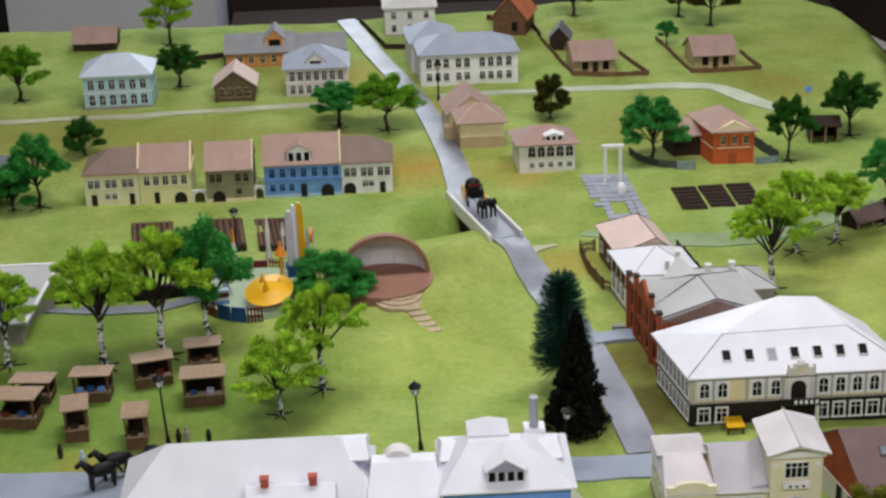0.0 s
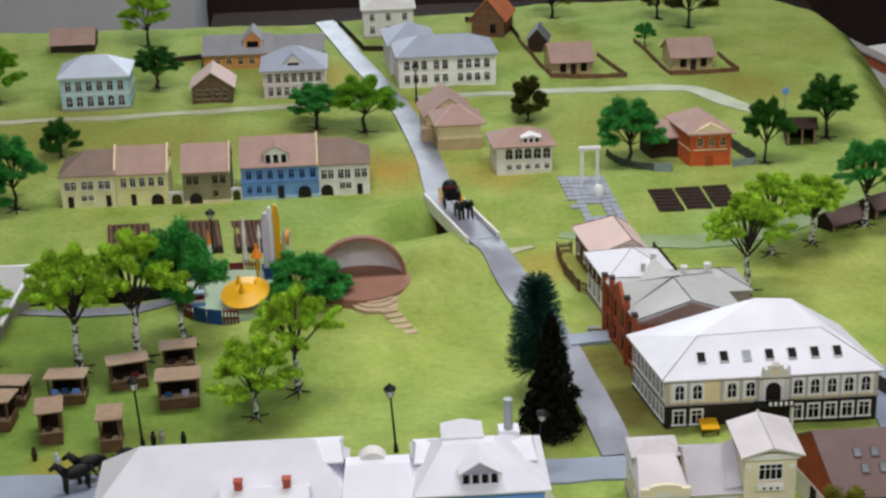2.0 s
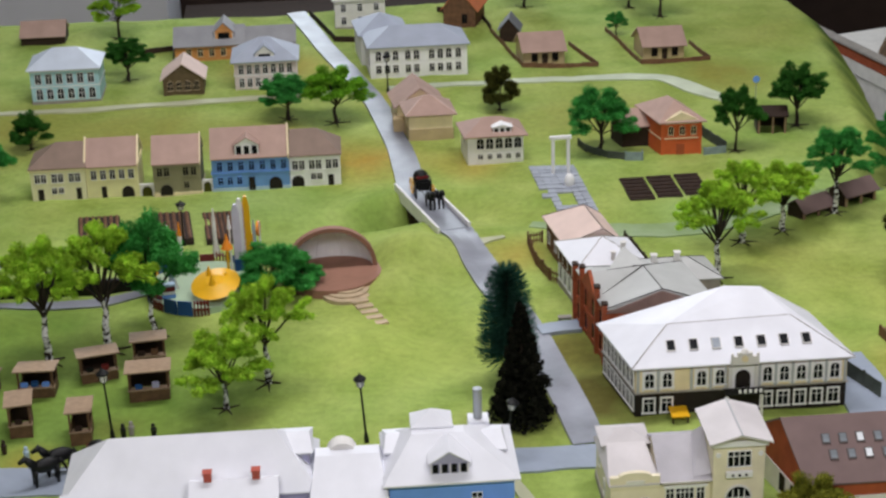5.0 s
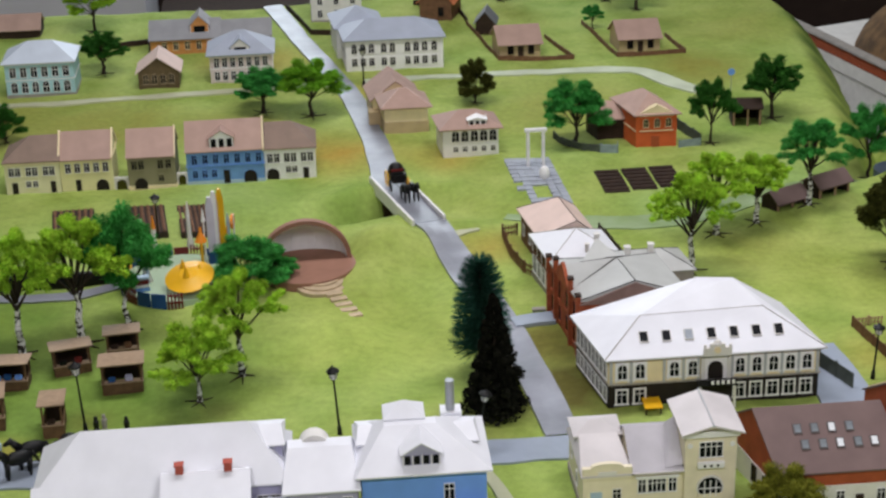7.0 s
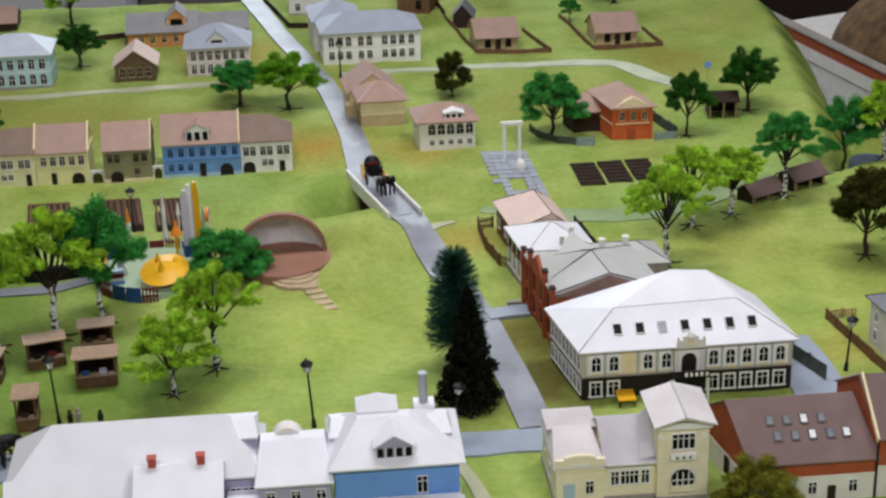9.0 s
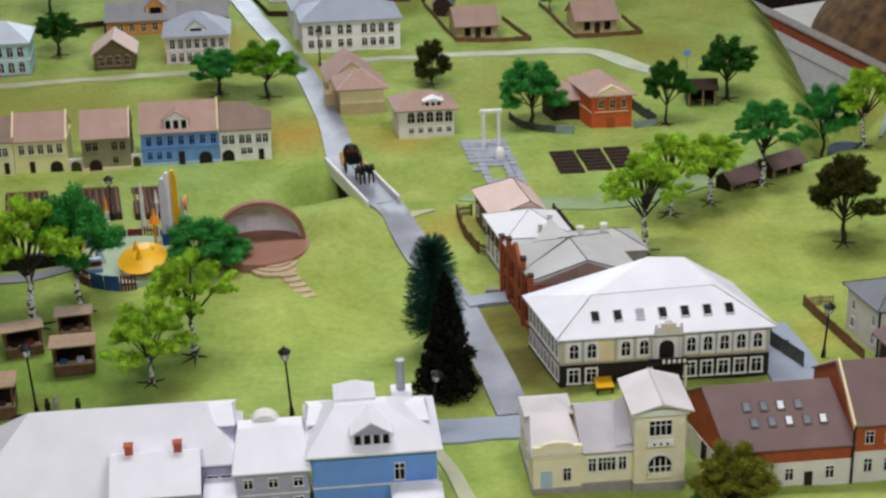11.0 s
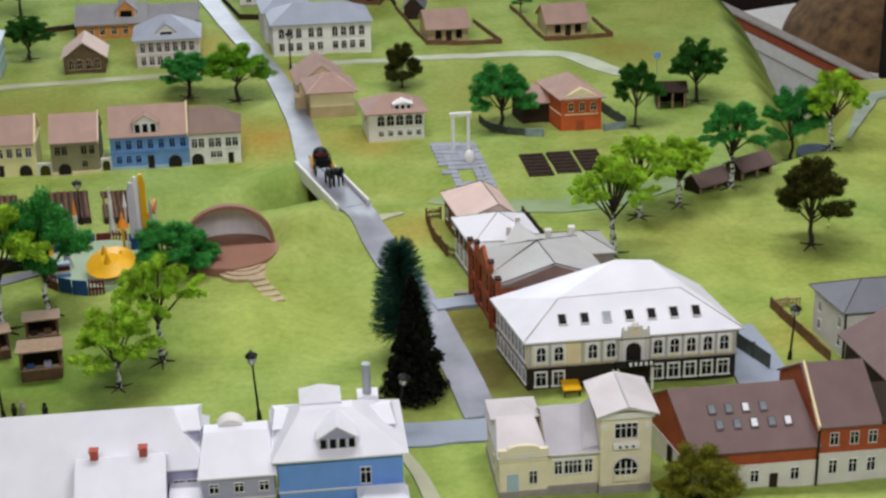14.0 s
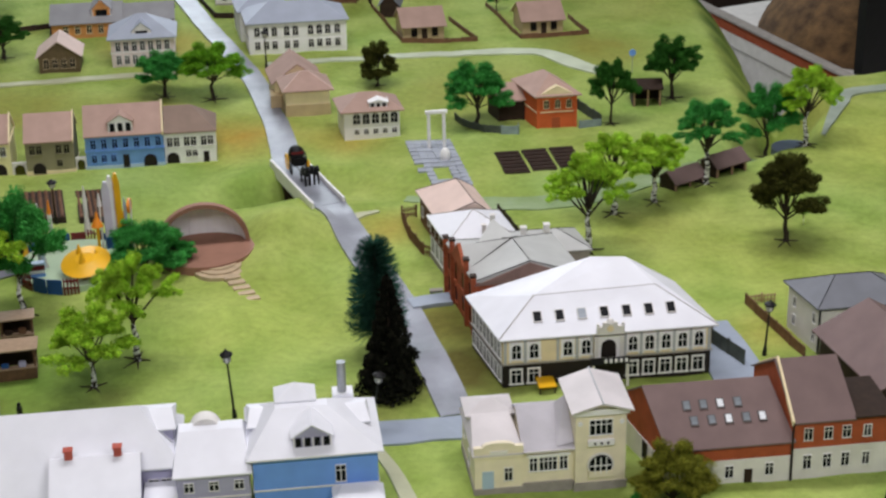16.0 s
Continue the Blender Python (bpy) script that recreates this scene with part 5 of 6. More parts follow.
def sphere(bm, c, r, n=8, sc=(1, 1, 1), rot=None):
    m = Matrix.Translation(c) @ (rot or Matrix()) @ Matrix.Diagonal((*sc, 1))
    bmesh.ops.create_uvsphere(bm, u_segments=n, v_segments=max(5, n * 2 // 3), radius=r, matrix=m)


def horse(x, y, z, rz, s=1.0):
    bm = bmesh.new()
    sphere(bm, (0, 0, 0.017 * s), 0.0068 * s, 10, (2.1, 0.85, 1))
    tube(bm, (0.010 * s, 0, 0.019 * s), (0.017 * s, 0, 0.028 * s), 0.0045 * s, 0.003 * s, 8)
    tube(bm, (0.0155 * s, 0, 0.029 * s), (0.0235 * s, 0, 0.025 * s), 0.003 * s, 0.0018 * s, 8)
    for u in (-0.010, 0.010):
        for v in (-0.0032, 0.0032):
            tube(bm, (u * s, v * s, 0.016 * s), ((u + 0.001) * s, v * s, -0.002), 0.0022 * s, 0.0012 * s, 6)
    tube(bm, (-0.013 * s, 0, 0.020 * s), (-0.0185 * s, 0, 0.008 * s), 0.0016 * s, 0.001 * s, 6)
    ob = part("horse_figurine", bm, BLACK)
    ob.matrix_basis = pose(x, y, z, 0, 0, rz)
    ob.data.shade_smooth()
    return tagged(ob, "small black horse figurine standing on the model", "figurine", "horse figurines")


def wheel(parent, x, y, z, r, material):
    bm = bmesh.new()
    n = 16
    for i in range(n):
        a, b = 2 * math.pi * i / n, 2 * math.pi * (i + 1) / n
        tube(bm, (r * math.cos(a), 0, r * math.sin(a)), (r * math.cos(b), 0, r * math.sin(b)), 0.0009, 0.0009, 5)
    for i in range(6):
        a = math.pi * i / 3
        tube(bm, (0, 0, 0), (r * math.cos(a), 0, r * math.sin(a)), 0.0006, 0.0006, 4)
    return part("wheel", bm, material, parent, m=pose(x, y, z))


def carriage(x, y, z, rz, label):
    e = thing("carriage", x, y, z, rz, label, "carriage")
    e.scale = (1.2, 1.2, 1.2)
    part("body", bx(-0.016, 0.012, -0.011, 0.011, 0.010, 0.026, 0, 0.003), BLACK, e)
    bm = bmesh.new()
    sphere(bm, (-0.007, 0, 0.025), 0.0125, 14, (0.95, 0.95, 0.95))
    bmesh.ops.bisect_plane(bm, geom=bm.verts[:] + bm.edges[:] + bm.faces[:], plane_co=(0.0, 0, 0.026), plane_no=(0.8, 0, -0.6), clear_outer=True)
    bmesh.ops.holes_fill(bm, edges=bm.edges[:])
    part("hood", bm, BLACK, e, "folding dark hood")
    part("seat", bx(-0.010, 0.004, -0.009, 0.009, 0.026, 0.030, 0, 0.001), MAROON, e)
    for u, r in ((-0.010, 0.0115), (0.014, 0.009)):
        for v in (-0.0135, 0.0135):
            wheel(e, u, v, r + 0.001, r, YEL if v * u > 0 else BLACK)
    for v in (-0.004, 0.004):
        bm = bmesh.new()
        tube(bm, (0.012, v, 0.011), (0.055, v, 0.014), 0.0006, 0.0006, 5)
        part("shaft", bm, WOODD, e)
    return e


carriage(-0.236, 0.822, 0.0065, -80, "black horse carriage with yellow wheels on the bridge")
horse(-0.226, 0.762, 0.0075, -75, 1.15)
horse(-0.211, 0.766, 0.0075, -73, 1.15)
horse(-0.770, -0.080, ground(-0.78, -0.07) + 0.004, 205, 1.45)
horse(-0.756, -0.057, ground(-0.77, -0.05) + 0.004, 200, 1.45)
carriage(-0.715, -0.060, ground(-0.72, -0.06) + 0.004, 190, "black horse carriage waiting on the grey square")


def figurine(x, y, material):
    bm = bmesh.new()
    cone(bm, 0, 0, -0.002, 0.013, 0.0030, 0.0042, 8)
    cone(bm, 0, 0, 0.013, 0.0155, 0.0042, 0.002, 8)
    sphere(bm, (0, 0, 0.018), 0.0028, 8)
    ob = part("figurine", bm, material)
    ob.matrix_basis = pose(x, y, ground(x, y))
    return tagged(ob, "tiny plain dark figurine standing on the grass", "figurine", "tiny figurines")


for fx, fy, fm in ((-0.838, 0.004, WOODD), (-0.806, -0.014, PALEBLUE), (-0.684, 0.030, BLACK), (-0.674, 0.036, STONE), (-0.644, 0.030, BLACK)):
    figurine(fx, fy, fm)


# ---- street lamps ----
def street_lamp(x, y, lean=0.0, turn=0.0, h=0.100):
    e = thing("street_lamp", x, y, ground(x, y), 0, "black old-fashioned street lamp with a four-sided lantern", "street lamp", "street lamps")
    e.matrix_basis = pose(x, y, ground(x, y), 0, lean, turn)
    bm = bmesh.new()
    cone(bm, 0, 0, -0.008, 0.012, 0.0042, 0.0026, 10)
    cone(bm, 0, 0, 0.012, h * 0.80, 0.0018, 0.0013, 8)
    cone(bm, 0, 0, h * 0.80, h * 0.815, 0.003, 0.003, 8)
    part("post", bm, BLACK, e)
    part("lantern", cyl(0, 0, h * 0.815, h * 0.915, 0.0042, 0.0062, 6), OFFWHITE, e, "milky white lantern panes")
    bm = bmesh.new()
    for i in range(6):
        a = 2 * math.pi * i / 6
        tube(bm, (0.0043 * math.cos(a), 0.0043 * math.sin(a), h * 0.815), (0.0064 * math.cos(a), 0.0064 * math.sin(a), h * 0.915), 0.0006, 0.0006, 4)
    part("lantern_bars", bm, BLACK, e)
    bm = bmesh.new()
    cone(bm, 0, 0, h * 0.915, h * 0.935, 0.0085, 0.0085, 10)
    cone(bm, 0, 0, h * 0.935, h * 0.985, 0.0080, 0.0018, 10)
    cone(bm, 0, 0, h * 0.985, h * 1.01, 0.0015, 0.0008, 8)
    part("cap", bm, BLACK, e)
    return e


street_lamp(-0.361, -0.020, -3, 0, 0.102)
street_lamp(-0.698, 0.027, -2.5, 0, 0.106)
street_lamp(-0.645, 0.685, 0, 0, 0.08)
street_lamp(-0.272, 1.402, 0, 0, 0.085)
street_lamp(-0.185, -0.080, 9, 0, 0.085)
street_lamp(0.372, 0.034, 3, 0, 0.084)
street_lamp(0.412, -0.345, 2, 0, 0.115)


# ---- market stalls ----
STALLWOOD = mat("stall_brown_wood", (0.15, 0.082, 0.042), 0.75, 0.25, 90, 0.2)
STALLROOF = mat("stall_roof_board", (0.40, 0.28, 0.185), 0.7, 0.15, 120, 0.2)


def stall(x, y, rz, w, d, h, label, goods):
    e = thing("market_stall", x, y, ground(x + w / 2, y + d / 2), rz, label, "market stall", "market stalls")
    for u in (0.0015, w - 0.0015):
        for v, hh in ((0.0015, h), (d - 0.0015, h * 0.86)):
            part("post", bx(u - 0.0014, u + 0.0014, v - 0.0014, v + 0.0014, -0.01, hh), STALLWOOD, e)
    bm = bmesh.new()
    o = 0.004
    hexa(bm, [(-o, -o * 1.6, h), (w + o, -o * 1.6, h), (w + o, d + o, h * 0.84), (-o, d + o, h * 0.84), (-o, -o * 1.6, h + 0.002), (w + o, -o * 1.6, h + 0.002), (w + o, d + o, h * 0.84 + 0.002), (-o, d + o, h * 0.84 + 0.002)])
    part("roof", bm, STALLROOF, e)
    part("counter", bx(0.001, w - 0.001, 0.0, 0.002, -0.01, h * 0.36), STALLWOOD, e)
    part("counter_top", bx(-0.001, w + 0.001, -0.002, 0.008, h * 0.36, h * 0.39), STALLROOF, e)
    for u in (0.0, w - 0.002):
        part("side_board", bx(u, u + 0.002, 0.002, d - 0.002, -0.01, h * 0.36), STALLWOOD, e)
    part("back_board", bx(0, w, d - 0.002, d, -0.01, h * 0.84), WOODD, e)
    for k, gm in enumerate(goods):
        u = w * (k + 0.6) / (len(goods) + 0.4)
        part("crate", bx(u - 0.005, u + 0.005, 0.0005, 0.007, h * 0.39, h * 0.39 + 0.006 + 0.002 * (k % 2), 0, 0.0008), gm, e)
    return e


SL = "brown wooden market stall with a sloping board roof"
stall(-0.927, 0.166, -6, 0.052, 0.034, 0.036, SL, [WOODD])
stall(-0.841, 0.157, -1, 0.050, 0.036, 0.044, "brown wooden market stall with sloping roof and blue goods", [BLUE, NAVY, BLUE])
stall(-0.757, 0.188, 13, 0.052, 0.036, 0.044, SL, [BLACK, MAROON])
stall(-0.688, 0.235, 6, 0.046, 0.036, 0.042, SL, [WOODD, WOOD])
stall(-0.685, 0.129, 4, 0.056, 0.044, 0.046, "brown wooden market stall with sloping roof and blue cloth", [NAVY, LILAC])
stall(-0.938, 0.094, -6, 0.054, 0.044, 0.048, "brown wooden market stall with sloping roof and red goods", [MAROON, NAVY])
stall(-0.836, 0.043, 8, 0.030, 0.052, 0.050, SL, [WOODD])
stall(-0.753, 0.019, 4, 0.028, 0.050, 0.050, SL, [WOODD])


# ---- band stage ----
def stage():
    x, y = -0.400, 0.518
    e = thing("band_stage", x, y, 0.004, 4, "open-air shell stage with brown arch and white inner panels", "stage")
    e.scale = (1.1, 1.1, 1.04)
    R = 0.063
    bm = bmesh.new()
    cone(bm, 0, -0.012, -0.012, 0.010, 0.072, 0.072, 40)
    part("platform", bm, STAGE, e, "round terracotta stage floor")
    # half shell lined with white panels, dark seams between them
    deep = 0.62
    cuts = (0, 0.22, 0.40, 0.60, 0.78, 1.0)
    for k in range(5):
        bm = bmesh.new()
        for i in range(3):
            a0, a1 = (math.pi * (cuts[k] + (cuts[k + 1] - cuts[k]) * (i + q) / 3) for q in (0.0, 1.0))
            a0, a1 = a0 + (0.006 if i == 0 else 0), a1 - (0.006 if i == 2 else 0)
            for j in range(8):
                t0, t1 = math.pi / 2 * j / 8.05, math.pi / 2 * (j + 1) / 8.05
                hexa(bm, [(r * math.cos(t) * math.cos(a), r * deep * math.cos(t) * math.sin(a), 0.0102 + r * math.sin(t)) for r in (R - 0.004, R - 0.002) for a, t in ((a0, t0), (a1, t0), (a1, t1), (a0, t1))])
        bmesh.ops.remove_doubles(bm, verts=bm.verts, dist=1e-5)
        part("inner_panel", bm, WHITE, e)
    bm = bmesh.new()
    for k in range(18):
        a0, a1 = math.pi * k / 18, math.pi * (k + 1) / 18
        for j in range(6):
            t0, t1 = math.pi / 2 * j / 6, math.pi / 2 * (j + 1) / 6
            v = []
            for a, t in ((a0, t0), (a1, t0), (a1, t1), (a0, t1)):
                v.append(bm.verts.new((R * math.cos(t) * math.cos(a), R * deep * math.cos(t) * math.sin(a), 0.0102 + R * math.sin(t))))
            bm.faces.new(v)
    bmesh.ops.remove_doubles(bm, verts=bm.verts, dist=1e-5)
    part("outer_shell", bm, STAGE, e)
    bm = bmesh.new()
    ring = []
    for k in range(25):
        a = math.pi * k / 24
        ring.append([bm.verts.new((r * math.cos(a), yy, 0.0102 + r * math.sin(a))) for yy, r in ((-0.008, R - 0.003), (-0.008, R + 0.0035), (0.003, R + 0.0035), (0.003, R - 0.003))])
    for k in range(24):
        for q in range(4):
            bm.faces.new((ring[k][q], ring[k][(q + 1) % 4], ring[k + 1][(q + 1) % 4], ring[k + 1][q]))
    bm.faces.new(ring[0])
    bm.faces.new(ring[-1])
    part("arch", bm, STAGE, e, "brown front arch")
    for k, (r, z) in enumerate(((0.036, 0.0025), (0.032, 0.005), (0.027, 0.0075))):
        part("round_step", cyl(0.016, -0.073 + 0.006 * k, -0.010, z, r, r, 28), PALEWOOD, e)
    return e


stage()
st = thing("garden_steps", -0.358, 0.404, ground(-0.35, 0.37), 0, "flight of light wooden steps down from the stage", "steps")
for k in range(5):
    part("tread", bx(-0.013, 0.013, -0.0065, 0.0065, -0.010, 0.004 - 0.0012 * k, 0, 0.0006), PALEWOOD, st, m=pose(0.0068 * k, -0.0175 * k, 0, 0, 0, 14))


# ---- playground ----
def playground():
    cx, cy = -0.598, 0.470
    gz = ground(cx, cy) - 0.002
    e = thing("playground_platform", cx, cy, gz, 0, "mint green round playground floor inside coloured boards", "playground")
    part("floor", cyl(0, 0, -0.02, 0.006, 0.088, 0.088, 40), MINT, e)
    cols = [NAVY, MAROON, NAVY, NAVY, MAROON, MAROON]
    n = 22
    for k in range(n):
        a = 2 * math.pi * (k + 0.5) / n
        if k in (17, 18):
            continue
        c = YEL if k == 9 else cols[k % len(cols)]
        m = pose(0.089 * math.cos(a), 0.089 * math.sin(a), 0, 0, 0, math.degrees(a) + 90)
        if k % 3 == 1:
            p = part("fence_rail", bx(-0.0118, 0.0118, -0.001, 0.001, 0.0145, 0.017), c, e, m=m)
            part("fence_rail", bx(-0.0118, 0.0118, -0.001, 0.001, 0.003, 0.0055), c, e, m=m)
            for u in even(-0.0105, 0.0105, 5):
                part("picket", bx(u - 0.0012, u + 0.0012, -0.0022, -0.0010, -0.015, 0.021), c, p)
        else:
            part("fence_board", bx(-0.0118, 0.0118, -0.0012, 0.0012, -0.018, 0.018, 0, 0.0004), c, e, m=m)
    return gz


PZ = playground() + 0.006


LILACWHITE = mat("lilac_white_plastic", (0.66, 0.64, 0.76), 0.5, 0.08, 40, 0.03)


def rocket_tower():
    e = thing("rocket_tower", -0.538, 0.520, PZ, 12, "tall white and yellow rocket play tower", "play tower")
    for x, mm, h in ((-0.0075, LILACWHITE, 0.112), (0.0005, WHITE, 0.119), (0.0100, YEL, 0.122)):
        bm = bmesh.new()
        w = 0.0058
        fin(bm, [(x - w, -0.004), (x + w, -0.004), (x + w, h * 0.86), (x + w * 0.4, h), (x - w * 0.3, h), (x - w, h * 0.86)], 0.004 * (x > 0), 0.007)
        part("panel", bm, mm, e)
    bm = bmesh.new()
    fin(bm, [(0.018, -0.004), (0.0225, -0.004), (0.0225, 0.07), (0.020, 0.082), (0.018, 0.07)], 0, 0.005)
    part("booster", bm, PALEBLUE, e)
    for u, mm, hh in ((-0.019, WHITE, 0.088), (0.0165, YEL, 0.060), (0.0285, WHITE, 0.078)):
        part("pole", cyl(u, -0.004, -0.004, hh, 0.0016, 0.0012, 8), mm, e)
    part("nose", cyl(-0.019, -0.004, 0.074, 0.096, 0.0036, 0.0006, 10), WHITE, e)
    part("disc", cyl(0, 0, -0.002, 0.002, 0.012, 0.012, 16), ORA, e, m=pose(0.0275, 0, 0.066, 90, 0, 70))
    part("base", bx(-0.014, 0.024, -0.006, 0.008, -0.004, 0.020, 0, 0.001), NAVY, e)
    return e


rocket_tower()


def small_rocket(x, y, h, body, top, label, r=0.0045):
    e = thing("play_rocket", x, y, PZ, 0, label, "play rocket")
    part("body", cyl(0, 0, -0.004, h * 0.72, r, r, 12), body, e)
    part("nose", cyl(0, 0, h * 0.72, h, r, 0.0008, 12), top, e)
    for k in range(3):
        bm = bmesh.new()
        fin(bm, [(r * 0.8, -0.003), (r * 2.6, -0.003), (r * 1.0, h * 0.32)], 0, 0.0014)
        part("tail_fin", bm, top, e, m=pose(0, 0, 0, 0, 0, 120 * k + 20))
    return e


small_rocket(-0.646, 0.455, 0.074, PALEBLUE, OFFWHITE, "pale blue play rocket with white nose")
small_rocket(-0.636, 0.530, 0.082, OFFWHITE, ORA, "slim white play rocket with orange nose", 0.0036)
small_rocket(-0.655, 0.540, 0.074, WHITE, WHITE, "slim white play rocket", 0.003)
small_rocket(-0.585, 0.585, 0.080, WHITE, OFFWHITE, "white play rocket by the navy fence", 0.0032)
sb = thing("play_block", -0.650, 0.430, PZ, 8, "blue, white and red striped play base", "play block")
for z0, z1, mm in ((-0.004, 0.006, BLUE), (0.006, 0.011, WHITE), (0.011, 0.019, MAROON), (0.019, 0.023, PALEBLUE)):
    part("stripe", bx(-0.018, 0.010, -0.006, 0.006, z0, z1, 0, 0.0006), mm, sb)
lm = thing("play_beacon", -0.560, 0.490, PZ, 0, "orange cone beacon on a slim post", "play beacon")
part("post", cyl(0, 0, -0.004, 0.052, 0.0024, 0.0024), YEL, lm)
part("cone", cyl(0, 0, 0.050, 0.068, 0.0095, 0.0015, 16), ORA, lm)
part("ball", cyl(0, 0, 0.068, 0.074, 0.0028, 0.001, 10), ORA, lm)
sa = thing("play_saucer", -0.575, 0.428, PZ, 0, "yellow flying saucer with cone turrets", "play saucer")
part("leg", cyl(0, 0, -0.004, 0.016, 0.012, 0.010, 16), WOODD, sa)
bm = bmesh.new()
cone(bm, 0, 0, 0.014, 0.020, 0.026, 0.038, 32)
cone(bm, 0, 0, 0.020, 0.027, 0.038, 0.014, 32)
part("dish", bm, YEL, sa, m=pose(0, 0, 0.002, 15, -6, 0))
for u, v, h in ((-0.012, 0.010, 0.020), (-0.006, -0.014, 0.017), (0.014, 0.004, 0.012)):
    part("cone", cyl(u, v, 0.018, 0.024 + h, 0.008, 0.001, 14), YEL, sa)


# ---- vegetable beds, square, monument ----
def bed(x, y, w, d, n, along, label, sk=0.0, grp=""):
    e = thing("vegetable_bed", x, y, ground(x + w / 2, y + d / 2), 0, label, "vegetable bed", grp)
    part("soil", bx(0, w, 0, d, -0.008, 0.002, sk), SOIL, e)
    for k in range(n):
        c = (k + 0.5) / n
        bm = bmesh.new()
        if along == "y":
            tube(bm, (w * c, 0.002, 0.0015), (w * c + sk * d, d - 0.002, 0.0015), w / n * 0.30, w / n * 0.30, 7)
        else:
            tube(bm, (0.001 + sk * d * c, d * c, 0.0015), (w - 0.001 + sk * d * c, d * c, 0.0015), d / n * 0.30, d / n * 0.30, 7)
        part("ridge", bm, WOOD if along == "y" else WOODD, e)
    return e


for bx0, bw in ((-0.820, 0.072), (-0.706, 0.078), (-0.607, 0.060)):
    bed(bx0, 0.685, bw, 0.122, 7, "y", "ploughed brown vegetable bed with long ridges", -0.12, "ploughed beds")
for bx0 in (0.121, 0.171, 0.221):
    bed(bx0, 0.755 + (bx0 - 0.121) * 0.12, 0.044, 0.100, 6, "x", "dark vegetable bed with short earth rows", -0.05, "dark beds")
PAVING = mat("blue_grey_paving", (0.40, 0.43, 0.50), 0.6, 0.25, 14, 0.08)
sq = tagged(new("pavement"), "blue-grey tiled square round the white gate", "pavement", kind="structure")
bm = bmesh.new()
box(bm, -0.0066, 0.0066, -0.0086, 0.0086, -0.012, 0.0026)
bmesh.ops.recalc_face_normals(bm, faces=bm.faces)
TILE = bpy.data.meshes.new("tile")
bm.to_mesh(TILE)
bm.free()
TILE.materials.append(PAVING)
rnd_sq = random.Random(4)
for j in range(12):
    for i in range(6):
        x, y = -0.029 + 0.0138 * i + 0.0012 * j, 0.925 - 0.0178 * j
        if (j in (7, 8, 9) and i in (2, 3)) or (i in (0, 5) and rnd_sq.random() < 0.12) or (j > 7 and i == 0):
            continue
        share("tile", TILE, sq, pose(x, y, ground(x, y) + rnd_sq.uniform(0, 0.0004), 0, 0, -3))
mn = thing("gate_monument", 0.004, 0.895, ground(0.01, 0.89), 0, "tall white gate monument of two posts and a lintel", "monument")
for u in (0, 0.0275):
    part("post", bx(u - 0.0028, u + 0.0028, -0.0028, 0.0028, -0.008, 0.068, 0, 0.0006), WHITE, mn)
part("lintel", bx(-0.006, 0.0335, -0.0035, 0.0035, 0.068, 0.074, 0, 0.0006), WHITE, mn)
bm = bmesh.new()
sphere(bm, (0, 0, 0.010), 0.010, 14, (0.95, 0.8, 1.5))
tagged(part("bell_stone", bm, WHITE), "rounded white stone on the grey square", "stone").matrix_basis = pose(0.026, 0.838, ground(0.02, 0.84))
sg = thing("road_sign", 0.455, 1.245, ground(0.45, 1.25), 0, "small round blue road sign on a thin post", "road sign")
part("post", cyl(0, 0, -0.008, 0.040, 0.0008, 0.0008, 6), METAL, sg)
part("disc", cyl(0, 0, -0.0008, 0.0008, 0.007, 0.007, 18), BLUE, sg, m=pose(0, -0.001, 0.042, 90, 0, 0))


# ---- fences ----
def fence(pts, h, material, label, gap=0.006, solid=True):
    x0, y0 = pts[0]
    e = thing("fence", x0, y0, ground(x0, y0), 0, label, "fence")
    for (ax, ay), (bx1, by1) in zip(pts, pts[1:]):
        ln = math.hypot(bx1 - ax, by1 - ay)
        a = math.degrees(math.atan2(by1 - ay, bx1 - ax))
        n = max(1, round(ln / 0.035))
        for k in range(n):
            qx, qy = ax + (bx1 - ax) * k / n, ay + (by1 - ay) * k / n
            m = pose(qx - x0, qy - y0, ground(qx, qy) - ground(x0, y0), 0, 0, a)
            part("post", bx(-0.0015, 0.0015, -0.0015, 0.0015, -0.01, h * 1.08), material, e, m=m)
            if solid:
                part("board", bx(0.0016, ln / n - 0.0016, -0.0008, 0.0008, -0.008, h), material, e, m=m)
            else:
                part("rail", bx(0.0016, ln / n - 0.0016, -0.0006, 0.0006, h * 0.7, h * 0.82), material, e, m=m)
                part("rail", bx(0.0016, ln / n - 0.0016, -0.0006, 0.0006, h * 0.25, h * 0.37), material, e, m=m)
                for u in np.arange(0.004, ln / n - 0.002, gap):
                    part("picket", bx(float(u) - 0.001, float(u) + 0.001, -0.0016, -0.0007, -0.008, h), material, e, m=m)
    return e


SLATE = mat("blue_grey_stone", (0.27, 0.34, 0.36), 0.8, 0.2, 60, 0.1)
YF = "low dark brown board fence round a yard"
fence([(-0.022, 1.80), (0.020, 1.528), (0.178, 1.508), (0.138, 1.675)], 0.010, WOOD, YF)
fence([(0.235, 1.765), (0.272, 1.506), (0.418, 1.510), (0.398, 1.635)], 0.010, WOOD, YF)
fence([(-0.43, 2.0), (-0.375, 1.79), (-0.30, 1.775)], 0.012, WOODD, "low dark fence beside the off-white villa")
fence([(-0.13, 1.99), (-0.04, 1.97), (-0.02, 1.81)], 0.012, WOODD, YF)
fence([(-0.80, 1.76), (-0.735, 1.78), (-0.73, 1.70)], 0.012, WOODD, "low dark fence behind the orange house")
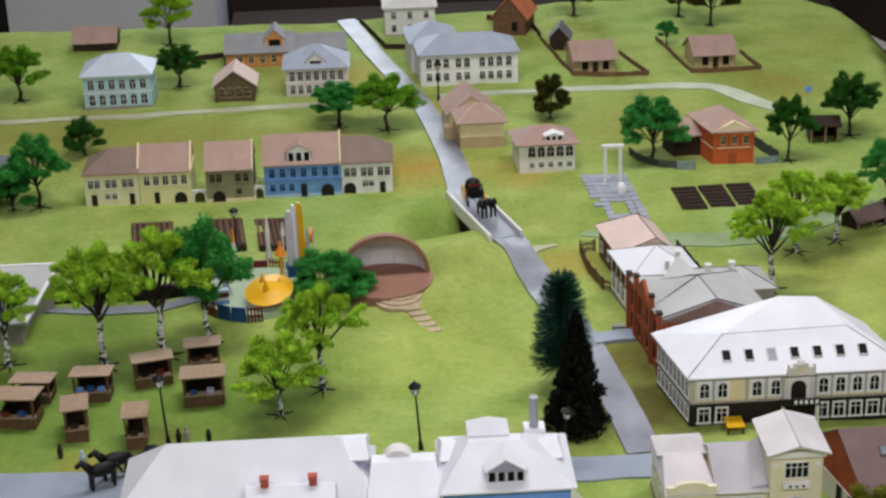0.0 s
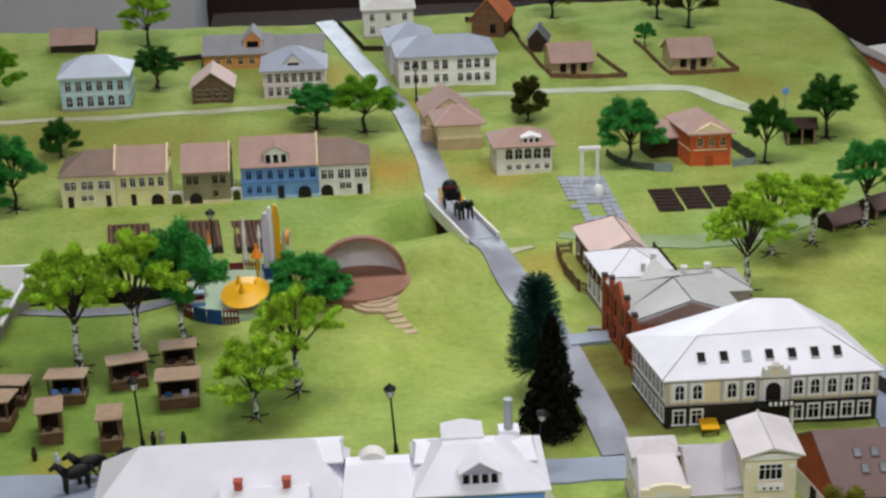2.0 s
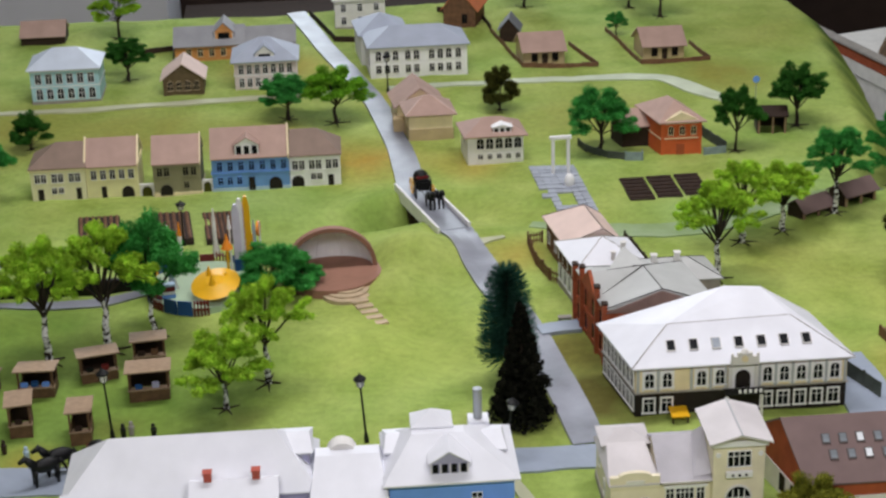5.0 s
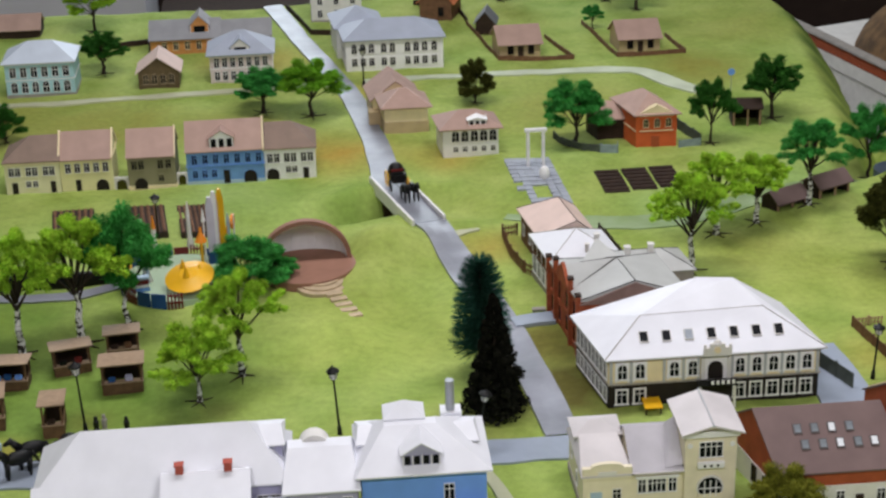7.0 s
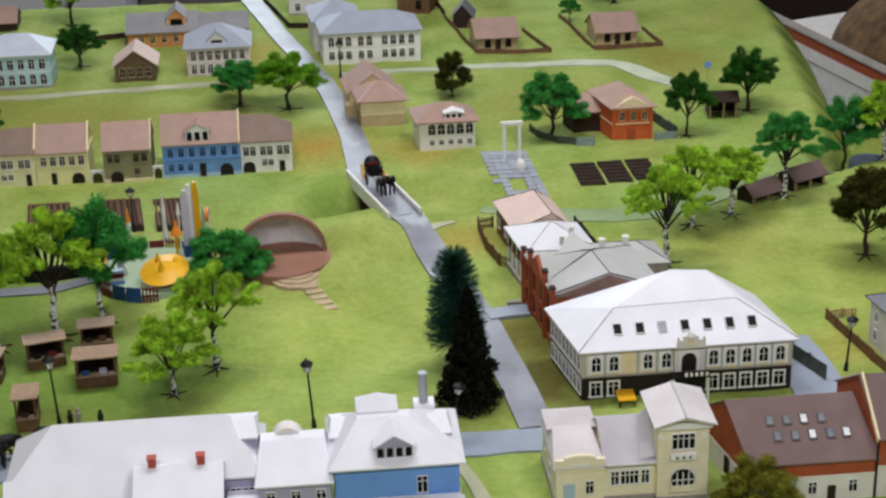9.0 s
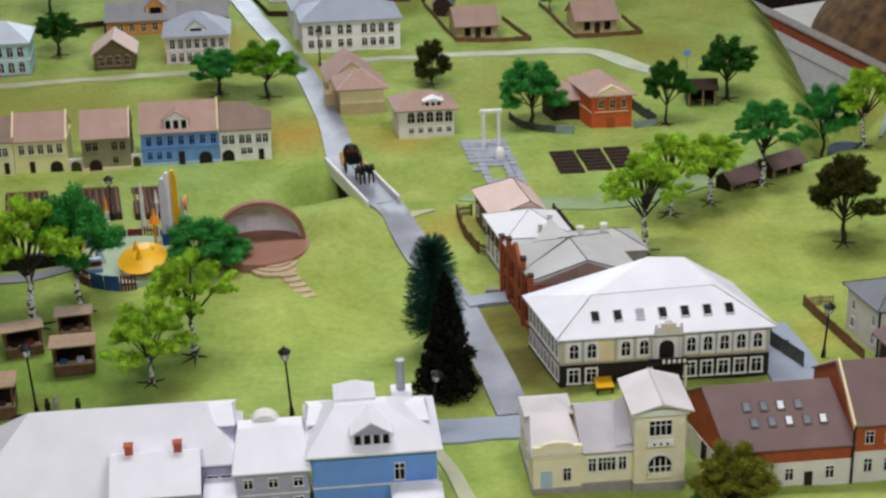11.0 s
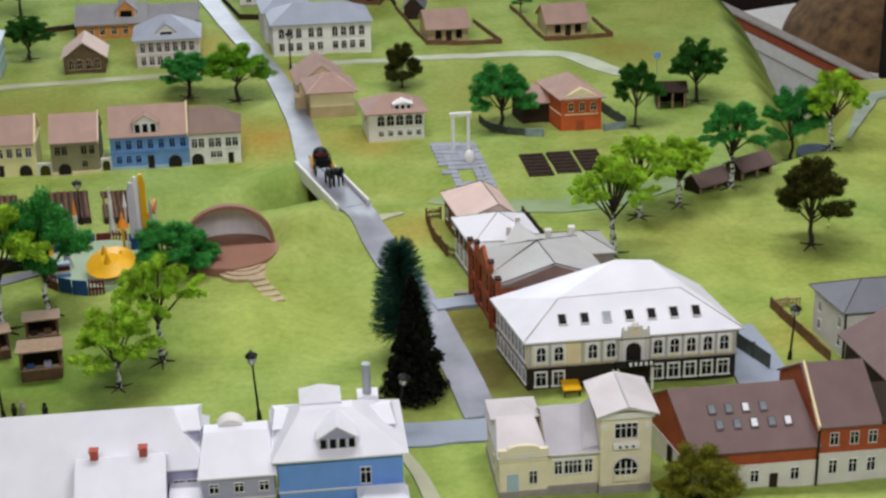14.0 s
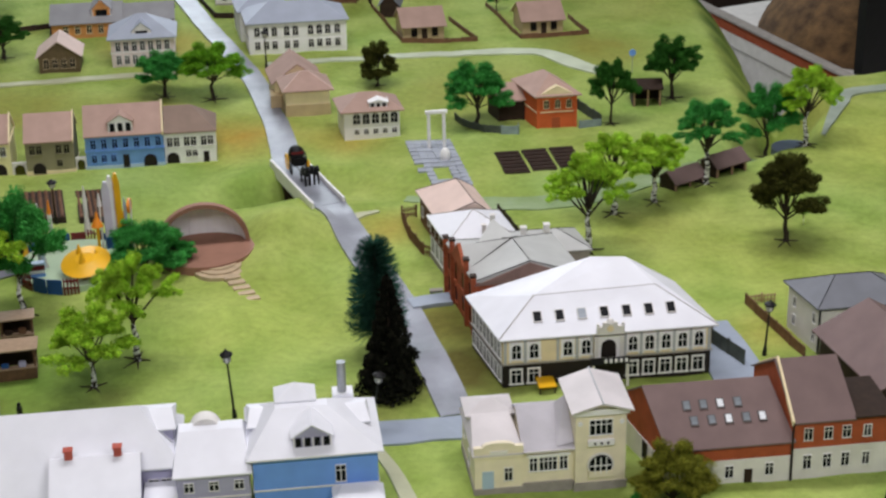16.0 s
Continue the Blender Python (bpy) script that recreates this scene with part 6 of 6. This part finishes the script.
fence([(-0.052, 0.60), (-0.076, 0.595), (-0.072, 0.515), (-0.058, 0.45), (-0.044, 0.435)], 0.020, WOOD, "rustic brown picket fence beside the pink-roofed house", 0.005, False)
fence([(0.085, 0.60), (0.105, 0.47), (0.112, 0.42)], 0.014, WOODD, "dark board fence behind the pink-roofed house")
fence([(0.391, 0.192), (0.408, 0.10), (0.426, 0.02)], 0.016, WOOD, "brown board fence beside the off-white house")
fence([(0.391, 0.193), (0.415, 0.195), (0.438, 0.195)], 0.014, WOODL, "pale picket fence behind the off-white house", 0.005, False)
fence([(0.280, 0.150), (0.308, 0.077), (0.336, 0.004)], 0.026, MOSS, "weathered grey board fence along the paved yard")
fence([(0.300, 1.085), (0.318, 1.03), (0.335, 0.965)], 0.020, MOSS, "dark grey-green fence beside the orange house")
fence([(0.292, 0.955), (0.335, 0.962)], 0.014, SLATE, "low blue-grey wall in front of the orange house")
fence([(0.072, 1.05), (0.082, 1.01), (0.115, 0.965), (0.148, 0.952)], 0.014, MOSS, "curved low dark grey-green wall round a tree")
fence([(0.145, 0.95), (0.175, 0.945), (0.178, 0.965)], 0.016, SLATE, "low blue-grey wall beside the dark annex")
br = thing("bench", -0.052, 0.305, ground(-0.05, 0.3), 0, "small grey bench beside the brick house", "bench")
part("seat", bx(-0.012, 0.008, -0.005, 0.005, 0.004, 0.006), STONE, br)
for u in (-0.010, 0.006):
    part("leg", bx(u - 0.001, u + 0.001, -0.004, 0.004, -0.006, 0.004), STONE, br)

# channel with a dark bank, pool in the notch
strip("stream", [(-1.0, 0.455), (-0.84, 0.455), (-0.76, 0.462), (-0.69, 0.478)], [0.03, 0.03, 0.03, 0.025], ASPHALT, "grey channel behind the birches", 0.003)
wl = thing("retaining_wall", -0.86, 0.492, ground(-0.8, 0.49), 1.5, "low black retaining wall behind the grey channel", "wall")
part("wall", bx(-0.12, 0.165, 0, 0.006, -0.02, 0.022), BLACK, wl)
part("coping", bx(-0.12, 0.165, -0.001, 0.008, 0.022, 0.024), DARKWALL, wl)
pool = tagged(part("water", cyl(0, 0, -0.09, 0.0, 0.038, 0.038, 28), WATER), "small blue-grey pool in the notch of the board", "water", kind="structure")
pool.matrix_basis = pose(0.664, 0.845, -0.020)


# ---- trees ----
def leaves(rng, centres, per, size, flat=0.85, tall=1.0):
    """Small loose diamonds filling clumps: centres holds (x, y, z, radius, and the way of the shoot)."""
    c = np.array(centres)
    n = len(c) * per
    idx = np.repeat(np.arange(len(c)), per)
    v = rng.normal(size=(n, 3))
    v /= np.linalg.norm(v, axis=1)[:, None]
    r = rng.uniform(0.25, 1.0, n) ** 0.4
    lump = 1 + 0.30 * np.sin(v[:, 0] * 5 + idx) * np.cos(v[:, 1] * 4 + idx * 2)
    p = c[idx, :3] + v * (c[idx, 3] * r * lump)[:, None] * np.array([1, 1, flat])
    nrm = v + rng.normal(size=(n, 3)) * 0.35
    nrm /= np.linalg.norm(nrm, axis=1)[:, None]
    u = np.cross(nrm, rng.normal(size=(n, 3)))
    u /= np.linalg.norm(u, axis=1)[:, None]
    if c.shape[1] > 4:
        feather = rng.uniform(0, 1, n) < 0.6
        along = c[idx, 4:7] + v * 0.7 + rng.normal(size=(n, 3)) * 0.25
        along /= np.linalg.norm(along, axis=1)[:, None]
        u[feather] = along[feather] * 1.7
    w = np.cross(nrm, u)
    w /= (np.linalg.norm(w, axis=1)[:, None] + 1e-6) * (np.linalg.norm(u, axis=1)[:, None] ** 0.8)
    s = (size * rng.uniform(0.6, 1.35, n))[:, None]
    return np.stack([p - u * s, p - w * s * 0.6, p + u * s * tall, p + w * s * 0.6], 1).reshape(-1, 3)


def quads(name, q):
    """A mesh of loose four-cornered faces, four rows of q each."""
    me = bpy.data.meshes.new(name)
    n = len(q) // 4
    me.vertices.add(4 * n)
    me.vertices.foreach_set("co", np.ascontiguousarray(q, dtype=np.float32).ravel())
    me.loops.add(4 * n)
    me.loops.foreach_set("vertex_index", np.arange(4 * n, dtype=np.int32))
    me.polygons.add(n)
    me.polygons.foreach_set("loop_start", np.arange(0, 4 * n, 4, dtype=np.int32))
    me.update(calc_edges=True)
    return me


def tree_meshes(kind, seed):
    """Meshes of one tree, one metre tall: trunk and crown."""
    rng = np.random.default_rng(seed)
    rnd = random.Random(seed)
    tb = bmesh.new()
    thick = {"birch": 0.038, "broad": 0.028, "oak": 0.034, "bush": 0.03}[kind]
    fork = {"birch": 0.44, "broad": 0.34, "oak": 0.32, "bush": 0.12}[kind]
    p = Vector((0, 0, -0.05))
    pts = [p]
    for k in range(4):
        p = Vector((rnd.uniform(-0.02, 0.02), rnd.uniform(-0.02, 0.02), fork * (k + 1) / 4))
        pts.append(p)
    for k in range(4):
        tube(tb, pts[k], pts[k + 1], thick * (1 - 0.12 * k), thick * (0.88 - 0.12 * k), 8)
    top = pts[-1]
    centres = []
    # limbs, clump radius, side shoots, droop of the tips, reach
    nl, rad0, shoots, droop, reach = {"birch": (13, 0.068, 2, 0.13, 0.50), "broad": (14, 0.086, 2, 0.08, 0.46), "oak": (15, 0.088, 2, 0.0, 0.46), "bush": (15, 0.105, 2, 0.06, 0.46)}[kind]
    limb = bmesh.new()

    def plume(a, c, b, r, first):
        """Foliage along the bent line a, c, b, thick in the middle."""
        for i in range(6):
            f = first + (1 - first) * i / 5
            q = (1 - f) ** 2 * a + 2 * f * (1 - f) * c + f * f * b
            k = r * (0.72, 0.95, 1.05, 1.0, 0.85, 0.6)[i]
            d = ((1 - f) * (c - a) + f * (b - c)).normalized()
            centres.append((q.x + rnd.uniform(-0.01, 0.01), q.y + rnd.uniform(-0.01, 0.01), q.z + rnd.uniform(-0.008, 0.012), k, d.x, d.y, d.z))

    for k in range(nl):
        e = (k + 0.3) / nl
        a = 2.4 * k + rnd.uniform(-0.35, 0.35)
        out = reach * (0.18 + 0.82 * e ** 0.6) * rnd.uniform(0.8, 1.1)
        zt = 0.95 - (0.95 - fork - {"birch": 0.10, "broad": 0.05, "oak": 0.10, "bush": 0.02}[kind]) * e * rnd.uniform(0.6, 1.1)
        s = pts[4] if k < nl // 2 else pts[3].lerp(pts[4], rnd.uniform(0.1, 0.9))
        way = Vector((math.cos(a), math.sin(a), 0))
        end = way * out + Vector((0, 0, zt))
        bend = way * (out * 0.55) + Vector((0, 0, max(zt + droop, s.z + 0.05)))
        mid = 0.25 * s + 0.5 * bend + 0.25 * end
        tube(limb, s, mid, thick * 0.34, thick * 0.22, 6)
        tube(limb, mid, end, thick * 0.22, thick * 0.1, 6)
        r = rad0 * rnd.uniform(0.85, 1.15)
        plume(s, bend, end, r, 0.45)
        for side in range(shoots):
            b = a + (0.75 if side else -0.75) * rnd.uniform(0.7, 1.2)
            tip = mid + Vector((math.cos(b), math.sin(b), 0)) * out * rnd.uniform(0.35, 0.6) + Vector((0, 0, rnd.uniform(-0.02, 0.09)))
            tube(limb, mid, tip, thick * 0.2, thick * 0.1, 5)
            plume(mid, mid.lerp(tip, 0.5) + Vector((0, 0, 0.02)), tip, r * 0.8, 0.35)
    per = {"birch": 150, "broad": 150, "oak": 110, "bush": 160}[kind]
    size = {"birch": 0.0092, "broad": 0.0100, "oak": 0.0125, "bush": 0.0115}[kind]
    blades = leaves(rng, centres, per, size)
    out = []
    for nm, b in (("trunk", tb), ("branching", limb)):
        bmesh.ops.recalc_face_normals(b, faces=b.faces)
        me = bpy.data.meshes.new(nm)
        b.to_mesh(me)
        b.free()
        out.append(me)
    mk = bmesh.new()
    for k in range(9):
        z = 0.03 + fork * 1.02 * (k + rnd.uniform(0.1, 0.6)) / 9
        i = min(3, int(z / fork * 4))
        f = min(1.0, z / fork * 4 - i)
        c = (pts[i] if i else Vector((0, 0, 0))).lerp(pts[i + 1], f)
        r = thick * (1 - 0.12 * (i + f)) * 1.03
        tilt = Vector((rnd.uniform(-0.010, 0.010), rnd.uniform(-0.010, 0.010), rnd.uniform(0.012, 0.024)))
        off = Vector((rnd.uniform(-0.5, 0.5), rnd.uniform(-0.5, 0.5), 0)) * r * 0.22
        tube(mk, c + off, c + off + tilt, r, r * 0.9, 7)
    rt = bmesh.new()
    for k in range(5):
        a = 2 * math.pi * (k + rnd.uniform(-0.2, 0.2)) / 5
        r = rnd.uniform(0.12, 0.2)
        tube(rt, (0, 0, 0.012), (r * math.cos(a), r * math.sin(a), 0.004), 0.013, 0.006, 5)
    me = bpy.data.meshes.new("root_flare")
    rt.to_mesh(me)
    rt.free()
    out.append(me)
    out.append(quads("crown", blades))
    me = bpy.data.meshes.new("bark_pattern")
    mk.to_mesh(me)
    mk.free()
    out.append(me)
    return out


TREES = {}


def tree(kind, leaf, x, y, h, wide, label, seed, rz=0, wood=None):
    key = (kind, seed, leaf.name)
    if key not in TREES:
        ms = tree_meshes(kind, seed)
        wood = wood or (BIRCH if kind == "birch" else BARK)
        for me, mm in zip(ms, (wood, BARK, BARK, leaf, BARK)):
            me.materials.append(mm)
        TREES[key] = ms
    e = thing("tree", x, y, 0, rz, label, "tree")
    e.matrix_basis = pose(x, y, ground(x, y), 0, 0, rz) @ Matrix.Diagonal((h * wide, h * wide, h, 1))
    for nm, me in zip(("trunk", "branching", "root_flare", "crown", "bark_pattern")[:5 if TREES[key][0].materials[0] == BIRCH else 4], TREES[key]):
        share(nm, me, e, Matrix())
    return e


B = "model birch with white marked trunk and bright green crown"
M = "model tree with dark trunk and mid-green crown"
D = "model tree with dark trunk and deep green crown"
O = "model tree with dark olive crown"
tree("birch", LEAF_BIRCH, -0.955, 0.285, 0.150, 0.95, B, 1)
tree("birch", LEAF_BIRCH, -0.813, 0.262, 0.194, 0.84, B, 2, 40)
tree("birch", LEAF_BIRCH, -0.730, 0.290, 0.200, 0.86, B, 3, 100)
tree("broad", LEAF_DEEP, -0.666, 0.333, 0.196, 0.86, "model tree with speckled trunk and deep green crown", 41, 60, BIRCH)
tree("broad", LEAF_BIRCH, -0.550, 0.092, 0.126, 1.22, "squat model birch with bright green clumps", 5, 20, BIRCH)
tree("birch", LEAF_BIRCH, -0.493, 0.161, 0.158, 0.90, B, 6, 70)
tree("bush", LEAF_DEEP, -0.490, 0.440, 0.090, 1.70, "broad deep green model shrub beside the stage", 7)
tree("bush", LEAF_DEEP, -0.450, 0.480, 0.060, 1.50, "low deep green model shrub beside the stage", 8)
tree("broad", LEAF_MID, -0.381, 1.243, 0.118, 1.40, M, 9)
tree("oak", LEAF_DEEP, -0.476, 1.273, 0.095, 1.52, "spreading model tree with sparse green crown", 10)
tree("broad", LEAF_DEEP, -1.010, 0.915, 0.140, 1.04, D, 11)
tree("bush", LEAF_DEEP, -1.055, 0.905, 0.090, 1.22, "small deep green model shrub at the board edge", 12)
tree("bush", LEAF_FOREST, -0.966, 1.178, 0.078, 1.15, "small model tree with dark green crown", 12, 50)
tree("oak", LEAF_MID, -1.146, 1.528, 0.123, 1.16, M, 13)
tree("oak", LEAF_FOREST, -0.816, 1.574, 0.095, 1.40, "model tree with dark green crown", 14)
tree("broad", LEAF_BIRCH, -0.869, 1.894, 0.134, 1.10, "model tree with light green crown", 15, 0)
tree("bush", LEAF_DARK, -0.056, 1.255, 0.095, 0.98, O, 16)
tree("broad", LEAF_DEEP, 0.106, 1.001, 0.129, 1.28, D, 17)
tree("broad", LEAF_FOREST, 0.354, 0.969, 0.129, 0.85, "model tree with dark trunk and dark green crown", 18)
tree("oak", LEAF_FOREST, 0.498, 1.088, 0.129, 1.04, M, 19)
tree("birch", LEAF_BIRCH, 0.198, 0.413, 0.160, 0.95, B, 20)
tree("birch", LEAF_BIRCH, 0.347, 0.590, 0.118, 1.22, B, 21)
tree("birch", LEAF_BIRCH, 0.270, 0.560, 0.138, 1.15, B, 22)
tree("birch", LEAF_DEEP, 0.447, 0.640, 0.152, 0.92, "model tree with white marked trunk and mid-green crown", 23, 0, BIRCH)
tree("oak", LEAF_DARK, 0.513, 0.396, 0.150, 0.95, "model oak with dark olive-brown crown", 24)
tree("birch", LEAF_MID, 0.560, 0.455, 0.030, 0.50, "tiny sapling with a white stem", 3)
tree("broad", LEAF_DEEP, 0.612, 0.835, 0.145, 0.95, D, 25)
tree("birch", LEAF_BIRCH, 0.672, 0.800, 0.146, 0.92, B, 26)
tree("bush", LEAF_AUTUMN, 0.158, -0.315, 0.086, 1.35, "yellowish green model bush in front of the red house", 27)
tree("bush", LEAF_DEEP, 0.118, -0.322, 0.030, 1.20, "low dark green model shrub", 28)
tree("oak", LEAF_AUTUMN, 0.073, 1.977, 0.095, 1.34, "model tree with yellowish crown", 29)
tree("broad", LEAF_DEEP, 0.252, 1.720, 0.056, 1.10, D, 30)
tree("oak", LEAF_DARK, 0.317, 1.937, 0.112, 0.98, O, 31)
tree("oak", LEAF_DARK, 0.377, 1.857, 0.134, 0.98, O, 32)


def spruce(x, y, h):
    rng = np.random.default_rng(5)
    e = thing("spruce", x, y, ground(x, y), 0, "dark pointed model spruce", "tree")
    part("trunk", cyl(0, 0, -0.008, h * 0.97, 0.004, 0.0008, 8), BARK, e)
    cs = []
    for k in range(26):
        f = k / 25
        z = h * (0.06 + 0.90 * f)
        r = 0.041 * (1 - f) ** 0.85 + 0.0025
        n = max(3, int(15 * (1 - f)) + 3)
        for i in range(n):
            a = 2 * math.pi * (i + rng.uniform(0, 1)) / n
            rr = r * rng.uniform(0.45, 1.05)
            cs.append((rr * math.cos(a), rr * math.sin(a), z - rr * 0.35, 0.0085 * (1.1 - 0.6 * f)))
    me = quads("crown", leaves(rng, cs, 34, 0.0030, 0.8, 1.6))
    me.materials.append(SPRUCE)
    share("crown", me, e, Matrix())
    return e


def pine(x, y, h):
    rng = np.random.default_rng(8)
    e = thing("pine", x, y, ground(x, y), 0, "bottle-brush model pine with long blue-green needles", "tree")
    part("trunk", cyl(0, 0, -0.008, h * 0.98, 0.0042, 0.002, 8), BARK, e)
    n = 4200
    z = h * (0.20 + 0.79 * rng.uniform(0, 1, n))
    a = rng.uniform(0, 2 * math.pi, n)
    f = (z / h - 0.2) / 0.8
    ln = (0.041 * np.sqrt(np.clip(1 - f, 0, 1)) ** 0.55 + 0.006) * rng.uniform(0.75, 1.05, n)
    up = 0.10 + 0.9 * f ** 4
    d = np.stack([np.cos(a), np.sin(a), up + rng.normal(size=n) * 0.12], 1)
    d /= np.linalg.norm(d, axis=1)[:, None]
    p = np.stack([np.zeros(n), np.zeros(n), z], 1)
    q = p + d * ln[:, None]
    s = np.cross(d, rng.normal(size=(n, 3)))
    s /= np.linalg.norm(s, axis=1)[:, None]
    s *= 0.00042
    vv = np.stack([p - s, p + s, q + s * 0.8, q - s * 0.8], 1).reshape(-1, 3)
    me = quads("needles", vv)
    me.materials.append(NEEDLE)
    share("needles", me, e, Matrix())
    return e


spruce(-0.150, 0.018, 0.176)
pine(-0.158, 0.125, 0.168)


# ---- beyond the board ----
def second_display():
    e = thing("second_display", 0.965, 1.715, FZ, 16.7, "lower neighbouring display with red-brown edge board and thatch mound", "display")
    part("top", bx(0.0, 1.2, -0.75, 0.5, 0.64, 0.671), OFFWHITE, e)
    part("edge_board", bx(0, 0.022, -0.45, 0.5, 0.672, 0.700, 0, 0.002), RUST, e, "red-brown edge board")
    part("edge_cap", bx(-0.006, 0.026, -0.45, 0.5, 0.700, 0.706, 0, 0.002), STONE, e)
    part("stand", bx(0.35, 1.1, -0.7, 0.45, 0, 0.64), WOODD, e)
    part("front_panel", bx(0.004, 0.02, -0.74, 0.49, 0, 0.64), OFFWHITE, e, "off-white front panel")
    part("panel", bx(0.05, 1.1, -0.16, -0.13, 0.671, 1.1), BLACK, e, "black upright panel")
    return e


second_display()
THATCH = mat("brown_thatch", (0.20, 0.115, 0.05), 0.9, 0.3, 30, 0.6, col2=(0.07, 0.04, 0.02), fine=260, dist=0.004)
bm = bmesh.new()
sphere(bm, (0, 0, 0), 0.24, 32, (1.0, 1.1, 0.75))
mo = tagged(part("thatch_mound", bm, THATCH), "shaggy brown domed mound on the lower display", "mound")
mo.matrix_basis = pose(1.17, 1.93, -0.20)
mo.data.shade_smooth()
cb = thing("cabinet", -1.56, 3.45, FZ, 0, "plain light grey cabinet standing by the far wall", "cabinet")
part("body", bx(0, 0.66, 0.02, 0.45, 0.05, 1.15), CABINET, cb)
part("door", bx(0.003, 0.657, 0, 0.018, 0.06, 1.14, 0, 0.002), CABINET, cb)
part("plinth", bx(0.01, 0.65, 0.03, 0.44, 0, 0.05), BLACK, cb)
bk = thing("bench", -0.85, 3.2, FZ, 0, "long dark brown wooden bench by the far wall", "bench")
part("seat", bx(0, 1.9, 0, 0.35, 0.42, 0.46), WOODD, bk)
for u in (0.1, 1.75):
    part("leg", bx(u, u + 0.06, 0.03, 0.32, 0, 0.42), WOODD, bk)
# ceiling light panels and the window
for lx, ly, watts in LIGHTS:
    e = thing("ceiling_light", lx, ly, 2.3, 0, "rectangular white ceiling light panel", "ceiling light", "ceiling lights")
    part("housing", bx(-0.48, 0.48, -0.25, 0.25, -0.03, 0), WHITE, e)
wn = thing("window_1", -1.25, 4.1, 0.35, 0, "tall daylight window in the far wall", "window", kind="structure")
for a in (0.0, 0.77, 1.54):
    part("window_frame", bx(a, a + 0.06, 0, 0.08, 0, 1.75), WHITE, wn)
for a in (0.0, 1.69):
    part("window_frame", bx(0.06, 1.54, 0, 0.08, a, a + 0.06), WHITE, wn)
